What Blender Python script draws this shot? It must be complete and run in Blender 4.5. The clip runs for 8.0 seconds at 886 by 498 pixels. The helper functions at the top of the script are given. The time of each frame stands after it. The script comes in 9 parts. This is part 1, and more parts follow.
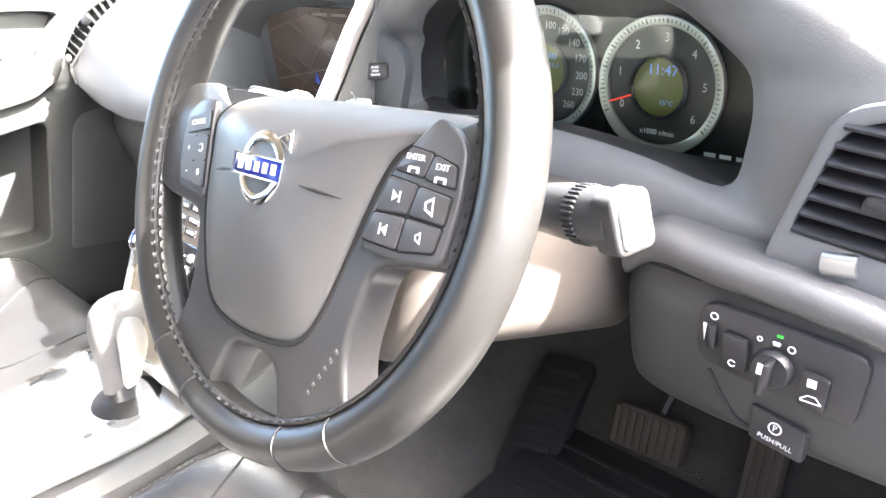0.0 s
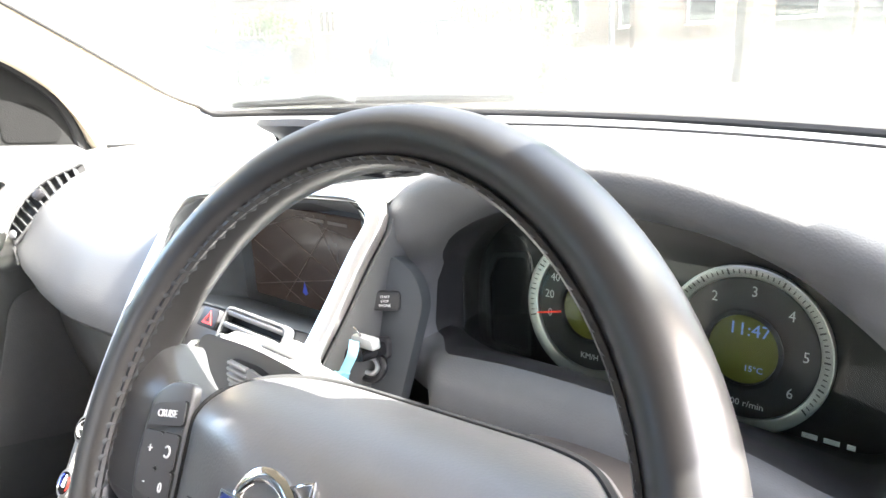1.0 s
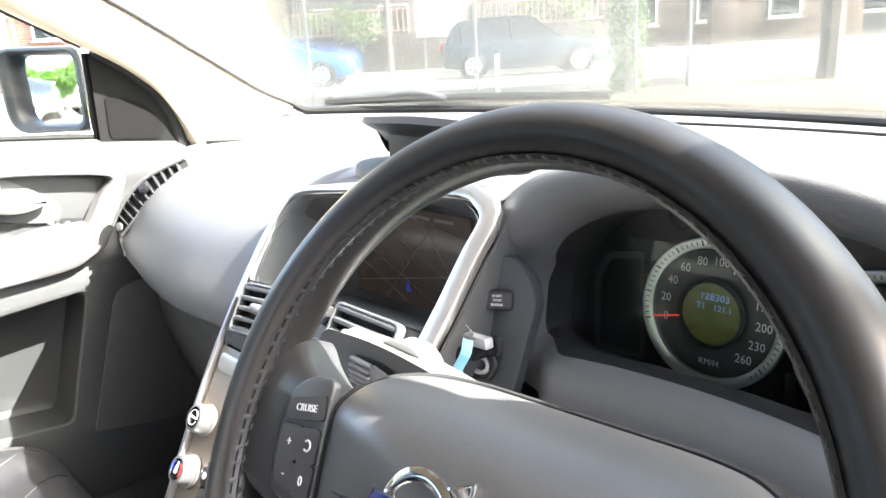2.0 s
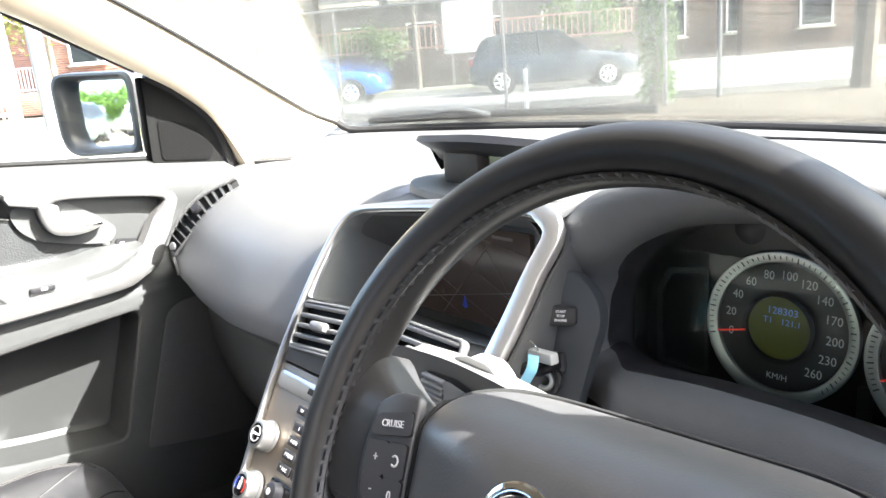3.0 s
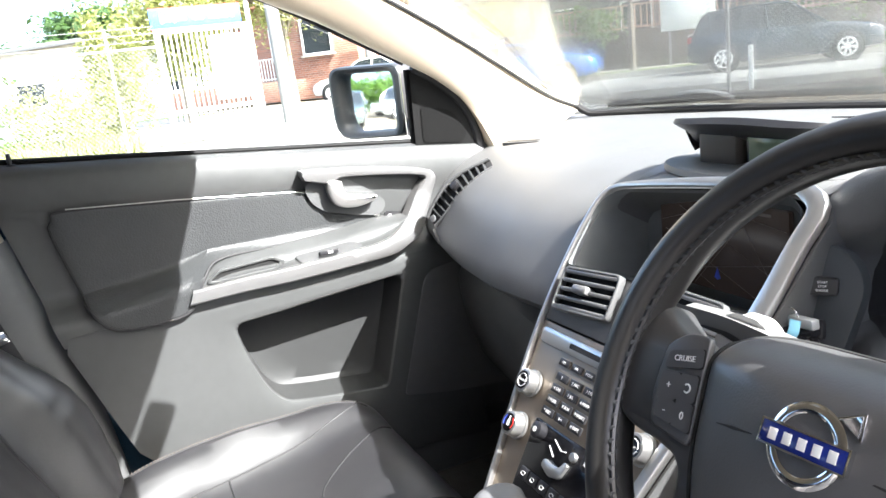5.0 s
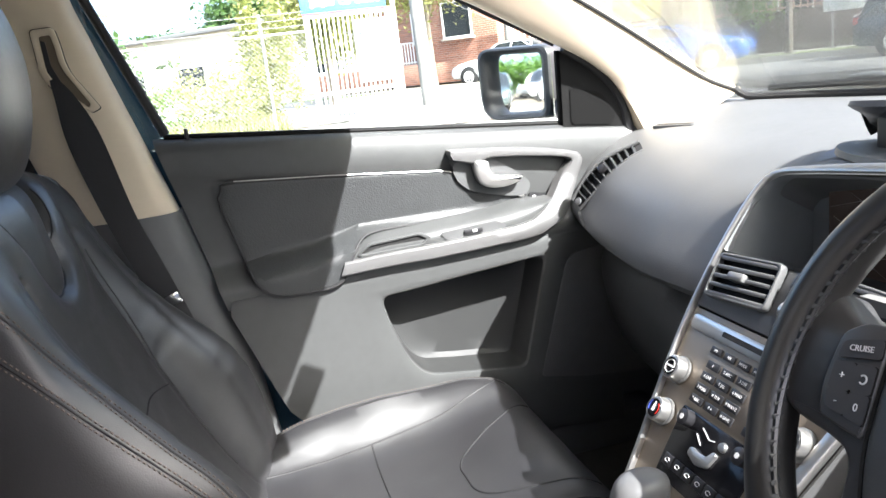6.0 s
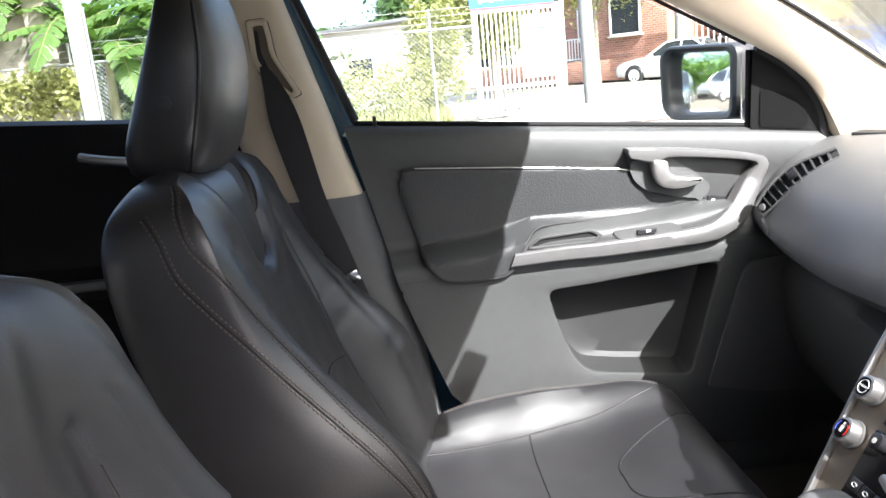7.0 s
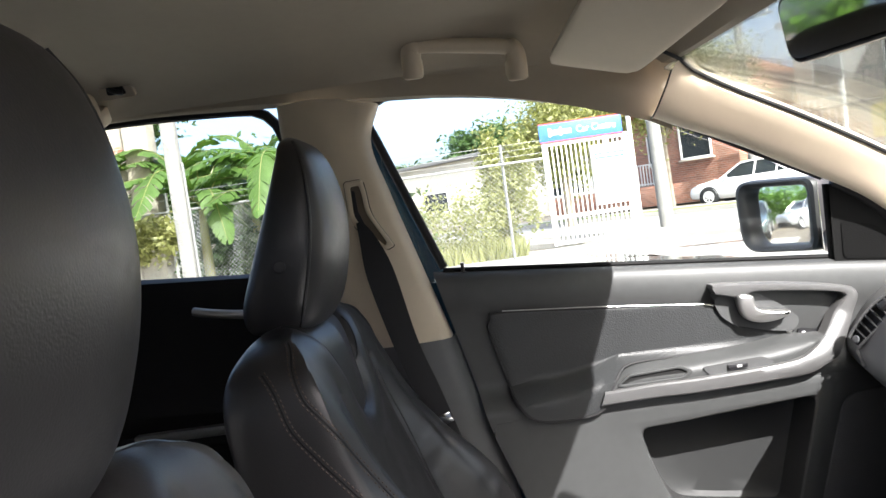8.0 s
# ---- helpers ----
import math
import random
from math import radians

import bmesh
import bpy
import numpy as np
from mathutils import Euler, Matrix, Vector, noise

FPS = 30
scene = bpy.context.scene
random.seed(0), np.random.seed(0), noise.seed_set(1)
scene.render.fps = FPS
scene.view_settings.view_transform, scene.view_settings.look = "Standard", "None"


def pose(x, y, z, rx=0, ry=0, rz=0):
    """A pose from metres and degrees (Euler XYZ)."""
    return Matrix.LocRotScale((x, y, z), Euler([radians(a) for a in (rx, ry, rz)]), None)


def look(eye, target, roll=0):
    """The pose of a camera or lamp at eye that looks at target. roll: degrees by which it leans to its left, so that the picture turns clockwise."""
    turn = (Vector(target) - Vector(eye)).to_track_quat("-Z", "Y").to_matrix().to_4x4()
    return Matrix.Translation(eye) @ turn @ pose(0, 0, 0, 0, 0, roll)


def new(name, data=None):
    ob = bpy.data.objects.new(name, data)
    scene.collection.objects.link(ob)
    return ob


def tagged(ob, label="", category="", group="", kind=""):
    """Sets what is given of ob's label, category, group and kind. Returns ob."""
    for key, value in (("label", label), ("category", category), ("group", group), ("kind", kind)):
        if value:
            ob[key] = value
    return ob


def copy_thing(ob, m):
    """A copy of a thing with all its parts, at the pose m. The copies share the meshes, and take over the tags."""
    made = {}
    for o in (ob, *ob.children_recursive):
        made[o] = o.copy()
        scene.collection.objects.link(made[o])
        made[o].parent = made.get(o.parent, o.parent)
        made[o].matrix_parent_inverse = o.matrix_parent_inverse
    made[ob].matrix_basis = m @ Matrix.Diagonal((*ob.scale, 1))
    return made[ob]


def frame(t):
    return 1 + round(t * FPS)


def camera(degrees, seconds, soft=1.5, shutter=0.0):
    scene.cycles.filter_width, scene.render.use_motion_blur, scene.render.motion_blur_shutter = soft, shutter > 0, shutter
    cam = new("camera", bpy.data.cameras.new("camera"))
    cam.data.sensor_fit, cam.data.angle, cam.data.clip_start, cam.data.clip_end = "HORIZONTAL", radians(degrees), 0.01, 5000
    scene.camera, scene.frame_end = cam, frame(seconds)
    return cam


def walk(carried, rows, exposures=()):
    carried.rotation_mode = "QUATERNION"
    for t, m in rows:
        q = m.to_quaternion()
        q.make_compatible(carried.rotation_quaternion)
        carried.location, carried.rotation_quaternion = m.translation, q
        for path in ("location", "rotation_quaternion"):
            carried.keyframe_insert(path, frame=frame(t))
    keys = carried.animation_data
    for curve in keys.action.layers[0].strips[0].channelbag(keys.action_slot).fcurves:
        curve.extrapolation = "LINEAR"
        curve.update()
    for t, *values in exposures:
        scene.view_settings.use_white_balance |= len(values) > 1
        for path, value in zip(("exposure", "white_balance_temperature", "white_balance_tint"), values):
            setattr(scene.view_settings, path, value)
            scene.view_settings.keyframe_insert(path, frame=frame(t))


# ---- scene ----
cam = camera(60.0, 8.0)
PATH = [
    (0, (0.768, -0.146, 1.106), (-0.558, 1.071, 0.233), -6.5),
    (0.2, (0.753, -0.131, 1.104), (-0.574, 1.125, 0.292), -5.8),
    (0.5, (0.71, -0.102, 1.136), (-0.598, 1.204, 0.374), -6.4),
    (0.7, (0.685, -0.068, 1.143), (-0.696, 1.237, 0.519), -6.2),
    (1, (0.615, -0.067, 1.147), (-0.692, 1.348, 0.606), -3.2),
    (1.5, (0.598, -0.082, 1.146), (-0.775, 1.264, 0.597), -3.8),
    (2.8, (0.564, -0.101, 1.155), (-0.915, 1.145, 0.644), -3.9),
    (3, (0.571, -0.114, 1.154), (-0.915, 1.129, 0.66), -4.8),
    (3.5, (0.596, -0.134, 1.158), (-0.96, 1.014, 0.646), -6.0),
    (4, (0.609, -0.16, 1.165), (-1.037, 0.861, 0.67), -7.1),
    (4.2, (0.613, -0.169, 1.165), (-1.07, 0.791, 0.668), -7.2),
    (5.3, (0.623, -0.23, 1.173), (-1.18, 0.487, 0.687), -6.7),
    (5.5, (0.625, -0.221, 1.171), (-1.203, 0.422, 0.679), -6.7),
    (6, (0.625, -0.248, 1.17), (-1.256, 0.227, 0.686), -7.0),
    (6.5, (0.627, -0.274, 1.173), (-1.299, 0.001, 0.711), -5.6),
    (7, (0.636, -0.288, 1.172), (-1.309, -0.192, 0.719), -5.6),
    (7.2, (0.634, -0.293, 1.177), (-1.343, -0.226, 0.884), -6.2),
    (7.3, (0.633, -0.296, 1.18), (-1.349, -0.26, 0.914), -6.5),
    (7.5, (0.631, -0.301, 1.186), (-1.359, -0.294, 0.978), -4.7),
    (8, (0.686, -0.305, 1.206), (-1.31, -0.367, 1.105), -8.1),
]
EXPOSURES = [(0.0, 5.62, 6500, 10), (0.5, 5.43, 6500, 10), (1.0, 5.05, 6440, 9), (1.7, 4.54, 6400, 9), (3.0, 4.02, 6300, 9), (4.0, 3.74, 6200, 9), (5.3, 3.40, 6120, 10), (6.0, 3.22, 6120, 10), (6.5, 3.0, 6120, 11), (7.4, 2.78, 6120, 12), (8.0, 2.43, 6260, 12)]
walk(cam, [(t, look(eye, target, roll)) for t, eye, target, roll in PATH], EXPOSURES)

# ---- sky and sun ----
SUN_WAY = Vector((0.92, 0.53, 1.0)).normalized()
world = bpy.data.worlds.new("sky")
scene.world = world
world.use_nodes = True
sky = world.node_tree.nodes.new("ShaderNodeTexSky")
sky.sky_type = "NISHITA"
sky.sun_disc = False
sky.air_density = 0.6
sky.ozone_density = 0.3
sky.dust_density = 5.0
sky.sun_elevation = math.asin(SUN_WAY.z)
sky.sun_rotation = math.atan2(SUN_WAY.x, SUN_WAY.y)
world.node_tree.links.new(sky.outputs[0], world.node_tree.nodes["Background"].inputs[0])
world.node_tree.nodes["Background"].inputs[1].default_value = 0.15
sun_data = bpy.data.lights.new("sun", "SUN")
sun_data.energy = 2.7
sun_data.angle = radians(0.5)
sun_data.color = (1.0, 0.96, 0.9)
sun = new("sun", sun_data)
sun.matrix_world = look(SUN_WAY * 50, (0, 0, 0))

# ---- materials ----
def material(name, color, rough=0.5, metal=0.0, var=0.12, var_size=0.15, grain=0.0, grain_size=0.002, cell=False,
             spec=0.5, dirt=0.0, coat=0.0, per_object=0.0, emit=0.0, gloss_var=0.05):
    """A surface with broad and fine variation of colour and gloss, and fine relief."""
    m = bpy.data.materials.new(name)
    m.use_nodes = True
    nt = m.node_tree
    b = nt.nodes["Principled BSDF"]
    b.inputs["Metallic"].default_value = metal
    b.inputs["Specular IOR Level"].default_value = spec
    b.inputs["Coat Weight"].default_value = coat
    pos = nt.nodes.new("ShaderNodeTexCoord").outputs["Object"]
    big = nt.nodes.new("ShaderNodeTexNoise")
    big.inputs["Scale"].default_value = 1.0 / var_size
    big.inputs["Detail"].default_value = 5
    fine = nt.nodes.new("ShaderNodeTexNoise")
    fine.inputs["Scale"].default_value = 9.0 / var_size
    fine.inputs["Detail"].default_value = 3
    for n in (big, fine):
        nt.links.new(pos, n.inputs["Vector"])
    mix = nt.nodes.new("ShaderNodeMath")
    mix.operation = "MULTIPLY_ADD"
    nt.links.new(big.outputs[0], mix.inputs[0])
    mix.inputs[1].default_value = 0.65
    low = nt.nodes.new("ShaderNodeMath")
    low.operation = "MULTIPLY"
    nt.links.new(fine.outputs[0], low.inputs[0])
    low.inputs[1].default_value = 0.35
    nt.links.new(low.outputs[0], mix.inputs[2])
    ramp = nt.nodes.new("ShaderNodeValToRGB")
    c = Vector(color[:3])
    ramp.color_ramp.elements[0].position, ramp.color_ramp.elements[1].position = 0.3, 0.7
    ramp.color_ramp.elements[0].color = (*(c * (1 - var)), 1)
    ramp.color_ramp.elements[1].color = (*(c * (1 + var)), 1)
    nt.links.new(mix.outputs[0], ramp.inputs[0])
    col = ramp.outputs[0]
    if per_object:
        info = nt.nodes.new("ShaderNodeObjectInfo")
        span = nt.nodes.new("ShaderNodeMapRange")
        span.inputs[3].default_value, span.inputs[4].default_value = 1 - per_object, 1 + per_object
        nt.links.new(info.outputs["Random"], span.inputs[0])
        mul = nt.nodes.new("ShaderNodeVectorMath")
        mul.operation = "SCALE"
        nt.links.new(col, mul.inputs[0])
        nt.links.new(span.outputs[0], mul.inputs["Scale"])
        col = mul.outputs[0]
    nt.links.new(col, b.inputs["Base Color"])
    gloss = nt.nodes.new("ShaderNodeMapRange")
    gloss.inputs[3].default_value, gloss.inputs[4].default_value = max(0.02, rough - gloss_var), min(1, rough + gloss_var)
    nt.links.new(fine.outputs[0], gloss.inputs[0])
    nt.links.new(gloss.outputs[0], b.inputs["Roughness"])
    if grain:
        if cell:
            g = nt.nodes.new("ShaderNodeTexVoronoi")
            g.feature = "SMOOTH_F1"
            g.inputs["Scale"].default_value = 1.0 / grain_size
        else:
            g = nt.nodes.new("ShaderNodeTexNoise")
            g.inputs["Scale"].default_value = 1.0 / grain_size
            g.inputs["Detail"].default_value = 4
        nt.links.new(pos, g.inputs["Vector"])
        bump = nt.nodes.new("ShaderNodeBump")
        bump.inputs["Strength"].default_value = grain
        bump.inputs["Distance"].default_value = grain_size * 0.5
        bump.invert = cell
        nt.links.new(g.outputs[0], bump.inputs["Height"])
        nt.links.new(bump.outputs[0], b.inputs["Normal"])
    if emit:
        nt.links.new(col, b.inputs["Emission Color"])
        b.inputs["Emission Strength"].default_value = emit
    return m


def glass_material(name, tint=(1, 1, 1), gloss=0.5, dust_veil=0.0):
    """A thin pane: clear, with the mirror image that its angle gives, and a dusty or veiling film."""
    m = bpy.data.materials.new(name)
    m.use_nodes = True
    nt = m.node_tree
    nt.nodes.remove(nt.nodes["Principled BSDF"])
    clear = nt.nodes.new("ShaderNodeBsdfTransparent")
    clear.inputs[0].default_value = (*tint, 1)
    shine = nt.nodes.new("ShaderNodeBsdfGlossy")
    shine.inputs["Roughness"].default_value = 0.02
    fresnel = nt.nodes.new("ShaderNodeFresnel")
    fresnel.inputs[0].default_value = 1.45
    mul = nt.nodes.new("ShaderNodeMath")
    mul.operation = "MULTIPLY"
    mul.inputs[1].default_value = gloss
    nt.links.new(fresnel.outputs[0], mul.inputs[0])
    mix = nt.nodes.new("ShaderNodeMixShader")
    nt.links.new(mul.outputs[0], mix.inputs[0])
    nt.links.new(clear.outputs[0], mix.inputs[1])
    nt.links.new(shine.outputs[0], mix.inputs[2])
    last = mix
    if dust_veil:
        film = nt.nodes.new("ShaderNodeBsdfTranslucent")
        film.inputs[0].default_value = (0.8, 0.78, 0.74, 1)
        spots = nt.nodes.new("ShaderNodeTexNoise")
        spots.inputs["Scale"].default_value = 5.0
        spots.inputs["Detail"].default_value = 6
        nt.links.new(nt.nodes.new("ShaderNodeTexCoord").outputs["Object"], spots.inputs["Vector"])
        span = nt.nodes.new("ShaderNodeMapRange")
        span.inputs[1].default_value, span.inputs[2].default_value = 0.3, 0.7
        span.inputs[3].default_value, span.inputs[4].default_value = dust_veil * 0.5, dust_veil * 1.5
        nt.links.new(spots.outputs[0], span.inputs[0])
        last = nt.nodes.new("ShaderNodeMixShader")
        nt.links.new(span.outputs[0], last.inputs[0])
        nt.links.new(mix.outputs[0], last.inputs[1])
        nt.links.new(film.outputs[0], last.inputs[2])
    nt.links.new(last.outputs[0], nt.nodes["Material Output"].inputs[0])
    return m


dash_soft = material("soft_dash_plastic", (0.105, 0.107, 0.108), 0.5, grain=0.2, grain_size=0.0014, cell=True)
lower_plastic = material("lower_dash_plastic", (0.030, 0.031, 0.032), 0.48, grain=0.15, grain_size=0.001)
lining_black = material("hood_lining_black", (0.022, 0.022, 0.023), 0.45, grain=0.1, grain_size=0.001)
dash_hard = material("hard_dash_plastic", (0.086, 0.088, 0.089), 0.46, grain=0.15, grain_size=0.001)
door_plastic = material("door_plastic", (0.057, 0.059, 0.059), 0.48, grain=0.2, grain_size=0.0012)
door_leather = material("door_leatherette", (0.035, 0.037, 0.038), 0.42, grain=0.5, grain_size=0.0022, cell=True)
black_plastic = material("black_plastic", (0.018, 0.018, 0.02), 0.4, grain=0.15, grain_size=0.001)
gloss_black = material("gloss_black", (0.012, 0.012, 0.014), 0.12, var=0.05)
rubber = material("black_rubber", (0.016, 0.016, 0.017), 0.7, grain=0.2, grain_size=0.002)
wheel_leather = material("wheel_leather", (0.014, 0.0138, 0.0135), 0.36, var=0.15, var_size=0.12, spec=0.65, gloss_var=0.02)
seat_leather = material("seat_leather", (0.018, 0.018, 0.0195), 0.41, spec=0.95, grain=0.14, grain_size=0.0015, cell=True, var=0.18, var_size=0.10)
stitch_thread = material("stitch_thread", (0.105, 0.085, 0.072), 0.8)
carpet = material("carpet", (0.070, 0.067, 0.061), 0.95, grain=0.9, grain_size=0.003, var=0.3)
beige_cloth = material("beige_headliner", (0.39, 0.34, 0.265), 0.9, grain=0.3, grain_size=0.001, var=0.05)
band_grey = material("wiper_grey", (0.20, 0.20, 0.20), 0.5)
visor_cloth = material("visor_cloth", (0.60, 0.525, 0.41), 0.85, grain=0.3, grain_size=0.001, var=0.04)
beige_plastic = material("beige_trim_plastic", (0.66, 0.565, 0.425), 0.6, grain=0.2, grain_size=0.001, var=0.04)
satin_silver = material("satin_silver", (0.55, 0.55, 0.54), 0.3, metal=0.9, var=0.05)
chrome = material("chrome", (0.8, 0.8, 0.8), 0.08, metal=1.0, var=0.03)
stack_metal = material("bronze_plate", (0.27, 0.228, 0.182), 0.46, metal=0.7, var=0.08)
knob_silver = material("knob_silver", (0.30, 0.30, 0.295), 0.36, metal=0.8, var=0.05)
white_mark = material("white_print", (0.75, 0.75, 0.75), 0.5, var=0.02)
glass = glass_material("window_glass", (0.93, 0.97, 0.95), 0.6)
# its faint film also stands for the veil of dashboard reflections and glare
screen_glass = glass_material("windscreen_glass", (0.64, 0.67, 0.657), 0.6, 0.0035)

from mathutils.bvhtree import BVHTree


# ---- mesh tools ----
def finish(name, bm, mat, angle=38):
    bmesh.ops.remove_doubles(bm, verts=bm.verts, dist=1e-6)
    bmesh.ops.recalc_face_normals(bm, faces=bm.faces)
    lim = radians(angle)
    for f in bm.faces:
        f.smooth = True
    for e in bm.edges:
        e.smooth = len(e.link_faces) != 2 or e.calc_face_angle(0) < lim
    me = bpy.data.meshes.new(name)
    bm.to_mesh(me)
    bm.free()
    me.materials.append(mat)
    return me


def thing(name, label, category, at=(0, 0, 0), group="", kind=""):
    ob = new(name)
    ob.empty_display_size = 0.05
    ob.location = at
    return tagged(ob, label, category, group, kind)


def part(name, bm, mat, parent, label="", angle=38):
    """Links a bmesh, in world coordinates, as one mesh under a thing or a part."""
    ob = new(name, finish(name, bm, mat, angle) if not isinstance(bm, bpy.types.Mesh) else bm)
    if parent is not None:
        ob.parent = parent
        top = parent
        while top.parent:
            top = top.parent
        if parent is top:
            ob.matrix_parent_inverse = Matrix.Translation(-top.location)
    if label:
        tagged(ob, label)
    return ob


def solo(name, bm, mat, label, category, group="", kind="", angle=38):
    return tagged(new(name, finish(name, bm, mat, angle)), label, category, group, kind)


def box(size, m=None, bevel=0.0, segs=2):
    bm = bmesh.new()
    bmesh.ops.create_cube(bm, size=1.0, matrix=Matrix.Diagonal((*size, 1)))
    if bevel:
        bmesh.ops.bevel(bm, geom=bm.edges[:], offset=bevel, segments=segs, profile=0.5, affect="EDGES")
    if m is not None:
        bm.transform(m)
    return bm


def merge(*bms):
    out = bms[0]
    for b in bms[1:]:
        me = bpy.data.meshes.new("join")
        b.to_mesh(me)
        b.free()
        out.from_mesh(me)
        bpy.data.meshes.remove(me)
    return out


def smooth_line(pts, n, closed=False):
    """n points along a Catmull-Rom line through pts, evenly by length."""
    p = [np.array(q, float) for q in pts]
    k = len(p)
    out = []
    for i in range(k if closed else k - 1):
        a, b, c, d = (p[(i - 1) % k] if closed or i else 2 * p[0] - p[1], p[i], p[(i + 1) % k],
                      p[(i + 2) % k] if closed or i < k - 2 else 2 * p[-1] - p[-2])
        for j in range(12):
            t = j / 12
            out.append(0.5 * (2 * b + (c - a) * t + (2 * a - 5 * b + 4 * c - d) * t * t + (3 * b - a - 3 * c + d) * t ** 3))
    out.append(p[0] if closed else p[-1])
    out = np.array(out)
    run = np.concatenate([[0], np.cumsum(np.linalg.norm(np.diff(out, axis=0), axis=1))])
    at = np.linspace(0, run[-1], n + 1)[:-1] if closed else np.linspace(0, run[-1], n)
    return [Vector([np.interp(s, run, out[:, c]) for c in range(out.shape[1])]) for s in at]


def straight_line(pts, n):
    p = np.array(pts, float)
    run = np.concatenate([[0], np.cumsum(np.linalg.norm(np.diff(p, axis=0), axis=1))])
    return [Vector([np.interp(s, run, p[:, c]) for c in range(p.shape[1])]) for s in np.linspace(0, run[-1], n)]


def grid(rows, close_u=False, close_v=False, cap=False):
    """A skin over rows of points."""
    bm = bmesh.new()
    vs = [[bm.verts.new(p) for p in r] for r in rows]
    nr, nc = len(vs), len(vs[0])
    for i in range(nr if close_u else nr - 1):
        for j in range(nc if close_v else nc - 1):
            q = (vs[i][j], vs[i][(j + 1) % nc], vs[(i + 1) % nr][(j + 1) % nc], vs[(i + 1) % nr][j])
            bm.faces.new(q)
    if cap:
        bm.faces.new(vs[0])
        bm.faces.new(vs[-1][::-1])
    return bm


def loft(sections, nu=24, nv=24, cap=False, closed=False):
    """A smooth skin through sections, each a list of points."""
    rows = [smooth_line(s, nv, closed) for s in sections]
    cols = [smooth_line([r[j] for r in rows], nu) if len(rows) > 2 else straight_line([r[j] for r in rows], nu) for j in range(len(rows[0]))]
    return grid([[c[i] for c in cols] for i in range(nu)], close_v=closed, cap=cap)


def thicken(bm, d):
    bmesh.ops.recalc_face_normals(bm, faces=bm.faces)
    bmesh.ops.solidify(bm, geom=bm.faces[:], thickness=d)
    return bm


def ring_outline(pts, r, n=5):
    """A closed outline in 2D with its corners rounded; r: one radius or one per corner."""
    out = []
    k = len(pts)
    for i in range(k):
        a, b, c = Vector(pts[i - 1]), Vector(pts[i]), Vector(pts[(i + 1) % k])
        rr = r[i] if isinstance(r, (list, tuple)) else r
        u, v = (a - b), (c - b)
        m = min(rr, u.length * 0.49, v.length * 0.49)
        p, q = b + u.normalized() * m, b + v.normalized() * m
        for j in range(n + 1):
            t = j / n
            out.append((1 - t) ** 2 * p + 2 * t * (1 - t) * b + t * t * q)
    return out


def plate(outline, depth, m, bevel=0.0, segs=2, bulge=0.0):
    """A slab: the 2D outline at z = 0 up to depth, its upper rim rounded, placed by m."""
    bm = bmesh.new()
    lo = [bm.verts.new((p[0], p[1], 0)) for p in outline]
    cx = sum((Vector(p[:2]) for p in outline), Vector((0, 0))) / len(outline)
    rings = [lo]
    steps = [(0, depth)] if not bevel else [(bevel * (1 - math.cos(a)), depth - bevel * (1 - math.sin(a))) for a in [math.pi / 2 * i / segs for i in range(segs + 1)]]
    k = len(outline)
    for ins, z in steps:
        ring = []
        for i in range(k):
            a, b, c = Vector(outline[i - 1][:2]), Vector(outline[i][:2]), Vector(outline[(i + 1) % k][:2])
            t = (c - a)
            nrm = Vector((-t.y, t.x)).normalized() if t.length > 1e-9 else Vector((0, 0))
            if nrm.dot(cx - b) < 0 and k < 7:
                nrm = -nrm
            ring.append(bm.verts.new((b.x + nrm.x * ins, b.y + nrm.y * ins, z)))
        rings.append(ring)
    for a, b in zip(rings, rings[1:]):
        for i in range(k):
            bm.faces.new((a[i], a[(i + 1) % k], b[(i + 1) % k], b[i]))
    if bulge:
        top = rings[-1]
        for s in (0.75, 0.5, 0.25):
            nxt = [bm.verts.new((cx.x + (v.co.x - cx.x) * s, cx.y + (v.co.y - cx.y) * s, depth + bulge * (1 - s * s))) for v in rings[len(steps)]]
            for i in range(k):
                bm.faces.new((top[i], top[(i + 1) % k], nxt[(i + 1) % k], nxt[i]))
            top = nxt
        bm.faces.new(top)
    else:
        bm.faces.new(rings[-1])
    bm.faces.new(lo[::-1])
    bmesh.ops.recalc_face_normals(bm, faces=bm.faces)
    bm.transform(m)
    return bm


def frame_plate(outer, inner, depth, m, bevel=0.001):
    """A flat ring between two outlines of equal count."""
    bm = bmesh.new()
    k = len(outer)
    r = [[bm.verts.new((p[0], p[1], z)) for p in o] for o, z in ((outer, 0), (outer, depth), (inner, depth), (inner, 0))]
    for a, b in ((0, 1), (1, 2), (2, 3), (3, 0)):
        for i in range(k):
            bm.faces.new((r[a][i], r[a][(i + 1) % k], r[b][(i + 1) % k], r[b][i]))
    bmesh.ops.recalc_face_normals(bm, faces=bm.faces)
    if bevel:
        es = [e for e in bm.edges if len(e.link_faces) == 2 and e.calc_face_angle(0) > 0.8]
        bmesh.ops.bevel(bm, geom=es, offset=bevel, segments=2, profile=0.5, affect="EDGES")
    bm.transform(m)
    return bm


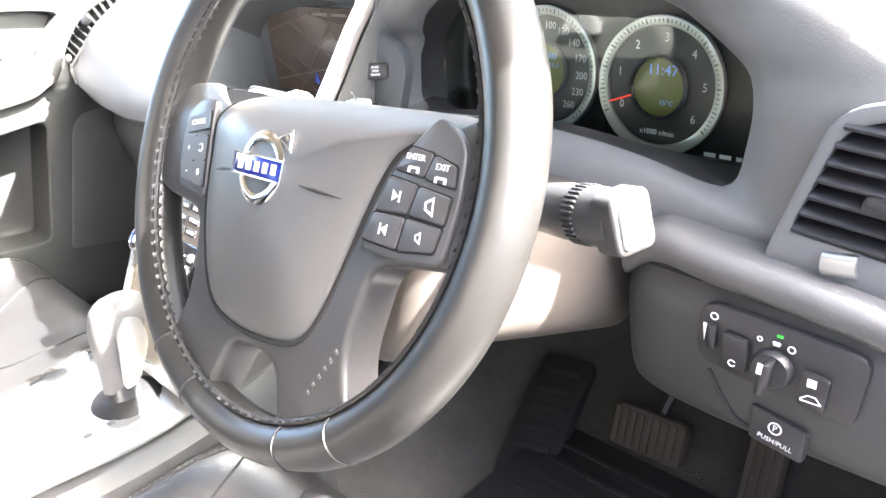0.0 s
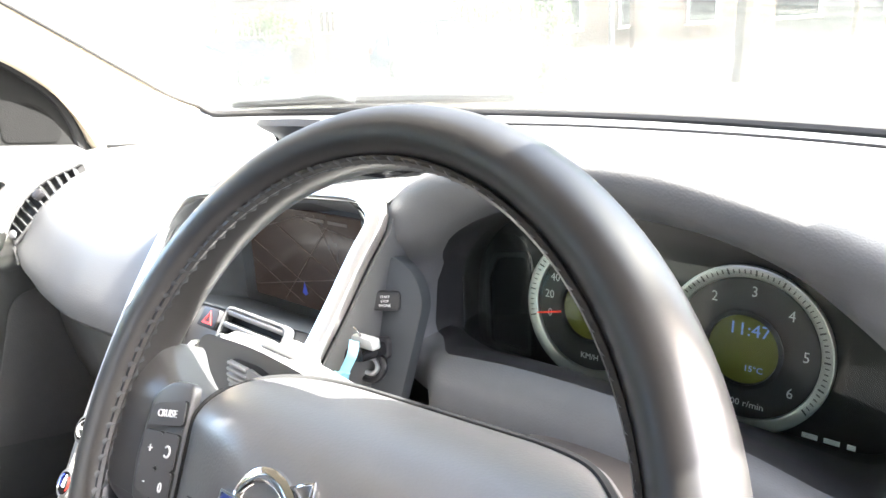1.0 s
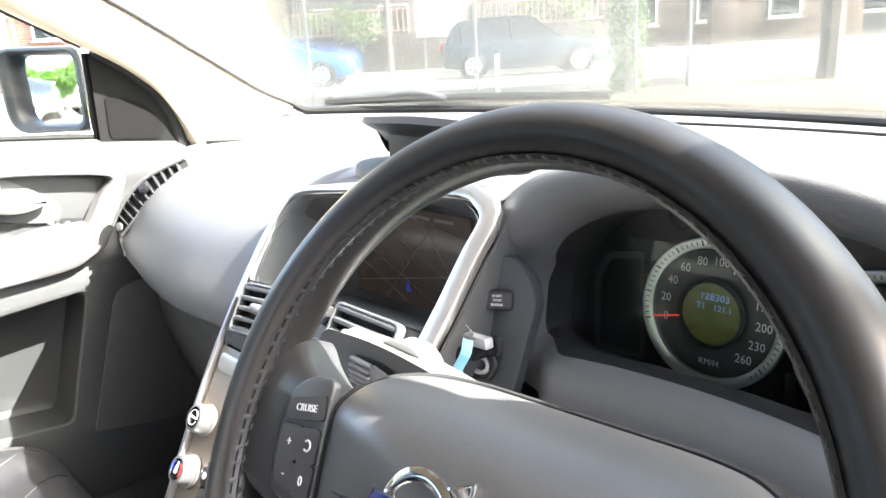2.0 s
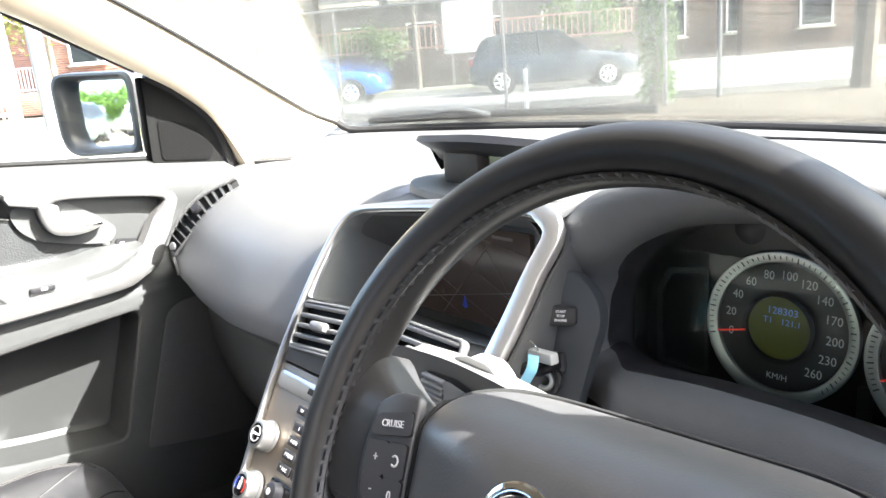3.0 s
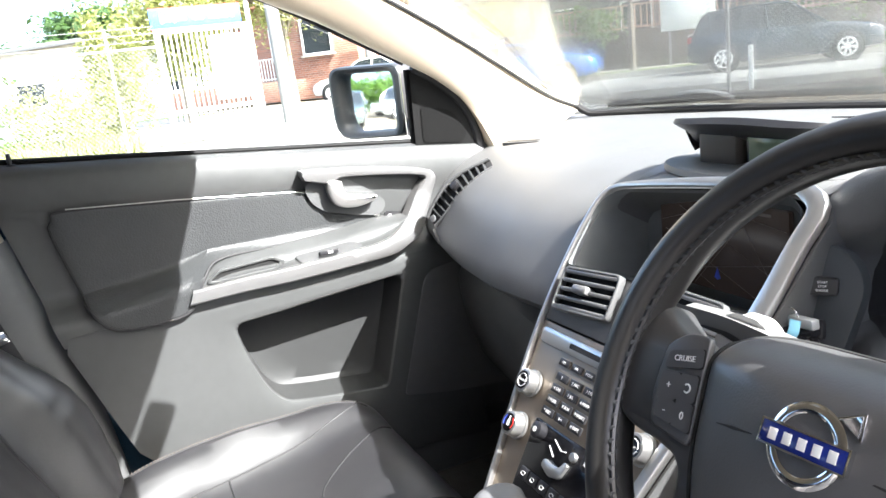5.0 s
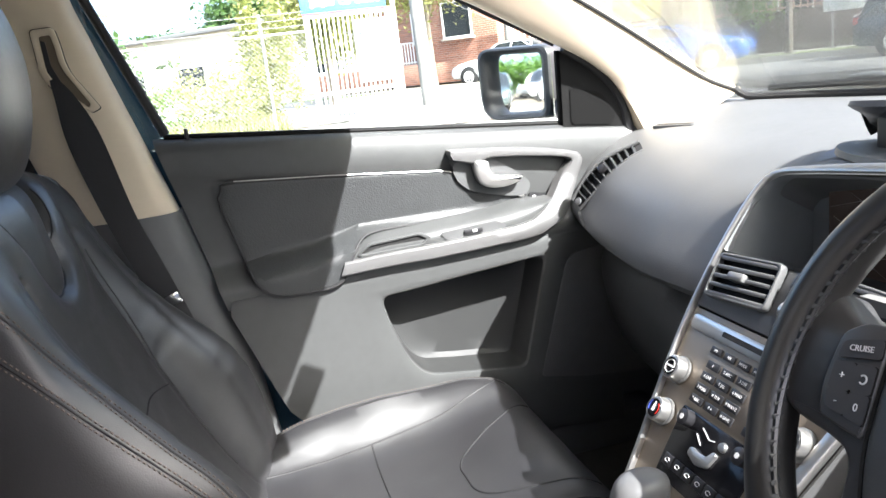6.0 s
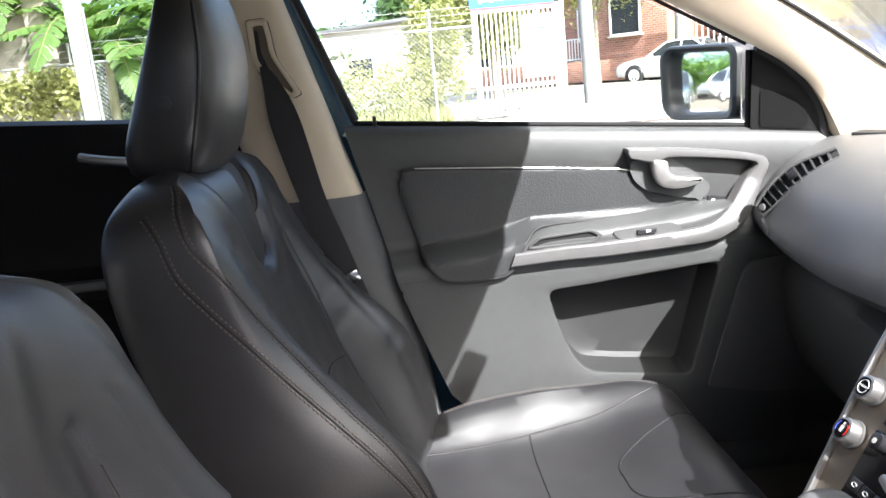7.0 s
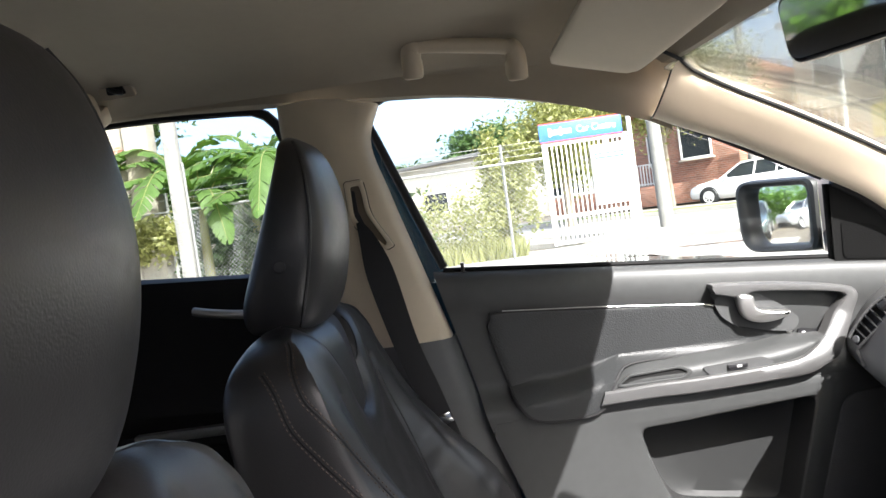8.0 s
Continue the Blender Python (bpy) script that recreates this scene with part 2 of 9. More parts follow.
def tube(pts, r, seg=10, closed=False, cap=True, flat=1.0, up=(0, 0, 1)):
    """A tube along points; r: one radius or one per point; flat squeezes it along up."""
    pts = [Vector(p) for p in pts]
    k = len(pts)
    rows = []
    side = None
    for i in range(k):
        a = pts[i - 1] if closed or i else pts[0]
        b = pts[(i + 1) % k] if closed or i < k - 1 else pts[-1]
        t = (b - a).normalized()
        if side is None:
            side = t.cross(Vector(up))
            if side.length < 1e-3:
                side = t.cross(Vector((1, 0, 0)))
        side = (side - t * side.dot(t)).normalized()
        nrm = side.cross(t)
        rad = float(r[i]) if isinstance(r, (list, tuple, np.ndarray)) else r
        rows.append([pts[i] + rad * (math.cos(w) * side + math.sin(w) * flat * nrm) for w in [2 * math.pi * j / seg for j in range(seg)]])
    return grid(rows, close_u=closed, close_v=True, cap=cap and not closed)


def lathe(profile, m, seg=32):
    """Turns (radius, height) points about z, placed by m."""
    rows = [[(r * math.cos(w), r * math.sin(w), z) for w in [2 * math.pi * j / seg for j in range(seg)]] for r, z in profile]
    bm = grid(rows, close_v=True)
    bmesh.ops.remove_doubles(bm, verts=bm.verts, dist=1e-7)
    bm.transform(m)
    return bm


def axes(origin, x, y, z):
    """The pose with these axes."""
    m = Matrix.Identity(4)
    for i, a in enumerate((Vector(x), Vector(y), Vector(z))):
        m.col[i][:3] = a
    m.col[3][:3] = Vector(origin)
    return m


def lettering(words, size, m, depth=0.0004, stretch=1.0, align="CENTER"):
    """A mesh of words in the built-in font, middle at m's origin."""
    cu = bpy.data.curves.new("words", "FONT")
    cu.body = words
    cu.size = size
    cu.align_x, cu.align_y = align, "CENTER"
    cu.extrude = depth
    cu.resolution_u = 2
    tmp = bpy.data.objects.new("words", cu)
    me = bpy.data.meshes.new_from_object(tmp)
    bpy.data.objects.remove(tmp)
    bpy.data.curves.remove(cu)
    bm = bmesh.new()
    bm.from_mesh(me)
    bpy.data.meshes.remove(me)
    bm.transform(m @ Matrix.Diagonal((stretch, 1, 1, 1)))
    return bm


# ---- the car's shell ----
YZ = axes((0, 0, 0), (0, 1, 0), (0, 0, 1), (1, 0, 0))  # outlines in (y, z), depth along +x


def yz(x):
    return Matrix.Translation((x, 0, 0)) @ YZ


# roof lining: crowned across, falling towards windscreen and sides
def lining_z(x, y):
    crown = 1.515 - 0.30 * max(0.0, abs(x) - 0.25) ** 2 - 0.9 * max(0.0, abs(x) - 0.5) ** 2
    fall = -0.55 * max(0.0, y + 0.05) ** 2 * 4 - 0.03 * max(0.0, -1.0 - y)
    return crown + fall


def lining_row(y, n=41):
    half = 0.64
    return [(-half + 2 * half * i / (n - 1), y, lining_z(-half + 2 * half * i / (n - 1), y)) for i in range(n)]


ceiling = solo("ceiling", thicken(grid([lining_row(y) for y in np.linspace(-1.75, 0.10, 32)]), 0.012), beige_cloth,
               "beige woven cloth roof lining of the car", "ceiling", kind="structure")
roof_rows = [[(x * 1.12, y, z + 0.05 - 0.14 * abs(x) ** 3) for x, _, z in lining_row(y)] for y in np.linspace(-1.95, 0.10, 20)]
body_blue = material("car_paint_blue", (0.03, 0.075, 0.115), 0.25, metal=0.3, coat=0.6, var=0.04)
solo("roof", thicken(grid(roof_rows), 0.004), body_blue, "blue painted steel car roof panel", "roof", kind="structure")

# side rails above the doors, between lining and window top
for side in (-1, 1):
    rail = []
    for y, zt in ((-1.75, 1.40), (-1.2, 1.435), (-0.9, 1.447), (-0.66, 1.435), (-0.43, 1.418), (-0.29, 1.405), (-0.14, 1.375), (0.03, 1.322), (0.085, 1.294)):
        top = lining_z(0.60, y) - 0.004
        rail.append([(side * 0.58, y, lining_z(0.58, y) + 0.002), (side * 0.635, y, top - 0.02), (side * 0.675, y, (top + zt) / 2 + 0.01), (side * 0.69, y, zt), (side * 0.72, y, zt + 0.004), (side * 0.745, y, zt + 0.05), (side * 0.70, y, top + 0.055)])
    solo("trim", loft(rail, 40, 18), beige_cloth, "beige roof side rail trim above the doors", "trim", kind="structure")

# windscreen pillars: inner edge on the side window, outer edge on the glass
WIND_EDGE = [(-0.50, -0.06, 1.462), (-0.548, 0.02, 1.412), (-0.565, 0.066, 1.388), (-0.598, 0.095, 1.372), (-0.609, 0.16, 1.334), (-0.612, 0.26, 1.279), (-0.620, 0.35, 1.228), (-0.636, 0.43, 1.182), (-0.655, 0.505, 1.138), (-0.683, 0.58, 1.097), (-0.695, 0.645, 1.060), (-0.662, 0.684, 1.036)]
SIDE_EDGE = [(-0.690, -0.07, 1.358), (-0.69, -0.02, 1.341), (-0.69, 0.023, 1.323), (-0.69, 0.094, 1.289), (-0.69, 0.188, 1.245), (-0.69, 0.281, 1.192), (-0.69, 0.37, 1.142), (-0.69, 0.41, 1.113), (-0.69, 0.443, 1.082), (-0.69, 0.468, 1.043), (-0.69, 0.482, 1.010), (-0.69, 0.497, 0.970)]
for side in (-1, 1):
    rows = []
    for a, b in zip(smooth_line(WIND_EDGE, 40), smooth_line(SIDE_EDGE, 40)):
        a, b = Vector(a), Vector(b)
        n = Vector((0.69, -0.34, -0.64))
        b = b - n * 0.014
        s1, s2, s3 = (a + (b - a) * k + n * h for k, h in ((0.32, 0.016), (0.66, 0.026), (0.90, 0.020)))
        out = [a + Vector((-0.02, 0.03, 0.006)), a, s1, s2, s3, b, b + Vector((-0.03, 0.006, 0.004)), b + Vector((-0.045, 0.03, 0.03)), a + Vector((-0.06, 0.03, 0.02))]
        if side > 0:
            out = [Vector((-p.x, p.y, p.z)) for p in out]
        rows.append(out)
    rows = [smooth_line(r, 26) for r in rows][7:]
    solo("trim", grid(rows), beige_plastic, "beige windscreen pillar trim", "trim", kind="structure")
    solo("trim_joint", tube([p + Vector((0.001 * -side, -0.002, -0.001)) for p in rows[0][3:18]], 0.0016, 6), rubber, "dark joint across the head of the pillar trim", "joint", kind="structure")
# front roof header over the windscreen
header = []
for x in np.linspace(-0.60, 0.60, 25):
    y1 = 0.062 + 0.10 * (1 - (x / 0.6) ** 2)
    header.append([(x, 0.06, lining_z(x, 0.06) - 0.001), (x, y1 - 0.02, 1.412 + 0.03 * (1 - (x / 0.6) ** 2)), (x, y1, 1.392 + 0.03 * (1 - (x / 0.6) ** 2)), (x, y1 + 0.02, 1.41 + 0.03 * (1 - (x / 0.6) ** 2)), (x, 0.05, lining_z(x, 0.06) + 0.055)])
solo("trim", loft(header, 30, 14), beige_cloth, "beige cloth header above the windscreen", "trim", kind="structure")


# centre pillars
def centre_pillar(side):
    root = thing("trim", "beige over dark grey centre pillar trim with belt slot", "trim", kind="structure")
    def m(p):
        return (side * -p[0], p[1], p[2])
    up = [[(-0.715, -0.61, 1.44), (-0.685, -0.60, 1.43), (-0.665, -0.53, 1.43), (-0.672, -0.455, 1.415), (-0.69, -0.432, 1.412), (-0.725, -0.428, 1.412)],
          [(-0.715, -0.605, 1.36), (-0.685, -0.60, 1.36), (-0.665, -0.53, 1.35), (-0.672, -0.475, 1.345), (-0.688, -0.458, 1.345), (-0.725, -0.452, 1.345)],
          [(-0.715, -0.59, 1.25), (-0.685, -0.585, 1.25), (-0.665, -0.53, 1.25), (-0.672, -0.46, 1.25), (-0.688, -0.436, 1.25), (-0.725, -0.43, 1.25)],
          [(-0.715, -0.555, 1.10), (-0.685, -0.55, 1.10), (-0.665, -0.50, 1.10), (-0.67, -0.42, 1.10), (-0.686, -0.394, 1.10), (-0.725, -0.388, 1.10)],
          [(-0.715, -0.52, 0.975), (-0.685, -0.512, 0.975), (-0.665, -0.46, 0.975), (-0.668, -0.382, 0.975), (-0.684, -0.358, 0.975), (-0.725, -0.352, 0.975)]]
    part("upper_trim", loft([[m(p) for p in r] for r in up], 30, 26), beige_plastic, root, "beige plastic upper trim")
    lo = [[(-0.715, -0.525, 0.978), (-0.68, -0.516, 0.978), (-0.66, -0.46, 0.978), (-0.664, -0.382, 0.978), (-0.682, -0.354, 0.978), (-0.725, -0.348, 0.978)],
          [(-0.715, -0.50, 0.86), (-0.68, -0.49, 0.86), (-0.655, -0.43, 0.86), (-0.66, -0.355, 0.86), (-0.68, -0.328, 0.86), (-0.725, -0.32, 0.86)],
          [(-0.715, -0.50, 0.70), (-0.68, -0.48, 0.70), (-0.655, -0.42, 0.70), (-0.66, -0.32, 0.70), (-0.68, -0.283, 0.70), (-0.725, -0.275, 0.70)],
          [(-0.715, -0.50, 0.40), (-0.68, -0.48, 0.40), (-0.65, -0.42, 0.40), (-0.655, -0.28, 0.40), (-0.67, -0.24, 0.40), (-0.725, -0.24, 0.40)]]
    part("lower_trim", loft([[m(p) for p in r] for r in lo], 24, 24), dash_hard, root, "dark grey plastic lower trim")
    # belt slot surround
    o = ring_outline([(-0.504, 1.278), (-0.471, 1.279), (-0.467, 1.254), (-0.465, 1.218), (-0.430, 1.156), (-0.444, 1.150), (-0.484, 1.182), (-0.503, 1.209)], [0.007, 0.007, 0.02, 0.02, 0.005, 0.004, 0.02, 0.03])
    i = ring_outline([(-0.494, 1.268), (-0.478, 1.269), (-0.475, 1.252), (-0.474, 1.222), (-0.443, 1.163), (-0.447, 1.158), (-0.480, 1.192), (-0.494, 1.214)], [0.004, 0.004, 0.02, 0.02, 0.003, 0.003, 0.02, 0.02])
    mm = Matrix.Diagonal((-side, 1, 1, 1)) @ yz(-0.667)
    part("slot_surround", frame_plate(o, i, 0.007, mm, 0.0025), beige_plastic, root, "raised beige slot rim")
    part("slot_shadow_gap", frame_plate([(p[0] + math.copysign(0.0012, p[0] + 0.470), p[1] + math.copysign(0.0012, p[1] - 1.22)) for p in o], o, 0.0022, mm, 0.0002), rubber, root, "dark joint round the slot rim")
    part("slot", plate(i, 0.0016, mm), trim_brown, root, "brown recess of the belt slot")
    part("slot_edge", plate(ring_outline([(-0.493, 1.262), (-0.487, 1.260), (-0.486, 1.225), (-0.474, 1.190), (-0.480, 1.193), (-0.493, 1.216)], 0.002), 0.003, mm), black_plastic, root, "black belt slot")
    return root


trim_brown = material("brown_slot_plastic", (0.16, 0.125, 0.085), 0.6)
centre_pillar(-1)
centre_pillar(1)


def seat_belt(side):
    root = thing("seat_belt", "black woven seat belt hanging from the centre pillar", "seat belt", group="seat belts")
    line = [(-0.655, -0.486, 1.205), (-0.650, -0.475, 1.175), (-0.642, -0.460, 1.11), (-0.640, -0.432, 0.98), (-0.640, -0.402, 0.88), (-0.640, -0.36, 0.72), (-0.62, -0.33, 0.55)]
    width = [0.010, 0.030, 0.052, 0.046, 0.046, 0.046, 0.046]
    pts = smooth_line([(*p, w) for p, w in zip(line, width)], 40)
    rows = []
    for p in pts:
        w = p[3] / 2
        rows.append([(-side * p[0], p[1] - w * 0.9, p[2] - w * 0.3), (-side * p[0] + 0.001, p[1], p[2]), (-side * p[0], p[1] + w * 0.9, p[2] + w * 0.3)])
    part("webbing", thicken(grid(rows), 0.0014), belt_web, root)
    part("tongue", box((0.006, 0.03, 0.02), pose(side * 0.632, -0.385, 0.845, 20, 0, 0), 0.003), chrome, root, "chromed belt tongue")
    return root


belt_web = material("belt_webbing", (0.02, 0.02, 0.022), 0.75, grain=0.5, grain_size=0.002)
seat_belt(-1)

# floor, front wall, rear closure
def floor_row(y):
    return [(x, y, 0.36 + (0.10 * math.exp(-(x / 0.12) ** 4)) + 0.35 * max(0.0, abs(x) - 0.62) + 0.40 * max(0.0, y - 0.55) ** 1.2) for x in np.linspace(-0.74, 0.74, 60)]


solo("floor", thicken(grid([floor_row(y) for y in np.linspace(-1.75, 0.95, 50)]), 0.01), carpet, "dark grey carpeted car floor with centre tunnel", "floor", kind="structure")
solo("wall_front", thicken(grid([[(x, 0.93, z) for x in np.linspace(-0.78, 0.78, 12)] for z in np.linspace(0.3, 1.0, 8)]), 0.01), carpet, "dark carpeted front bulkhead", "wall", kind="structure")
solo("wall_rear", box((1.5, 0.05, 1.05), pose(0, -1.78, 0.85), 0.01), dash_hard, "dark closed rear end of the cabin", "wall", kind="structure")
for side in (-1, 1):
    solo("sill", box((0.12, 1.9, 0.10), pose(side * 0.72, -0.45, 0.39), 0.02), dash_hard, "dark grey plastic door sill", "sill", kind="structure")

solo("cowl", box((1.50, 0.66, 0.02), pose(0, 0.88, 0.93), 0.004), black_plastic, "black cowl panel below the windscreen", "cowl", kind="structure")
# kick panels at both ends of the footwell
for side in (-1, 1):
    solo("trim", plate(ring_outline([(0.345, 0.40), (0.94, 0.40), (0.94, 1.0), (0.70, 1.0), (0.52, 0.965), (0.36, 0.93)], 0.02), 0.012, yz(side * 0.737 - 0.006), 0.003), dash_hard, "dark grey kick panel at the end of the footwell", "trim", kind="structure")

# windscreen
ws = []
for x in np.linspace(-0.58, 0.58, 29):
    k = 1 - (x / 0.58) ** 2
    base = Vector((x * 1.24, 0.70 + 0.17 * k, 1.028))
    top = Vector((x * 1.06, 0.062 + 0.10 * k, 1.39 + 0.03 * k))
    ws.append([base + (top - base) * t + Vector((0, 0.04, 0.05)) * math.sin(math.pi * t) * 0.5 for t in np.linspace(0, 1, 14)])
pane = solo("window_1", thicken(grid(ws), 0.005), screen_glass, "clear laminated windscreen of the car", "window", kind="structure")
pane.visible_shadow = False
sweep = smooth_line([(-0.505, 0.0, 0), (-0.461, 0.25, 0), (-0.42, 0.43, 0), (-0.345, 0.66, 0), (-0.24, 0.84, 0), (-0.12, 0.93, 0)], 16)
haze = []
for edge, t, _ in sweep:
    row = []
    for x in np.linspace(-0.575, edge, 8):
        k = 1 - (x / 0.58) ** 2
        base, top = Vector((x * 1.24, 0.70 + 0.17 * k, 1.028)), Vector((x * 1.06, 0.062 + 0.10 * k, 1.39 + 0.03 * k))
        row.append(base + (top - base) * t + Vector((0, 0.04, 0.05)) * math.sin(math.pi * t) * 0.5 + Vector((0, 0.010, 0.014)))
    haze.append(row)
dusty = glass_material("unwiped_glass", (0.93, 0.93, 0.92), 0.0, 0.045)
film = part("unwiped_dust", thicken(grid(haze), 0.0006), dusty, pane, "dusty corner beyond the wiper sweep")
film.visible_shadow = False
ws_base = [Vector((x * 1.18, 0.70 + 0.17 * (1 - (x / 0.58) ** 2), 1.028)) for x in np.linspace(-0.54, 0.58, 60)]
ws_base = [Vector((-0.668, 0.692, 1.047)), Vector((-0.662, 0.700, 1.038)), Vector((-0.652, 0.708, 1.031))] + ws_base
solo("windscreen_seal", tube([p + Vector((0, -0.004, -0.002)) for p in ws_base], 0.007, 8), rubber, "black rubber seal along the foot of the windscreen", "seal", kind="structure")
for side in (-1, 1):
    solo("windscreen_seal", tube([Vector((-side * p[0], p[1] + 0.008, p[2] + 0.004)) for p in smooth_line(WIND_EDGE, 40)], 0.0032, 8), rubber, "black rubber seal along the windscreen pillar", "seal", kind="structure")


wiper = thing("wiper", "black wiper blade with grey arm at the windscreen foot", "wiper", at=(-0.4, 0.78, 1.03))
part("blade", tube(smooth_line([(-0.63, 0.738, 1.040), (-0.45, 0.792, 1.045), (-0.28, 0.850, 1.046), (-0.10, 0.884, 1.046)], 30), 0.006, 8), rubber, wiper)
part("arm", tube(smooth_line([(-0.49, 0.790, 1.052), (-0.44, 0.800, 1.056), (-0.38, 0.815, 1.044)], 12), 0.008, 8, flat=0.6), band_grey, wiper, "grey wiper arm")


# ---- steering wheel ----
TILT = radians(28.5)
WHEEL = axes((0.373, 0.1015, 0.9525), (1, 0, 0), (0, math.sin(TILT), math.cos(TILT)), (0, -math.cos(TILT), math.sin(TILT))) @ pose(0, 0, 0, 0, 0, 2.8)
RIM = 0.1700


def wpt(u, v, w=0.0):
    return WHEEL @ Vector((u, v, w))


def fall(v):
    """How far the shoulder at the top drops away."""
    return 11 * max(0.0, v - 0.016) ** 2


def mirror_outline(pts):
    """Closes a right half, from top middle to bottom middle, with its mirror image."""
    return pts + [(-x, y) for x, y in pts[::-1] if abs(x) > 1e-6]


def steering_wheel():
    root = thing("steering_wheel", "black leather steering wheel with worn shiny rim and button pads", "steering wheel", at=tuple(WHEEL.translation))
    n, seg = 120, 20
    rows = []
    for i in range(n):
        a = 2 * math.pi * i / n
        grip = 1 + 0.05 * math.exp(-((math.degrees(a) - 22 + 180) % 360 - 180) ** 2 / 200) + 0.05 * math.exp(-((math.degrees(a) - 158 + 180) % 360 - 180) ** 2 / 200)
        r = []
        for j in range(seg):
            b = 2 * math.pi * j / seg
            ru, rw = 0.0148 * grip, 0.0178 * grip
            rad = RIM + ru * math.cos(b)
            r.append(wpt(rad * math.cos(a), rad * math.sin(a), rw * math.sin(b)))
        rows.append(r)
    part("rim", grid(rows, close_u=True, close_v=True), wheel_leather, root, "worn black leather rim")
    # sewn seam round the inside of the rim
    seam = bmesh.new()
    for k in range(112):
        a = 2 * math.pi * k / 112
        da = 0.019
        p = [wpt((RIM - 0.0139) * math.cos(a + s), (RIM - 0.0139) * math.sin(a + s), w) for s, w in ((-da, 0.0055), (da, 0.0135))]
        d = (p[1] - p[0]).normalized()
        sd = d.cross(WHEEL.to_3x3() @ Vector((math.cos(a), math.sin(a), 0))).normalized() * 0.0016
        rr = WHEEL.to_3x3() @ Vector((-math.cos(a), -math.sin(a), 0)) * 0.0026
        q = [seam.verts.new(x) for x in (p[0] - sd, p[1] - sd, p[1] + sd, p[0] + sd)]
        c = seam.verts.new((p[0] + p[1]) / 2 + rr)
        for x in range(4):
            seam.faces.new((q[x], q[(x + 1) % 4], c))
    part("stitching", seam, rim_thread, root, "grey cross stitching inside the rim", angle=80)
    ridge = [wpt((RIM - 0.0139) * math.cos(a), (RIM - 0.0139) * math.sin(a), 0.010) for a in np.linspace(0, 2 * math.pi, 120, endpoint=False)]
    part("seam_ridge", tube(ridge, 0.0022, 6, closed=True), wheel_leather, root)
    # spokes: one moulding with an arm and a lower leg on each side, a gap between the legs
    o = [(0, -0.1165), (0.017, -0.118), (0.026, -0.124), (0.034, -0.146), (0.045, -0.167), (0.075, -0.158), (0.102, -0.134), (0.0935, -0.1225), (0.0868, -0.104), (0.0858, -0.088), (0.0885, -0.068), (0.0910, -0.052), (0.098, -0.044),
          (0.115, -0.040), (0.140, -0.038), (0.156, -0.032), (0.168, -0.010), (0.168, 0.028), (0.158, 0.050), (0.146, 0.046), (0.132, 0.038), (0.110, 0.028), (0.085, 0.025), (0.045, 0.024), (0, 0.024)]
    o = mirror_outline(o[::-1])
    arm = plate(ring_outline(o, 0.010, 4)[::-1], 0.026, pose(0, 0, -0.019), 0.005, 4)
    for k in range(12):
        bmesh.ops.bisect_plane(arm, geom=arm.verts[:] + arm.edges[:] + arm.faces[:], dist=1e-6, plane_co=(0, 0.016 + 0.003 * k, 0), plane_no=(0, 1, 0))
    for v in arm.verts:
        v.co.z -= fall(v.co.y)
    arm.transform(WHEEL)
    part("spoke_frame", arm, wheel_plastic, root, "dark grey moulded spokes")
    for s in (-1, 1):
        dip = [wpt(s * x, y, 0.0055) for x, y in ((0.052, -0.120), (0.058, -0.134), (0.062, -0.150))]
        part("spoke_seam", tube(dip, 0.0011, 5), wheel_thread, root)
    # leather joints across the rim
    for deg in (-56, -72, -108, -124):
        a = radians(deg)
        ring = [wpt((RIM + 0.0148 * math.cos(b)) * math.cos(a), (RIM + 0.0148 * math.cos(b)) * math.sin(a), 0.0177 * math.sin(b)) for b in np.linspace(0, 2 * math.pi, 24, endpoint=False)]
        part("rim_joint", tube(ring, 0.0009, 5, closed=True), wheel_thread, root)
    # impact cushion: a nearly flat face whose top rolls back towards the dashboard
    def skin(u, sv, w):
        if sv <= 0.016:
            return wpt(u, sv, w)
        a = min(1.5, (sv - 0.016) / 0.088 * math.pi / 2)
        return wpt(u, 0.016 + 0.034 * math.sin(a), w - 0.070 * (1 - math.cos(a)))
    o = [(0.0, 0.100), (0.055, 0.100), (0.092, 0.090), (0.116, 0.072), (0.1285, 0.053), (0.1085, 0.0335), (0.0965, 0.0185), (0.0875, 0.003), (0.0795, -0.0186), (0.0730, -0.040), (0.0665, -0.060), (0.0595, -0.0788), (0.0490, -0.0955), (0.0330, -0.1045), (0, -0.1085),
         (-0.030, -0.1065), (-0.050, -0.1000), (-0.0635, -0.0850), (-0.0745, -0.0620), (-0.0815, -0.040), (-0.0850, -0.0185), (-0.0870, 0.002), (-0.0885, 0.020), (-0.0865, 0.042), (-0.0830, 0.065), (-0.070, 0.088), (-0.045, 0.099)]
    ring = [Vector(p) for p in smooth_line([(x, y, 0) for x, y in o], 110, True)]
    rows = []
    for k, w in ((1.0, -0.010), (1.0, 0.0035), (0.994, 0.0065), (0.982, 0.0085), (0.955, 0.0100), (0.90, 0.0122), (0.80, 0.0155), (0.66, 0.0190), (0.50, 0.0218), (0.34, 0.0238), (0.18, 0.0250), (0.01, 0.0254)):
        rows.append([skin(p.x * k, (p.y + 0.012) * k - 0.012, w) for p in ring])
    pad = part("airbag_cover", grid(rows, close_v=True), pad_plastic, root, "dark grey grained plastic airbag cover", angle=60)
    groove = [skin(p.x * 1.012, (p.y + 0.012) * 1.012 - 0.012, 0.0062 if p.y < 0.05 else 0.002) for p in ring]
    part("groove", tube(groove, 0.0021, 6, closed=True), vent_black, root)
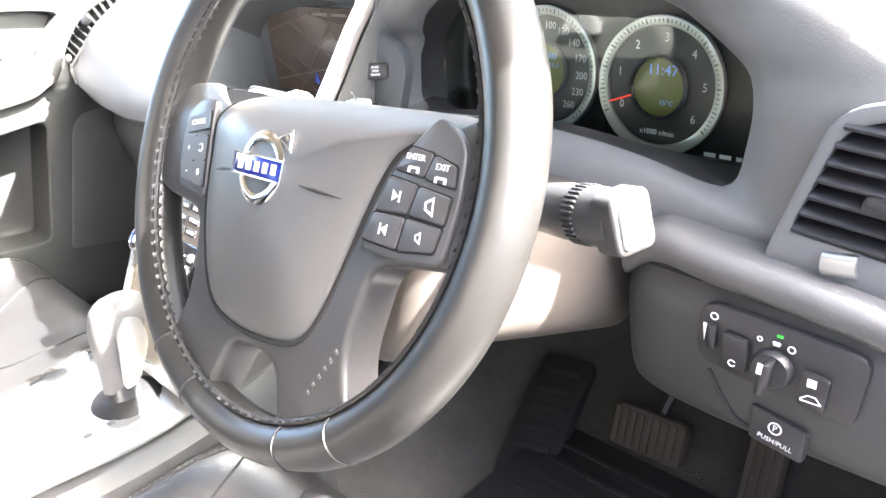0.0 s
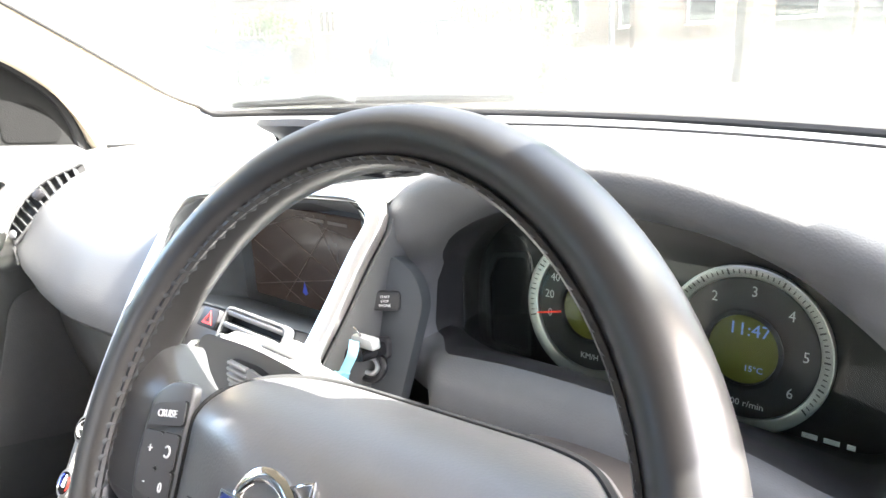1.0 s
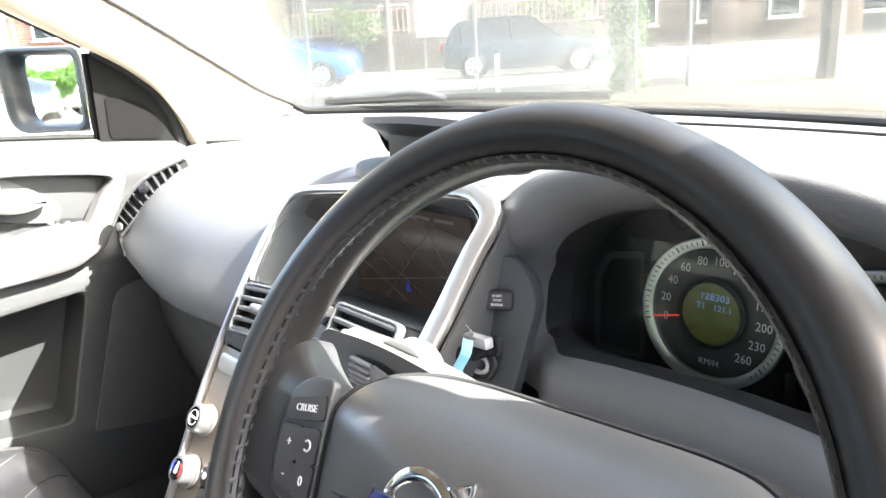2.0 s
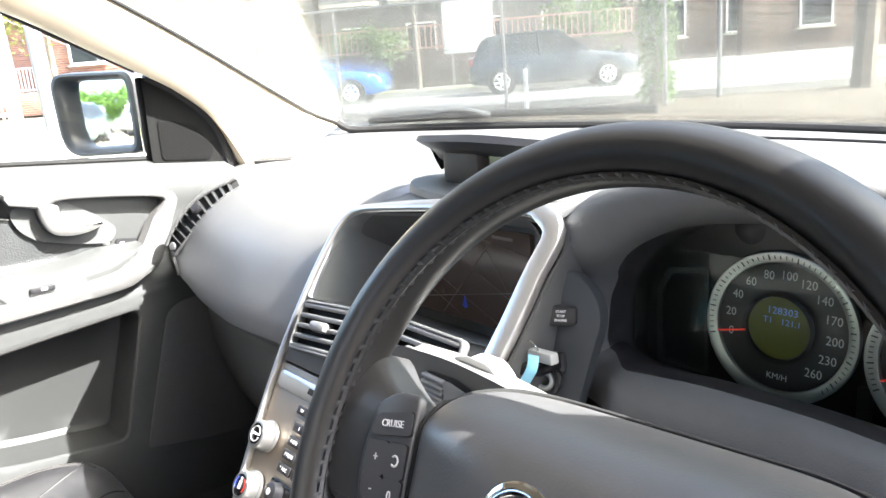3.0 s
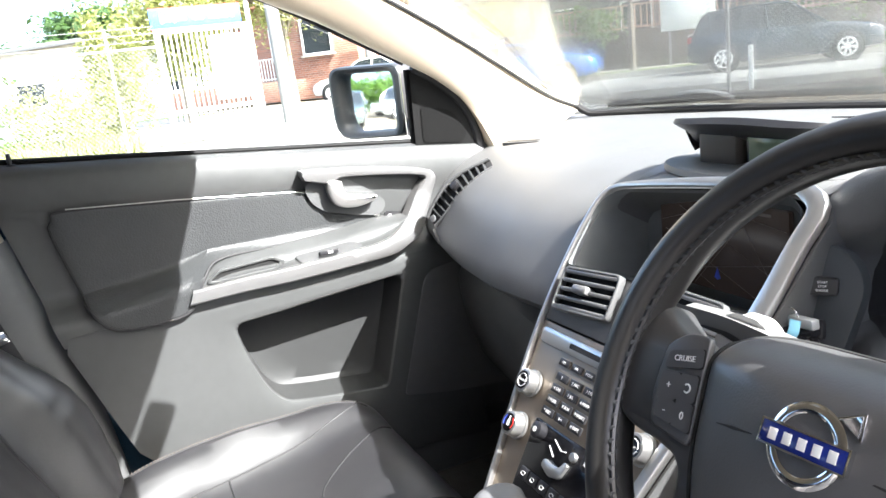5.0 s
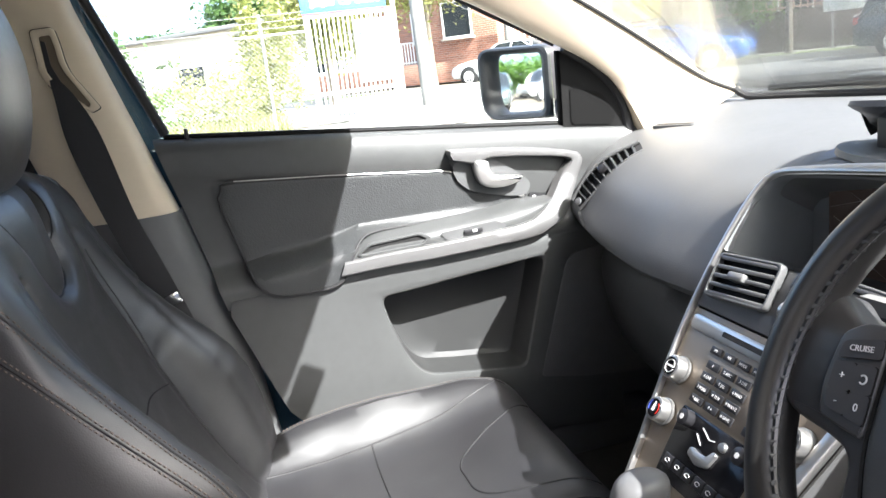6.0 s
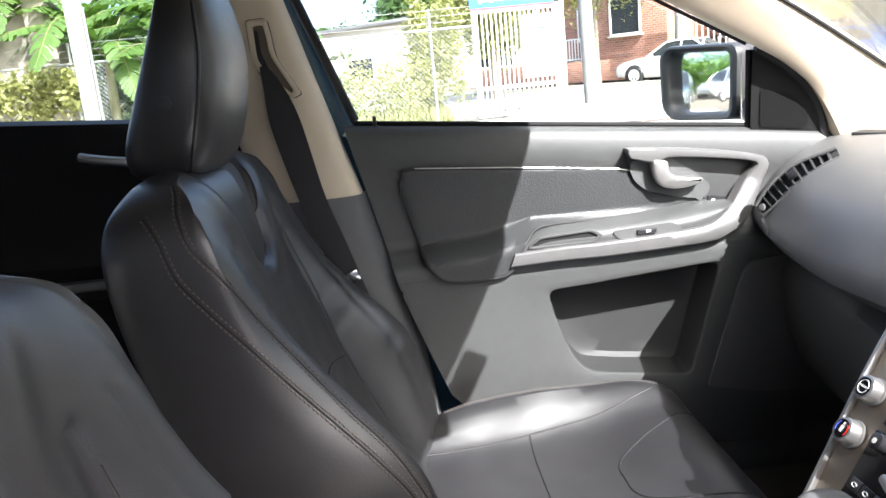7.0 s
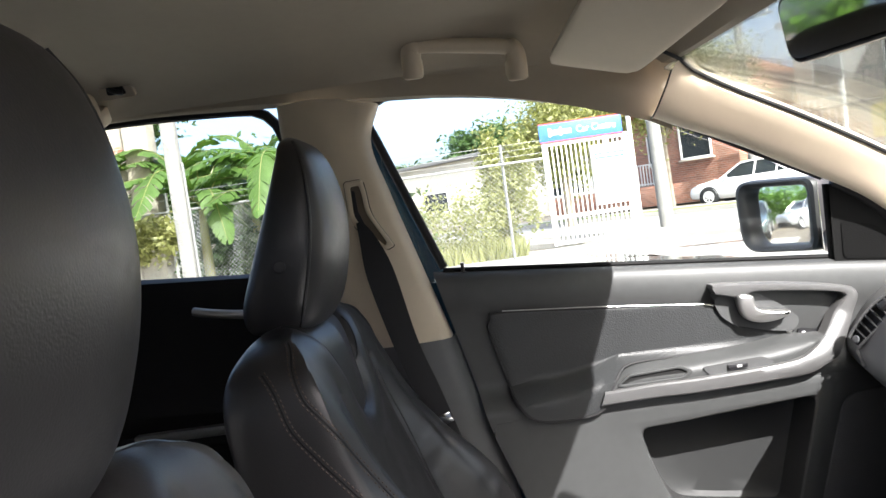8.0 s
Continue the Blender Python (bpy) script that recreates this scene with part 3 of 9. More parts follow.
    # emblem
    EM = WHEEL @ pose(-0.0005, -0.0055, 0.0240)
    emb = part("emblem", lathe([(0.0160, 0.0), (0.0163, 0.0022), (0.0178, 0.0030), (0.0208, 0.0026), (0.0226, 0.0015), (0.0228, 0.0)], EM, 56), chrome, pad, "chromed ring emblem with blue band")
    part("arrow", merge(plate([(0.0135, 0.0185), (0.0255, 0.0238), (0.0262, 0.0120)][::-1], 0.0022, EM @ pose(-0.0005, 0.0005, 0), 0.0006), tube([EM @ Vector(p) for p in ((0.0135, 0.0190, 0.0018), (0.0262, 0.0243, 0.0018), (0.0268, 0.0115, 0.0018))], 0.0009, 6)), chrome, emb)
    part("band", box((0.0500, 0.0118, 0.0030), EM @ pose(0, 0, 0.0028, 0, 0, -1), 0.0006), emblem_blue, emb, "blue enamel band with plain bars")
    part("band_edge", merge(*[box((0.0510, 0.0010, 0.0036), EM @ pose(0, v, 0.0028, 0, 0, -1)) for v in (-0.0062, 0.0062)], *[box((0.0010, 0.0130, 0.0036), EM @ pose(u, 0, 0.0028)) for u in (-0.0254, 0.0254)]), chrome, emb)
    part("marking", merge(*[box((0.0050, 0.0062, 0.0006), EM @ pose(x, 0, 0.0044), 0.0002) for x in (-0.0175, -0.0088, 0, 0.0088, 0.0175)]), white_mark, emb, "row of pale marks on the band")
    # moulded slashes beside the emblem, small unreadable marks below and on the leg
    for u0, u1 in ((0.029, 0.068), (-0.034, -0.064)):
        part("moulded_line", tube([wpt(u0, -0.0105, 0.0226), wpt((u0 + u1) / 2, -0.0115, 0.0205), wpt(u1, -0.0130, 0.0168)], [0.0007, 0.0012, 0.0003], 6), seam_black, pad)
    part("marking", merge(*[box((0.0022, 0.0036, 0.0004), WHEEL @ pose(x, -0.0825, 0.0152), 0.0001) for x in (-0.0045, -0.0012, 0.0025, 0.0055)], *[box((0.0008, 0.0040, 0.0004), WHEEL @ pose(x, y, 0.0166, 0, 0, r)) for x, y, r in ((-0.0012, -0.0695, 30), (0.0012, -0.0695, -30), (0, -0.0730, 0))]), moulded_mark, pad)
    part("marking", merge(*[box((0.0022, 0.0028, 0.0004), WHEEL @ pose(0.062 + 0.0034 * k, -0.126 + 0.0058 * k, 0.0072, 0, 0, 55), 0.0001) for k in range(6)]), moulded_mark, root)
    # button pads: a moulded pad on each arm, dark recesses, keys standing in them
    right_pad = [(0.1225, 0.0400), (0.1375, 0.0330), (0.1455, 0.0240), (0.1475, -0.002), (0.1440, -0.0350), (0.1095, -0.0378), (0.0860, -0.0372), (0.0835, -0.0330), (0.0885, -0.010), (0.0965, 0.006), (0.1060, 0.0220)]
    right_keys = [[(0.1085, 0.0218), (0.1250, 0.0197), (0.1207, 0.0072), (0.1000, 0.0092)], [(0.1266, 0.0193), (0.1420, 0.0150), (0.1436, 0.0045), (0.1223, 0.0068)],
                  [(0.0970, 0.0050), (0.1182, 0.0026), (0.1150, -0.0130), (0.0905, -0.0142)], [(0.1198, 0.0022), (0.1428, -0.0005), (0.1410, -0.0146), (0.1166, -0.0132)],
                  [(0.0898, -0.0158), (0.1138, -0.0148), (0.1112, -0.0325), (0.0850, -0.0312)], [(0.1154, -0.0150), (0.1406, -0.0164), (0.1375, -0.0292), (0.1128, -0.0328)]]
    left_pad = [(-0.0915, 0.0345), (-0.1150, 0.0330), (-0.1330, 0.0230), (-0.1345, -0.010), (-0.1275, -0.0310), (-0.0860, -0.0350), (-0.0845, -0.030), (-0.0880, -0.005), (-0.0905, 0.018)]
    left_keys = [[(-0.1245, 0.0178), (-0.0935, 0.0250), (-0.0910, 0.0142), (-0.1262, 0.0080)], [(-0.1074, 0.0062), (-0.0915, 0.0080), (-0.0890, -0.0083), (-0.1054, -0.0102)], [(-0.1265, 0.0042), (-0.1090, 0.0062), (-0.1070, -0.0103), (-0.1250, -0.0123)],
                 [(-0.1052, -0.0118), (-0.0886, -0.0099), (-0.0860, -0.0268), (-0.1030, -0.0256)], [(-0.1248, -0.0139), (-0.1068, -0.0119), (-0.1046, -0.0255), (-0.1212, -0.0237)]]
    left_pad, left_keys = [(-0.0915 + (u + 0.0915) * 0.82, v) for u, v in left_pad], [[(-0.0925 + (u + 0.0925) * 0.82, v) for u, v in q] for q in left_keys]
    for s, outline, keys in ((1, right_pad, right_keys), (-1, left_pad, left_keys)):
        pod = part("button_pad", plate(ring_outline(outline, 0.006, 3)[::-s], 0.0050, WHEEL @ pose(0, 0, 0.0050), 0.0018, 3), pad_grey, root, "dark grey button pad")
        upper, lower = (keys[:2], keys[2:]) if s > 0 else (keys[:1], keys[1:])
        for grp in (upper, lower):
            for q in grp:
                part("key_recess", plate(ring_outline([(u + math.copysign(0.0010, u - sum(p[0] for p in q) / 4), v + math.copysign(0.0010, v - sum(p[1] for p in q) / 4)) for u, v in q], 0.002, 2)[::-1], 0.0006, WHEEL @ pose(0, 0, 0.0098)), vent_black, pod)
        for k, q in enumerate(keys):
            b = part("button", plate(ring_outline(q, 0.0020, 3)[::-1 if s > 0 else 1], 0.0028, WHEEL @ pose(0, 0, 0.0088), 0.0008), button_grey, pod)
            mm = WHEEL @ pose(sum(x for x, _ in q) / 4, sum(y for _, y in q) / 4, 0.0117)
            if s > 0:
                if k < 2:
                    bm = merge(lettering(("ENTER", "EXIT")[k], 0.0046, mm @ pose(0, 0.0022, 0)), handset(mm @ pose(0, -0.0032, 0)))
                elif k in (2, 4):
                    f = 1 if k == 2 else -1
                    bm = merge(plate([(f * -0.0030, 0.0030), (f * 0.0016, 0), (f * -0.0030, -0.0030)][::-f], 0.0003, mm), box((0.0012, 0.0060, 0.0003), mm @ pose(f * 0.0024, 0, 0)))
                else:
                    z = 1.15 if k == 3 else 0.72
                    shape = [(-0.0030, 0.0016), (0.0020, 0.0044), (0.0030, -0.0044), (-0.0026, -0.0020)]
                    bm = frame_plate([(x * z, y * z) for x, y in shape], [(x * z * 0.68, y * z * 0.62) for x, y in shape], 0.0004, mm, 0)
            elif k == 1:
                bm = tube([mm @ Vector((0.0026 * math.cos(w), 0.0026 * math.sin(w), 0)) for w in np.linspace(-2.2, 2.4, 14)], 0.0006, 5)
            else:
                bm = lettering(("CRUISE", "", "+", "0", "-")[k], 0.0054 if k == 0 else 0.007, mm @ pose(0, 0, 0, 0, 0, 10))
            part("symbol", bm, pale_mark, b, "pale printed symbol")
    return root


def handset(m):
    return merge(box((0.007, 0.0014, 0.0003), m), box((0.002, 0.003, 0.0003), m @ pose(-0.0032, -0.0012, 0)), box((0.002, 0.003, 0.0003), m @ pose(0.0032, -0.0012, 0)))


pale_mark = material("pale_print", (0.50, 0.51, 0.52), 0.5, var=0.03)
rim_thread = material("rim_thread", (0.035, 0.038, 0.041), 0.5)
wheel_thread = material("wheel_thread", (0.012, 0.012, 0.013), 0.6)
wheel_plastic = material("wheel_spoke_plastic", (0.036, 0.036, 0.037), 0.34, spec=0.6, grain=0.05, grain_size=0.001)
pad_plastic = material("airbag_cover_plastic", (0.066, 0.066, 0.067), 0.40, spec=0.7, grain=0.10, grain_size=0.0013, cell=True, var=0.10)
gloss_grey = material("satin_grey_plastic", (0.016, 0.016, 0.018), 0.3)
button_grey = material("button_grey", (0.046, 0.046, 0.048), 0.36)
pad_grey = material("pad_satin_grey", (0.052, 0.052, 0.054), 0.36, spec=0.6)
seam_black = material("moulded_seam", (0.012, 0.012, 0.012), 0.7)
vent_black = material("vent_black", (0.006, 0.006, 0.006), 0.8)
moulded_mark = material("moulded_mark", (0.09, 0.09, 0.09), 0.5)
emblem_blue = material("emblem_blue", (0.01, 0.02, 0.16), 0.2, coat=0.5, var=0.05)
steering_wheel()


# ---- dashboard ----
STACK_A = Vector((0, 0.5623, 0.8269))          # up the face of the centre stack
STACK = axes((0, 0.167, 0.751), (1, 0, 0), STACK_A, Vector((1, 0, 0)).cross(STACK_A))  # x, s, towards the cabin


def spt(x, s, w=0.0):
    return STACK @ Vector((x, s, w))


def wind_foot(x):
    return 0.70 + 0.17 * (1 - min(1, abs(x) / 0.684) ** 2)


def dashboard():
    root = thing("dashboard", "charcoal soft grained dashboard with instrument hood and vents", "dashboard", at=(0, 0.5, 0.9))
    # top pad from the door to the instrument hood
    sec = []
    for x in np.linspace(-0.715, -0.118, 12):
        k = (x + 0.715) / 0.58
        yl = 0.350 - 0.110 * min(1.0, k) - 0.02 * math.sin(math.pi * min(1, max(0, k)))
        yl += 0.016 * min(1.0, max(0.0, (x + 0.27) / 0.12))
        yf = wind_foot(x)
        zc = 0.02 * math.exp(-((x - 0.02) / 0.25) ** 2)
        sec.append([(x, yl + 0.05, 0.825), (x, yl + 0.008, 0.846), (x, yl, 0.866), (x, yl + 0.02, 0.905), (x, yl + 0.055, 0.945 + zc), (x, yl + 0.11, 0.978 + zc), (x, yl + 0.19, 1.000 + zc), (x, (yl + 0.19 + yf) / 2, 1.016 + zc * 0.6), (x, yf + 0.012, 1.022)])
    part("top_pad", loft(sec, 50, 50), dash_soft, root, "grained charcoal passenger side pad")
    deck = []
    for x in np.linspace(-0.119, 0.71, 32):
        yf = wind_foot(x)
        y0 = 0.355 + 0.02 * max(0, 1 - abs(x) / 0.15)
        z0 = float(np.interp(x, (-0.119, -0.05, 0.15, 0.17, 0.216, 0.28, 0.341, 0.40, 0.444, 0.512, 0.56, 0.60, 0.65, 0.70), (0.994, 1.010, 1.012, 1.022, 1.047, 1.060, 1.064, 1.063, 1.056, 1.039, 1.022, 1.008, 0.987, 0.960)))
        deck.append([(x, y0, z0 - 0.004), (x, y0 + 0.006, z0 + 0.001), (x, y0 + 0.05, z0 + 0.006), (x, y0 + 0.14, z0 * 0.6 + 0.4 * 1.035), (x, (y0 + 0.14 + yf) / 2, 1.03), (x, yf + 0.012, 1.022)])
    part("top_deck", loft(deck, 60, 30), dash_soft, root, "charcoal dashboard deck below the windscreen")
    # underside and glovebox
    low = []
    for x in np.linspace(-0.70, -0.10, 9):
        k = min(1.0, (x + 0.715) / 0.58)
        yl = 0.350 - 0.110 * k
        low.append([(x, yl + 0.052, 0.826), (x, yl + 0.07, 0.80), (x, yl + 0.04, 0.775), (x, yl + 0.045, 0.70), (x, yl + 0.07, 0.62), (x, yl + 0.12, 0.585), (x, 0.80, 0.57)])
    part("glovebox", loft(low, 24, 24), dash_hard, root, "dark glovebox lid under the pad")
    # face round the instruments, from the hood's lip to the trim band
    lip = [(0.148, 0.872), (0.148, 0.93), (0.150, 0.985), (0.170, 1.022), (0.216, 1.047), (0.28, 1.060), (0.341, 1.064), (0.40, 1.063), (0.444, 1.056), (0.512, 1.039), (0.56, 1.022), (0.60, 1.008), (0.65, 0.987), (0.70, 0.960), (0.712, 0.90), (0.70, 0.850), (0.60, 0.846), (0.50, 0.842), (0.40, 0.838), (0.30, 0.838), (0.20, 0.842)]
    hole = [(0.186, 0.868), (0.186, 0.92), (0.192, 0.955), (0.206, 0.978), (0.232, 1.000), (0.275, 1.018), (0.341, 1.026), (0.39, 1.024), (0.433, 1.019), (0.474, 1.006), (0.510, 0.987), (0.540, 0.966), (0.548, 0.948), (0.546, 0.918), (0.538, 0.880), (0.516, 0.862), (0.46, 0.860), (0.38, 0.859), (0.29, 0.860), (0.21, 0.862)]
    brow = [(x, z) if z > 0.93 else (x, z + f) for (x, z), f in zip(hole, [0.030, 0.0] + [0] * 11 + [0.0, 0.006, 0.020, 0.034, 0.044, 0.043, 0.034])]
    face = [(x + (0.362 - x) * 0.025, z + (0.935 - z) * 0.09) for x, z in hole]
    n = 110
    a, b, c = (smooth_line([(x, z) for x, z in o], n, True) for o in (lip, brow, face))
    rows, cave = [], []
    for p, q, r in zip(a, b, c):
        top = max(0.0, min(1.0, (p[1] - 0.95) / 0.06))
        yl = 0.335 + 0.018 * top
        col = [(p[0], yl + 0.04, p[1] + 0.001), (p[0], yl + 0.012, p[1])]
        for t, dy in ((0.12, 0.0), (0.35, -0.003), (0.65, 0.0), (0.88, 0.008), (1.0, 0.020)):
            col.append((p[0] + (q[0] - p[0]) * t, yl + dy, p[1] + (q[1] - p[1]) * t))
        col += [(q[0], yl + 0.04, q[1] - 0.001), (r[0], 0.440, r[1])]
        col = [(x, y + 0.030 * max(0.0, min(1.0, (0.222 - x) / 0.03)) * max(0.0, min(1.0, (0.99 - z) / 0.03)) * (y < 0.43), z) for x, y, z in col]
        rows.append(smooth_line(col[:7], 20))
        cave.append(smooth_line(col[6:], 8))
    part("instrument_hood", grid(rows, close_u=True), dash_soft, root, "grained charcoal hood and face round the dials")
    part("hood_lining", grid(cave, close_u=True), lining_black, root, "black lining round the dials")
    part("deck_joint", tube(smooth_line([(-0.10, 0.70, 1.0300), (0.10, 0.722, 1.0322), (0.35, 0.705, 1.0322), (0.60, 0.64, 1.0300)], 40), 0.0018, 6), rubber, root, "dark joint across the deck")
    part("dial_backing", plate([(x, z) for x, z in ring_outline([(0.185, 0.85), (0.53, 0.85), (0.545, 0.95), (0.46, 1.02), (0.25, 1.02), (0.185, 0.97)], 0.02)], 0.006, axes((0, 0.444, 0), (1, 0, 0), (0, 0, 1), (0, -1, 0))), cluster_black, root, "matt black dial backing")
    return root


cluster_black = material("cluster_black", (0.012, 0.013, 0.014), 0.35)
dashboard()


XZ = axes((0, 0, 0), (1, 0, 0), (0, 0, 1), (0, -1, 0))  # outlines in (x, z), depth towards the cabin


def xz(y, lean=0.0, at=(0, 0)):
    """A face at depth y, leaning back by degrees about the height at[1]."""
    return Matrix.Translation((at[0], y, at[1])) @ Matrix.Rotation(radians(-lean), 4, "X") @ Matrix.Translation((-at[0], 0, -at[1])) @ XZ


def slat_vent(root, m, w, h, n, tab=True):
    """An air vent: dark well, frame, slats and a slider, centred on m."""
    o = ring_outline([(-w / 2, -h / 2), (w / 2, -h / 2), (w / 2, h / 2), (-w / 2, h / 2)], 0.008, 4)
    i = ring_outline([(-w / 2 + 0.004, -h / 2 + 0.004), (w / 2 - 0.004, -h / 2 + 0.004), (w / 2 - 0.004, h / 2 - 0.004), (-w / 2 + 0.004, h / 2 - 0.004)], 0.006, 4)
    v = part("air_vent", frame_plate(o, i, 0.010, m @ pose(0, 0, -0.0015), 0.002), dash_hard, root, "black slatted air vent")
    part("vent_well", plate(i, 0.002, m @ pose(0, 0, -0.0022)), vent_black, v)
    for k in range(n):
        y = -h / 2 + h * (k + 0.5) / n
        part("slat", box((w - 0.009, 0.0046, 0.008), m @ pose(0, y, 0.0042, 14, 0, 0), 0.0012), vent_grey, v)
    if tab:
        part("slider", box((0.026, 0.010, 0.016), m @ pose(-w * 0.05, h * 0.02, 0.006), 0.003), vent_grey, v, "grey vent slider")
    return v


def knob(root, m, r, label, mark):
    k = part("knob", lathe([(r * 1.12, 0.0), (r * 1.12, 0.003), (r, 0.004), (r * 0.96, 0.014), (r * 0.9, 0.016), (r * 0.72, 0.0165)], m, 36), knob_silver, root, label)
    part("knob_cap", lathe([(0, 0.0158), (r * 0.72, 0.0158), (r * 0.74, 0.0168), (r * 0.76, 0.0150)], m, 32), gloss_black, k)
    part("symbol", mark, white_mark, k)
    return k


def centre_stack():
    root = thing("centre_stack", "bronze metal centre stack with screen bin, vents, keypad and silver knobs", "centre console", at=(0, 0.2, 0.8))
    left = [(-0.088, -0.13), (-0.104, -0.045), (-0.121, 0.035), (-0.132, 0.110), (-0.135, 0.17), (-0.1335, 0.22), (-0.129, 0.258)]
    top = [(-0.119, 0.289), (-0.101, 0.303), (-0.05, 0.313), (0.032, 0.3245), (0.125, 0.3325), (0.156, 0.330), (0.174, 0.319), (0.1795, 0.301)]
    right = [(0.174, 0.272), (0.168, 0.22), (0.158, 0.165), (0.143, 0.120), (0.124, 0.045), (0.106, -0.036), (0.088, -0.13)]
    outline = [Vector((p[0], p[1])) for p in smooth_line(left + top + right, 90)]
    ins = []
    k = len(outline)
    for i in range(k):
        a, b, c = outline[i - 1], outline[i], outline[(i + 1) % k]
        t = (c - a).normalized()
        w = float(np.interp(b.x, (-0.1, 0.0, 0.14, 0.16), (0.006, 0.010, 0.013, 0.0185)))
        nrm = Vector((t.y, -t.x))
        if nrm.dot(Vector((0.01, 0.15)) - b) < 0:
            nrm = -nrm
        ins.append(b + nrm * w)
    part("surround", frame_plate(outline, ins, 0.010, STACK @ pose(0, 0, -0.004), 0.0022), satin_silver, root, "satin silver surround")
    part("side_wall", frame_plate(outline, [p + (Vector((0.01, 0.15)) - p) * 0.02 for p in outline], 0.10, STACK @ pose(0, 0, -0.108), 0), dash_hard, root, "dark side wall")
    # screen bin
    front = ring_outline([(-0.127, 0.196), (0.150, 0.205), (0.160, 0.300), (0.135, 0.320), (-0.094, 0.298), (-0.120, 0.278)], [0.006, 0.006, 0.02, 0.025, 0.03, 0.03], 6)
    back = [(-0.117, 0.868), (0.112, 0.868), (0.112, 0.975), (0.10, 0.990), (-0.105, 0.990), (-0.117, 0.975)]
    back = ring_outline(back, 0.008, 6)
    rows = [[spt(p[0], p[1], 0.002) for p in front], [spt(p[0] * 0.985, p[1], -0.006) for p in front], [Vector((p[0], 0.392, p[1])) for p in back]]
    rows.append([Vector((p[0] * 0.3, 0.393, 0.93 + (p[1] - 0.93) * 0.3)) for p in back])
    part("screen_bin", grid(rows, close_v=True), bin_plastic, root, "grey recessed screen bin")
    scr = part("screen", plate(ring_outline([(-0.083, 0.884), (0.100, 0.884), (0.100, 0.986), (-0.083, 0.986)], 0.004), 0.006, xz(0.390)), screen_black, root, "dark glossy navigation screen with street map")
    for (x0, z0), (x1, z1) in (((-0.08, 0.895), (0.095, 0.93)), ((-0.075, 0.945), (0.06, 0.886)), ((-0.05, 0.975), (0.098, 0.905)), ((-0.08, 0.955), (0.02, 0.984)), ((0.03, 0.984), (0.09, 0.89)), ((-0.03, 0.887), (0.05, 0.975)), ((-0.08, 0.925), (0.0, 0.888)), ((0.0, 0.98), (0.098, 0.965))):
        part("map_line", tube([(x0, 0.3832, z0), (x1, 0.3832, z1)], 0.00035, 4), map_grey, scr)
    part("map_arrow", plate([(0.000, 0.899), (0.0045, 0.8965), (0.009, 0.899), (0.0045, 0.911)], 0.0004, xz(0.3838)), map_blue, scr, "blue position arrow")
    part("map_bar", merge(*[box((w, 0.0004, 0.003), pose(x, 0.3834, 0.979)) for x, w in ((0.03, 0.03), (0.065, 0.028))]), map_grey, scr, "row of pale bars")
    # panel behind the vents and the metal plate
    vent_panel = ring_outline([(-0.128, 0.126), (0.142, 0.126), (0.152, 0.205), (-0.128, 0.196)], 0.004)
    part("vent_panel", plate(vent_panel, 0.020, STACK @ pose(0, 0, -0.020), 0.002), dash_hard, root, "charcoal vent panel")
    slat_vent(root, STACK @ pose(-0.066, 0.170, 0.0025, 0, 0, 5), 0.100, 0.054, 5)
    slat_vent(root, STACK @ pose(0.082, 0.178, 0.0025, 0, 0, -1), 0.090, 0.054, 5)
    hz = part("hazard_button", plate(ring_outline([(-0.002, 0.180), (0.028, 0.180), (0.026, 0.199), (0.001, 0.199)], 0.003), 0.006, STACK @ pose(0, 0, 0.001), 0.0015), black_plastic, root, "black hazard button with red triangle")
    part("symbol", frame_plate([(0.006, 0.1835), (0.021, 0.1835), (0.0135, 0.1955)], [(0.0092, 0.1855), (0.0178, 0.1855), (0.0135, 0.1922)], 0.0005, STACK @ pose(0, 0, 0.007), 0), lamp_mark_red, hz)
    for s in (-1, 1):
        part("thumbwheel", lathe([(0.004, -0.004), (0.0105, -0.004), (0.0105, 0.004), (0.004, 0.004)], STACK @ pose(0.0125 + s * 0.007, 0.157, -0.001, 0, 90, 0), 24), satin_silver, root, "silver ribbed thumbwheel")
    plate_o = ring_outline([(-0.083, -0.13), (-0.100, -0.042), (-0.116, 0.035), (-0.127, 0.124), (0.138, 0.124), (0.117, 0.05), (0.101, -0.036), (0.084, -0.13)], 0.003)
    part("metal_plate", plate(plate_o[::-1], 0.012, STACK @ pose(0, 0, -0.013), 0.001), stack_metal, root, "brushed bronze control plate")
    # disc slot
    cd = part("disc_slot", plate(ring_outline([(-0.118, 0.099), (0.112, 0.099), (0.115, 0.117), (-0.121, 0.117)], 0.007), 0.0022, STACK @ pose(0, 0, -0.001), 0.001), satin_silver, root, "silver disc slot bezel")
    part("slot", plate(ring_outline([(-0.062, 0.1055), (0.062, 0.1055), (0.062, 0.1115), (-0.062, 0.1115)], 0.002), 0.0008, STACK @ pose(0, 0, 0.0009)), rubber, cd)
    # small button row and keypad
    for i in range(6):
        b = part("button", box((0.018, 0.0085, 0.003), STACK @ pose(-0.058 + i * 0.0232, 0.0885, 0.0008), 0.001), black_plastic, root)
        part("symbol", lettering(("FM", "AM", "MODE", "AUTO", "TEL", "MY")[i], 0.0042, STACK @ pose(-0.058 + i * 0.0232, 0.0885, 0.0025), 0.0001), white_mark, b)
    dark = part("keypad_plate", plate(ring_outline([(-0.066, 0.022), (0.066, 0.022), (0.068, 0.081), (-0.068, 0.081)], 0.004), 0.002, STACK @ pose(0, 0, -0.001), 0.0006), stack_metal, root, "bronze keypad plate")
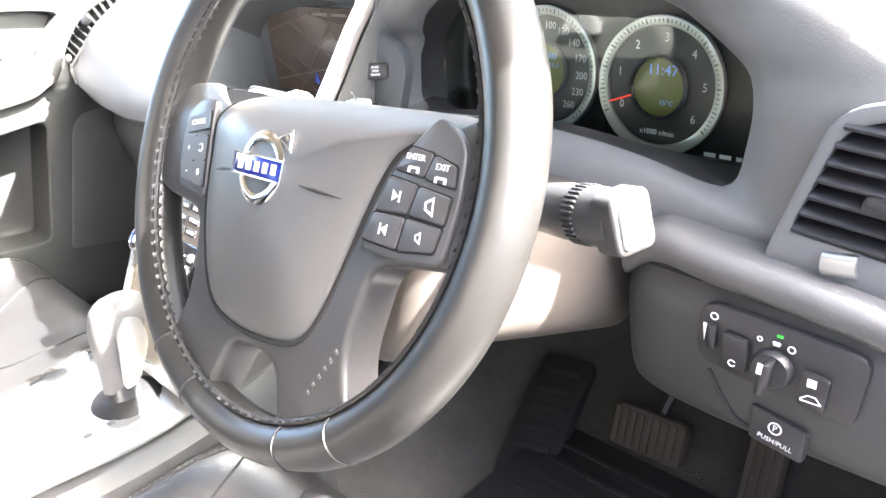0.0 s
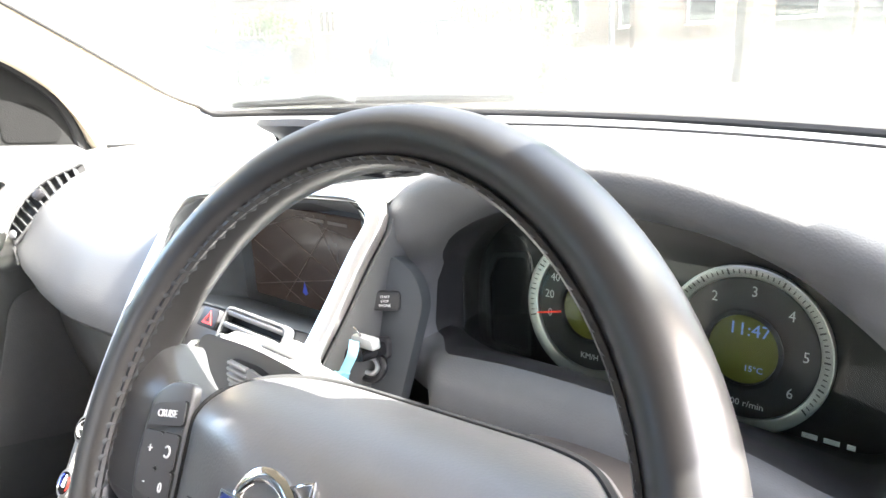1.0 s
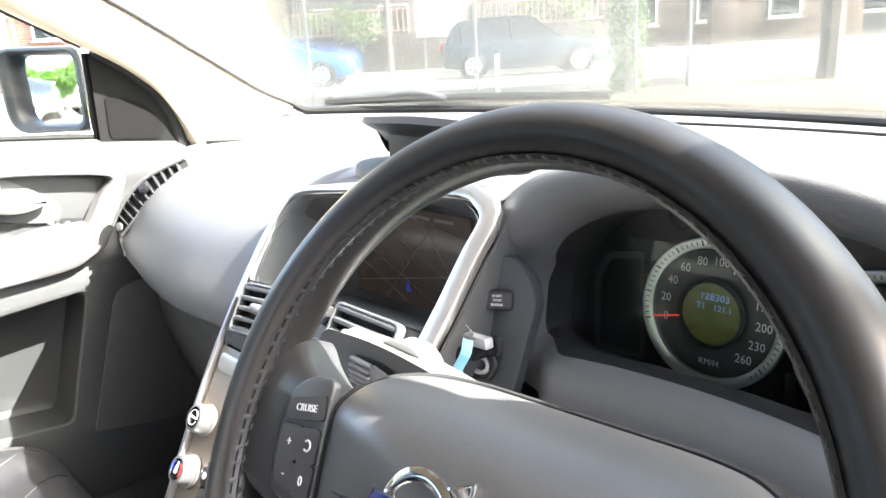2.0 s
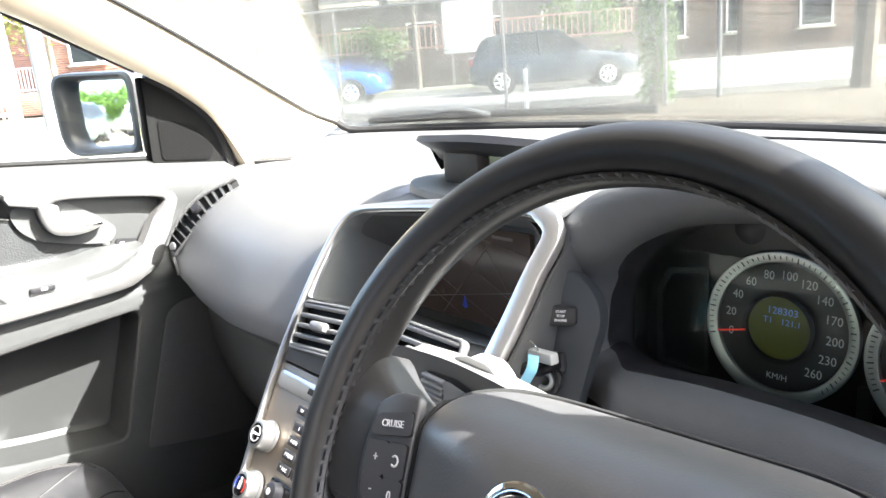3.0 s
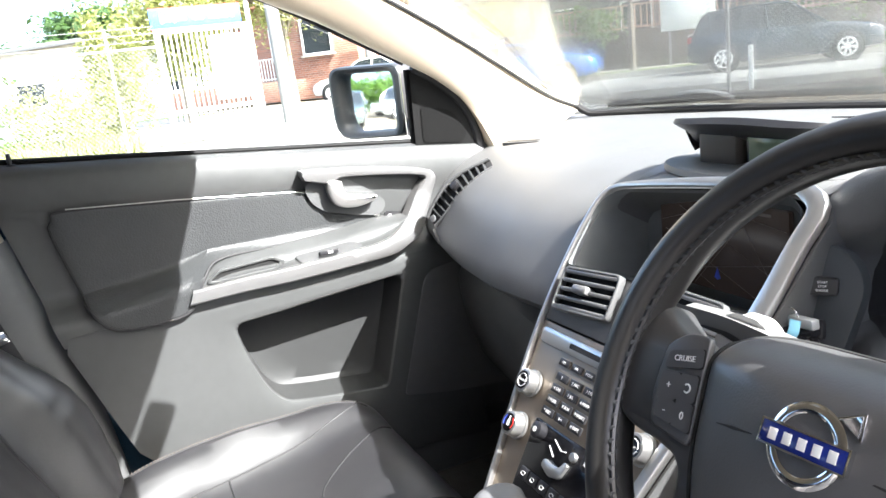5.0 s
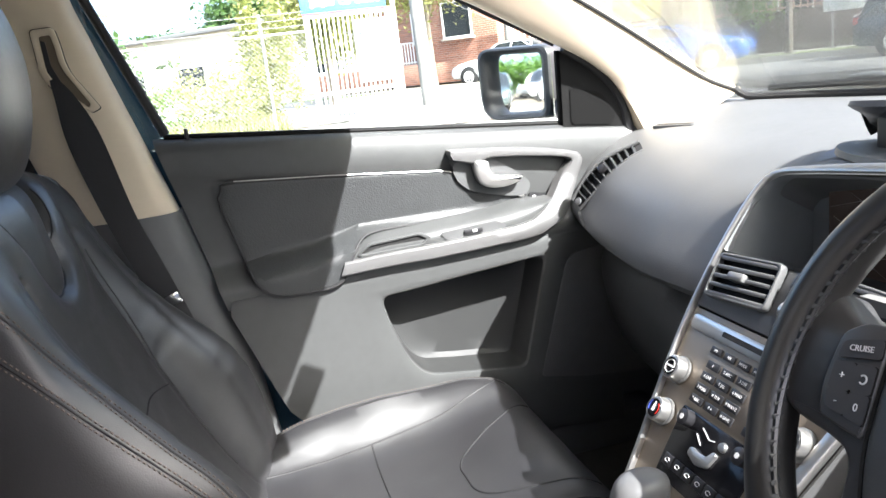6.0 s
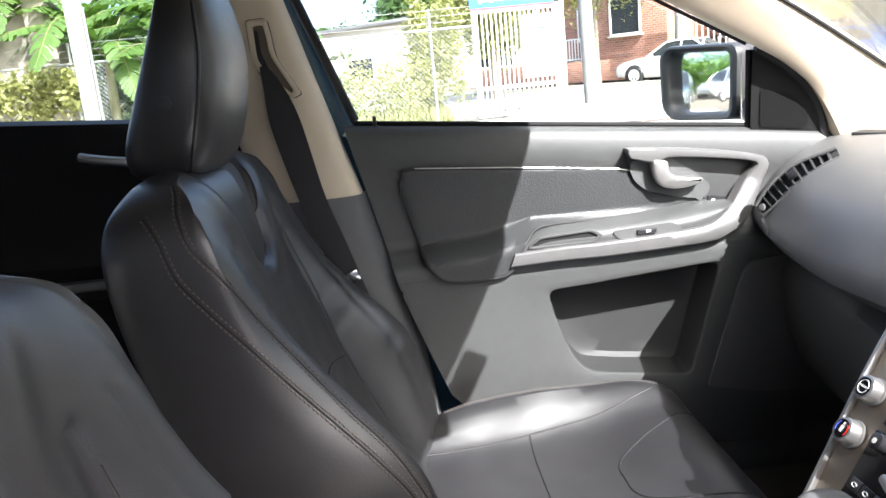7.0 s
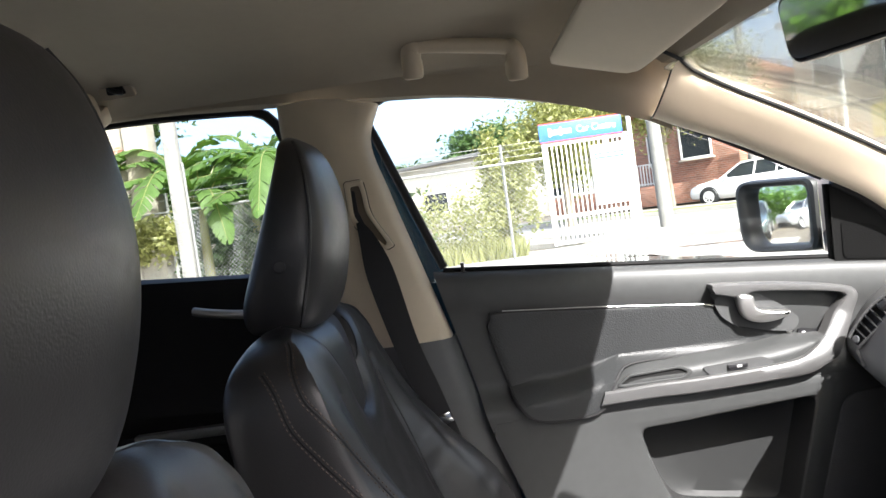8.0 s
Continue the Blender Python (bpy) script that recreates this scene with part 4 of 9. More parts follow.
    keys = ("1", "2 ABC", "3 DEF", "4 GHI", "5 JKL", "6 MNO", "7 PQRS", "8 TUV", "9 WXYZ", "* ABC", "0 +", "# SAVE")
    for i, word in enumerate(keys):
        x, y = -0.050 + (i % 3) * 0.0255, 0.0725 - (i // 3) * 0.0135
        b = part("key", box((0.0215, 0.0092, 0.003), STACK @ pose(x, y, 0.0018), 0.001), black_plastic, dark)
        part("symbol", lettering(word, 0.0048, STACK @ pose(x, y, 0.0034), 0.0001), white_mark, b)
    for i in range(4):
        part("key", box((0.020, 0.0092, 0.003), STACK @ pose(0.0385 + (i % 2) * 0.0, 0.0725 - i * 0.0135, 0.0018), 0.001), black_plastic, dark)
    for s in (-1, 1):
        ring = merge(tube([STACK @ Vector((s * 0.097 + 0.0075 * math.cos(w), 0.050 + 0.0075 * math.sin(w), 0.0168)) for w in np.linspace(0, 6.0, 18)], 0.0004, 4), lettering("VOLUME" if s < 0 else "TUNE", 0.0034, STACK @ pose(s * 0.097, 0.0500, 0.0168), 0.0001))
        knob(root, STACK @ pose(s * 0.097, 0.050, 0), 0.0145, "silver rimmed audio knob", ring)
        mark = merge(box((0.004, 0.0075, 0.0004), STACK @ pose(s * 0.089, 0.0, 0.0168)), box((0.002, 0.003, 0.0004), STACK @ pose(s * 0.089, 0.006, 0.0168)))
        kn = knob(root, STACK @ pose(s * 0.089, 0.0, 0), 0.0145, "silver rimmed temperature knob", mark)
        part("red_mark", tube([STACK @ Vector((s * 0.089 + 0.0088 * math.cos(w), 0.0088 * math.sin(w), 0.0168)) for w in np.linspace(-0.6, 0.9, 8)], 0.0005, 4), lamp_mark_red, kn)
        part("blue_mark", tube([STACK @ Vector((s * 0.089 + 0.0088 * math.cos(w), 0.0088 * math.sin(w), 0.0168)) for w in np.linspace(2.3, 3.7, 8)], 0.0005, 4), map_blue, kn)
    # climate panel
    cl = part("climate_panel", plate(ring_outline([(-0.058, -0.060), (0.058, -0.060), (0.066, 0.020), (-0.066, 0.020)], 0.004), 0.002, STACK @ pose(0, 0, -0.001), 0.0006), gloss_black, root, "glossy black climate panel")
    for s in (-1, 1):
        fk = part("small_knob", lathe([(0.0095, 0.0), (0.009, 0.010), (0.006, 0.0112), (0, 0.0112)], STACK @ pose(s * 0.047, 0.010, 0.001), 24), gloss_grey, cl, "grey fan knob")
        part("symbol", merge(*[box((0.0022, 0.006, 0.0003), STACK @ pose(s * 0.047, 0.010, 0.0123, 0, 0, w)) for w in (0, 60, 120)]), white_mark, fk)
    body = ring_outline([(-0.030, -0.020), (-0.012, -0.026), (0.004, -0.022), (0.010, -0.004), (0.004, -0.002), (-0.002, -0.012), (-0.016, -0.013), (-0.028, -0.011)], 0.004)
    part("seat_symbol", plate(body, 0.004, STACK @ pose(0.006, 0, 0.001), 0.001), satin_silver, cl, "silver seated outline button")
    part("seat_symbol", lathe([(0, 0.005), (0.0045, 0.0045), (0.0055, 0.001)], STACK @ pose(0.016, 0.006, 0), 16), satin_silver, cl)
    part("airflow_marks", merge(tube([spt(-0.022, 0.011, 0.0014), spt(-0.006, 0.004, 0.0014), spt(0.002, 0.006, 0.0014)], 0.0006, 4), tube([spt(-0.026, 0.002, 0.0014), spt(-0.014, -0.006, 0.0014)], 0.0006, 4)), white_mark, cl)
    for i in range(6):
        b = part("button", box((0.0165, 0.013, 0.003), STACK @ pose(-0.046 + i * 0.0184, -0.040, 0.0014), 0.001), black_plastic, cl)
        part("symbol", tube([STACK @ Vector((-0.046 + i * 0.0184 + 0.0035 * math.cos(w), -0.040 + 0.0022 * math.sin(w), 0.0031)) for w in np.linspace(0, 5.4, 9)], 0.00045, 4), white_mark, b)
    return root


vent_grey = material("vent_slat_grey", (0.14, 0.141, 0.142), 0.36)
bin_plastic = material("bin_plastic", (0.14, 0.148, 0.152), 0.5, grain=0.2, grain_size=0.001)
screen_black = material("screen_glass", (0.030, 0.021, 0.017), 0.16, var=0.05, emit=0.025)
map_grey = material("map_grey", (0.085, 0.072, 0.064), 0.4, emit=0.015)
map_blue = material("map_blue", (0.06, 0.10, 0.55), 0.4)
lamp_mark_red = material("red_print", (0.6, 0.03, 0.02), 0.4)
centre_stack()


# ---- start panel with key ----
def start_panel():
    root = thing("start_panel", "blue-grey side panel with start button and key slot", "control panel", at=(0.18, 0.35, 0.9))
    m = axes((0.186, 0.338, 0.915), (1, 0.10, 0), (-0.05, 0.16, 1), (0.1, -1, 0.15))
    for i in range(3):
        m.col[i].normalize()
    o = ring_outline([(-0.024, 0.060), (0.002, 0.060), (0.020, 0.046), (0.027, 0.026), (0.000, -0.075), (-0.070, -0.075), (-0.062, -0.03)], [0.006, 0.02, 0.02, 0.01, 0.01, 0.01, 0.02], 5)
    part("panel", plate(o[::-1], 0.012, m @ pose(0, 0, -0.010), 0.002), panel_blue, root, "blue-grey plastic panel")
    mb = m @ pose(-0.009, 0.024, 0.004, 0, 20, 0)
    b = part("start_button", plate(ring_outline([(-0.0130, -0.0095), (0.0130, -0.0070), (0.0130, 0.0090), (-0.0120, 0.0075)], 0.004), 0.009, mb @ pose(0, 0, -0.004), 0.0018), black_plastic, root, "black start and stop button")
    words = merge(*[lettering(w, 0.0029, mb @ pose(0.0, 0.0036 - 0.0036 * i, 0.0051, 0, 0, 5), 0.0001) for i, w in enumerate(("START", "STOP", "ENGINE"))])
    part("symbol", words, white_mark, b)
    part("key_slot", plate(ring_outline([(-0.040, -0.030), (-0.004, -0.024), (-0.006, -0.006), (-0.038, -0.012)], 0.005), 0.006, m @ pose(0, 0, 0.001), 0.0015), black_plastic, root, "black key slot")
    return root, m


panel_blue = material("panel_blue_grey", (0.038, 0.043, 0.047), 0.5, grain=0.2, grain_size=0.001)
_, KEYM = start_panel()
clip_steel = material("clip_steel", (0.62, 0.62, 0.62), 0.35, metal=0.5)
strap = material("blue_strap", (0.30, 0.66, 0.82), 0.6, var=0.08)
key = thing("car_key", "black key fob in its slot with pale blue strap", "key", at=tuple((KEYM @ Vector((-0.02, -0.018, 0.01)))))
part("fob", plate(ring_outline([(-0.034, -0.026), (-0.006, -0.021), (-0.008, -0.010), (-0.033, -0.014)], 0.004), 0.030, KEYM @ pose(0, 0, 0.006), 0.003), gloss_black, key, "black key fob")
part("clip", box((0.032, 0.009, 0.0095), axes((0.179, 0.307, 0.914), Vector((0.985, -0.12, 0.10)), Vector((0.13, 0.99, 0.0)), Vector((-0.10, 0.0, 0.99))), 0.002), clip_steel, key, "bright steel clip")
part("split_ring", tube([Vector((0.170, 0.305, 0.915)) + Vector((0.008 * math.cos(w), -0.002 * math.sin(w), 0.011 * math.sin(w))) for w in np.linspace(0, 6.283, 20, endpoint=False)], 0.0009, 6, closed=True), chrome, key, "steel split ring")


def ribbon(pts, w):
    return thicken(grid([[(p[0] - w, p[1], p[2]), (p[0], p[1] - 0.0008, p[2] + 0.0003), (p[0] + w, p[1] + 0.001, p[2])] for p in smooth_line(pts, 20)]), 0.001)


part("strap", merge(ribbon([(0.186, 0.290, 0.922), (0.188, 0.285, 0.913), (0.184, 0.284, 0.905), (0.179, 0.283, 0.896), (0.176, 0.283, 0.884), (0.174, 0.283, 0.874)], 0.0050), ribbon([(0.181, 0.283, 0.897), (0.172, 0.283, 0.892), (0.160, 0.284, 0.889), (0.145, 0.285, 0.889)], 0.0050), ribbon([(0.172, 0.284, 0.894), (0.162, 0.284, 0.884), (0.154, 0.284, 0.874)], 0.0050)), strap, key, "pale blue nylon strap")
ring = [Vector((0.166, 0.322, 0.884)) + Vector((0.016 * math.cos(w), 0.004 * math.sin(w), 0.011 * math.sin(w))) for w in np.linspace(0, 6.283, 24, endpoint=False)]
part("tag", tube(ring, 0.0030, 8, closed=True), gloss_grey, key, "dark grey metal tag loop")
part("tag", tube([p + (Vector((0.166, 0.322, 0.884)) - p) * 0.45 for p in ring], 0.0022, 8, closed=True), clip_steel, key)


# ---- instruments ----
def dial(root, cx, cz, r, numbers, a0, a1, ticks, words, needle_at, lines, unit):
    m = xz(0.4325, 6, (cx, cz)) @ pose(cx, cz, 0)
    d = part("dial", lathe([(0, 0.001), (r * 0.84, 0.001), (r * 0.85, 0.0005)], m, 64), dial_face, root, "dark dial face")
    part("dial_ring", lathe([(r * 0.845, 0.001), (r * 0.86, 0.0035), (r * 0.97, 0.006), (r * 1.0, 0.0055), (r * 1.0, 0.0)], m, 72), satin_silver, d, "satin silver dial ring")
    marks = []
    for i in range(ticks + 1):
        w = radians(a0 + (a1 - a0) * i / ticks)
        ln = r * (0.075 if i % 5 == 0 else 0.05)
        rr = r * 0.93
        marks.append(box((ln, 0.0007 if i % 5 else 0.0011, 0.0006), m @ pose(rr * math.cos(w), rr * math.sin(w), 0.0052, 0, 0, math.degrees(w)) @ pose(0, 0, 0, 0, -13, 0)))
    part("ticks", merge(*marks), dial_tick, d)
    nums = []
    for i, t in enumerate(numbers):
        w = radians(a0 + (a1 - a0) * i / (len(numbers) - 1))
        nums.append(lettering(t, 0.0098 if len(numbers) > 9 else 0.0105, m @ pose(r * 0.69 * math.cos(w), r * 0.69 * math.sin(w), 0.0014), 0.0001, 0.9))
    nums.append(lettering(unit, 0.0068, m @ pose(0, -r * 0.67, 0.0014), 0.0001))
    for bm in nums:
        part("number", bm, white_mark, d, "pale printed number")
    part("hub", lathe([(r * 0.44, 0.001), (r * 0.47, 0.006), (r * 0.42, 0.007), (r * 0.41, 0.004)], m, 48), cluster_black, d, "black display rim")
    part("display", lathe([(0, 0.0035), (r * 0.415, 0.0035)], m, 40), lcd, d, "olive green display")
    for t, s, x, y in lines:
        part("display_line", lettering(t, s, m @ pose(x, y, 0.0039), 0.0001, 1.05), lcd_blue, d, "pale blue figures")
    w = radians(needle_at)
    part("needle", box((r * 0.40, 0.0014, 0.0012), m @ pose(r * 0.63 * math.cos(w), r * 0.63 * math.sin(w), 0.0075, 0, 0, needle_at), 0.0004), needle_red, d, "red needle")
    return d


def instruments():
    root = thing("instrument_cluster", "instrument cluster with two silver ringed dials and green displays", "instruments", at=(0.37, 0.44, 0.93))
    part("panel", plate(ring_outline([(0.188, 0.862), (0.520, 0.862), (0.538, 0.945), (0.46, 1.012), (0.26, 1.012), (0.190, 0.968)], 0.02), 0.003, xz(0.4405)), cluster_black, root, "black cluster panel")
    dial(root, 0.312, 0.930, 0.0590, ("0", "20", "40", "60", "80", "100", "120", "140", "170", "200", "230", "260"), 195, -48, 52, "", 193, (("128303", 0.0078, 0.002, 0.013), ("T1   121.1", 0.0068, 0.002, 0.005)), "KM/H")
    dial(root, 0.433, 0.926, 0.0590, ("0", "1", "2", "3", "4", "5", "6"), 207, -37, 60, "", 200, (("11:47", 0.0125, 0.003, 0.014), ("15\u00b0C", 0.006, 0.008, -0.013)), "x1000 r/min")
    part("info_bezel", frame_plate(ring_outline([(0.200, 0.872), (0.250, 0.872), (0.250, 0.968), (0.212, 0.962), (0.200, 0.94)], 0.006), ring_outline([(0.206, 0.877), (0.246, 0.877), (0.246, 0.962), (0.216, 0.957), (0.206, 0.937)], 0.005), 0.003, xz(0.4372), 0.0008), lower_plastic, root, "dark side display bezel")
    part("divider", box((0.010, 0.006, 0.026), pose(0.374, 0.434, 0.884), 0.002), cluster_black, root)
    part("marking", merge(*[box((w, 0.0008, 0.0034), pose(x, 0.4365, 0.871)) for x, w in ((0.478, 0.010), (0.492, 0.010), (0.504, 0.005))]), white_mark, root, "small pale gear letters as bars")
    part("hood_camera", lathe([(0, 0.004), (0.006, 0.003), (0.012, 0)], xz(0.405) @ pose(0.300, 1.012, 0), 16), black_plastic, root, "small black sensor under the hood")
    g = part("cover_glass", thicken(grid([[(x, 0.415 + 0.004 * (z - 0.86) / 0.15, z) for x in (0.19, 0.36, 0.53)] for z in (0.866, 0.93, 0.985)]), 0.001), glass, root, "clear cover")
    g.visible_shadow = False
    return root


dial_face = material("dial_face", (0.034, 0.033, 0.033), 0.4)
dial_tick = material("dial_tick", (0.06, 0.06, 0.06), 0.5)
lcd = material("olive_display", (0.12, 0.125, 0.018), 0.25, var=0.1, var_size=0.03)
lcd_blue = material("display_figures", (0.22, 0.32, 0.62), 0.5, emit=0.012)
needle_red = material("needle_red", (0.8, 0.04, 0.02), 0.4, emit=0.02)
instruments()


# ---- driver's side of the dashboard ----
def knee_panel():
    root = thing("knee_panel", "charcoal lower dashboard panel with ribbed trim band and light switches", "dashboard panel", at=(0.58, 0.3, 0.78))
    # ribbed band from the column to the door
    sec = []
    for x, zt, zb, y in ((0.470, 0.838, 0.806, 0.322), (0.50, 0.860, 0.828, 0.314), (0.55, 0.856, 0.826, 0.308), (0.60, 0.853, 0.823, 0.306), (0.66, 0.845, 0.815, 0.306), (0.72, 0.834, 0.804, 0.308)):
        sec.append([(x, y + 0.028, zt + 0.002), (x, y + 0.004, zt - 0.001), (x, y - 0.006, (zt + zb) / 2 + 0.006), (x, y - 0.006, (zt + zb) / 2 - 0.006), (x, y + 0.002, zb), (x, y + 0.03, zb - 0.004)])
    part("trim_band", loft(sec, 40, 20), ribbed_band, root, "grey finely ribbed trim band")
    body = []
    for x, zt, y in ((0.462, 0.806, 0.36), (0.468, 0.812, 0.330), (0.490, 0.822, 0.312), (0.55, 0.824, 0.304), (0.62, 0.818, 0.303), (0.72, 0.804, 0.305)):
        body.append([(x, y + 0.008, zt), (x, y, zt - 0.02), (x, y + 0.001, zt - 0.05), (x, y + 0.003, 0.740), (x, y + 0.010, 0.712), (x, y + 0.032, 0.695), (x, y + 0.10, 0.684), (x, 0.62, 0.66)])
    part("panel", loft(body, 40, 34), lower_plastic, root, "charcoal plastic knee panel")
    side = [[(0.462, 0.36 + k * 0.16, 0.812 - 0.0 * k), (0.462, 0.36 + k * 0.16, 0.70 - 0.03 * k)] for k in (0, 0.5, 1)]
    part("panel_side", thicken(grid(side), 0.004), lower_plastic, root)
    # switch panel
    sp = part("switch_panel", plate(ring_outline([(0.545, 0.771), (0.655, 0.757), (0.661, 0.812), (0.546, 0.819)], [0.014, 0.010, 0.014, 0.016], 5), 0.006, xz(0.3035, 3, (0.6, 0.80)), 0.0015), black_plastic, root, "black light switch panel")
    M = xz(0.297, 3, (0.6, 0.80))
    part("dimmer", box((0.006, 0.019, 0.005), M @ pose(0.5575, 0.794, 0.001), 0.0015), gloss_grey, sp, "dark dimmer wheel")
    part("button", plate(ring_outline([(0.566, 0.776), (0.584, 0.774), (0.584, 0.799), (0.566, 0.801)], 0.002), 0.004, M @ pose(0, 0, 0), 0.001), gloss_grey, sp)
    part("button", plate(ring_outline([(0.620, 0.766), (0.638, 0.764), (0.639, 0.790), (0.621, 0.792)], 0.002), 0.004, M, 0.001), gloss_grey, sp)
    kn = part("light_knob", lathe([(0.0145, -0.002), (0.0145, 0.003), (0.0125, 0.006), (0.0, 0.006)], M @ pose(0.601, 0.784, 0), 32), black_plastic, sp, "black rotary light knob")
    part("knob_grip", box((0.007, 0.026, 0.016), M @ pose(0.601, 0.784, 0.012, 0, 0, -6), 0.003), gloss_grey, kn)
    part("knob_mark", box((0.0035, 0.008, 0.0006), M @ pose(0.600, 0.793, 0.0202, 0, 0, -6)), white_mark, kn)
    def sym(x, z, r, w=0.0005):
        return tube([M @ Vector((x + r * math.cos(a), z + r * math.sin(a), 0.0006)) for a in np.linspace(0, 6.283, 12, endpoint=False)], w, 4, closed=True)
    part("symbols", merge(sym(0.5575, 0.8095, 0.0026), sym(0.5905, 0.8035, 0.0016), sym(0.612, 0.8025, 0.0024), box((0.006, 0.0004, 0.0004), M @ pose(0.602, 0.804, 0.0006)), box((0.0045, 0.003, 0.0004), M @ pose(0.602, 0.8035, 0.0006)), plate([(0.5495, 0.802), (0.5525, 0.802), (0.5510, 0.788)][::-1], 0.0004, M)), white_mark, sp, "white printed symbols")
    M2 = M @ pose(0, 0, 0.004)
    part("symbols", merge(tube([M2 @ Vector((0.5745 + 0.0026 * math.cos(a), 0.7795 + 0.0024 * math.sin(a), 0.0004)) for a in np.linspace(0.5, 5.8, 10)], 0.0004, 4), box((0.006, 0.006, 0.0004), M2 @ pose(0.6285, 0.785, 0.0003)), tube([M2 @ Vector(p) for p in ((0.6225, 0.7715, 0.0004), (0.627, 0.7755, 0.0004), (0.632, 0.7755, 0.0004), (0.636, 0.771, 0.0004), (0.6225, 0.7705, 0.0004))], 0.0005, 4)), white_mark, sp)
    part("indicator", box((0.004, 0.002, 0.0006), M @ pose(0.6035, 0.8095, 0.0003)), green_light, sp, "small green indicator")
    # parking brake switch and tray
    part("panel_crease", tube(smooth_line([(0.552, 0.3050, 0.758), (0.562, 0.3062, 0.738), (0.572, 0.3085, 0.722), (0.588, 0.3125, 0.712), (0.600, 0.3135, 0.709)], 20), 0.0016, 6), rubber, root, "moulded crease below the switches")
    pb = part("parking_brake_switch", plate(ring_outline([(0.586, 0.715), (0.626, 0.709), (0.626, 0.735), (0.586, 0.743)], 0.004), 0.007, xz(0.3085, 6, (0.6, 0.73)), 0.002), black_plastic, root, "black parking brake switch")
    M3 = xz(0.3025, 6, (0.6, 0.73))
    part("symbols", merge(tube([M3 @ Vector((0.605 + 0.0045 * math.cos(a), 0.7305 + 0.0045 * math.sin(a), 0.0015)) for a in np.linspace(0, 6.283, 14, endpoint=False)], 0.0006, 4, closed=True), lettering("P", 0.007, M3 @ pose(0.605, 0.7305, 0.0015), 0.0001), lettering("PUSH/PULL", 0.0052, M3 @ pose(0.606, 0.7195, 0.0015, 0, 0, -8), 0.0001)), white_mark, pb)
    return root


def ribbed():
    m = material("ribbed_band", (0.10, 0.10, 0.10), 0.42, metal=0.2, var=0.08)
    nt = m.node_tree
    wv = nt.nodes.new("ShaderNodeTexWave")
    wv.inputs["Scale"].default_value = 330
    wv.inputs["Distortion"].default_value = 0.6
    nt.links.new(nt.nodes["Texture Coordinate"].outputs["Object"], wv.inputs["Vector"])
    bump = nt.nodes.new("ShaderNodeBump")
    bump.inputs["Strength"].default_value = 0.35
    bump.inputs["Distance"].default_value = 0.0006
    nt.links.new(wv.outputs[0], bump.inputs["Height"])
    nt.links.new(bump.outputs[0], nt.nodes["Principled BSDF"].inputs["Normal"])
    return m


ribbed_band = ribbed()
green_light = material("green_indicator", (0.02, 0.25, 0.03), 0.4, emit=0.05)
knee_panel()

# outer vent beside the door
ov = thing("outer_vent", "satin grey framed slatted air vent at the end of the dashboard", "air vent", at=(0.64, 0.33, 0.92))
OV = xz(0.326, 4, (0.65, 0.90))
o = ring_outline([(0.578, 0.852), (0.705, 0.838), (0.712, 0.935), (0.655, 0.968), (0.612, 0.958)], [0.008, 0.01, 0.02, 0.02, 0.02], 5)
i = ring_outline([(0.594, 0.876), (0.698, 0.864), (0.704, 0.930), (0.655, 0.958), (0.618, 0.946)], [0.008, 0.01, 0.015, 0.02, 0.015], 5)
band_satin = material("satin_grey_trim", (0.14, 0.145, 0.15), 0.4, metal=0.3)
part("frame", frame_plate(o, i, 0.010, OV @ pose(0, 0, -0.004), 0.002), band_satin, ov, "satin grey vent frame")
part("well", plate(i, 0.002, OV @ pose(0, 0, -0.006)), rubber, ov)
for k in range(7):
    z = 0.879 + k * 0.0118
    x0 = 0.5975 + 0.0022 * k
    part("slat", box((0.104 - 0.003 * k, 0.0032, 0.016), OV @ pose(x0 + 0.050, z - 0.0025, 0.001, 26, 0, -5), 0.001), black_plastic, ov)
part("slider", box((0.026, 0.010, 0.014), OV @ pose(0.650, 0.905, 0.011, 0, 0, -5), 0.003), gloss_grey, ov, "grey vent slider")
part("thumbwheel", lathe([(0.003, -0.010), (0.0085, -0.0105), (0.0085, 0.0105), (0.003, 0.010)], OV @ pose(0.628, 0.861, 0.004, 0, 90, 0) @ pose(0, 0, 0, -6, 0, 0), 24), satin_silver, ov, "bright ribbed thumbwheel")

# steering column with stalks
col = thing("steering_column", "brown-grey plastic steering column shroud", "steering column", at=(0.37, 0.22, 0.88))
sec = []
for yt, zt, yb, zb, hw in ((0.150, 0.925, 0.112, 0.815, 0.050), (0.156, 0.928, 0.128, 0.802, 0.066), (0.20, 0.916, 0.190, 0.786, 0.076), (0.27, 0.890, 0.265, 0.755, 0.080), (0.36, 0.865, 0.36, 0.715, 0.082)):
    ring = []
    for w in np.linspace(0, 2 * math.pi, 20, endpoint=False):
        cx, cz = math.copysign(abs(math.cos(w)) ** 0.55, math.cos(w)), math.copysign(abs(math.sin(w)) ** 0.7, math.sin(w))
        f = (1 - cz) / 2
        ring.append((0.374 + hw * cx, yt + (yb - yt) * f, zt + (zb - zt) * f))
    sec.append(ring)
column_plastic = material("column_plastic", (0.060, 0.053, 0.048), 0.55, grain=0.15, grain_size=0.001)
part("shroud", loft(sec, 24, 40, cap=True, closed=True), column_plastic, col, "brown-grey shroud")
part("shroud_joint", tube([(0.4575, 0.165, 0.895), (0.4595, 0.22, 0.885), (0.4605, 0.30, 0.868), (0.4605, 0.35, 0.855)], 0.0012, 5), rubber, col)
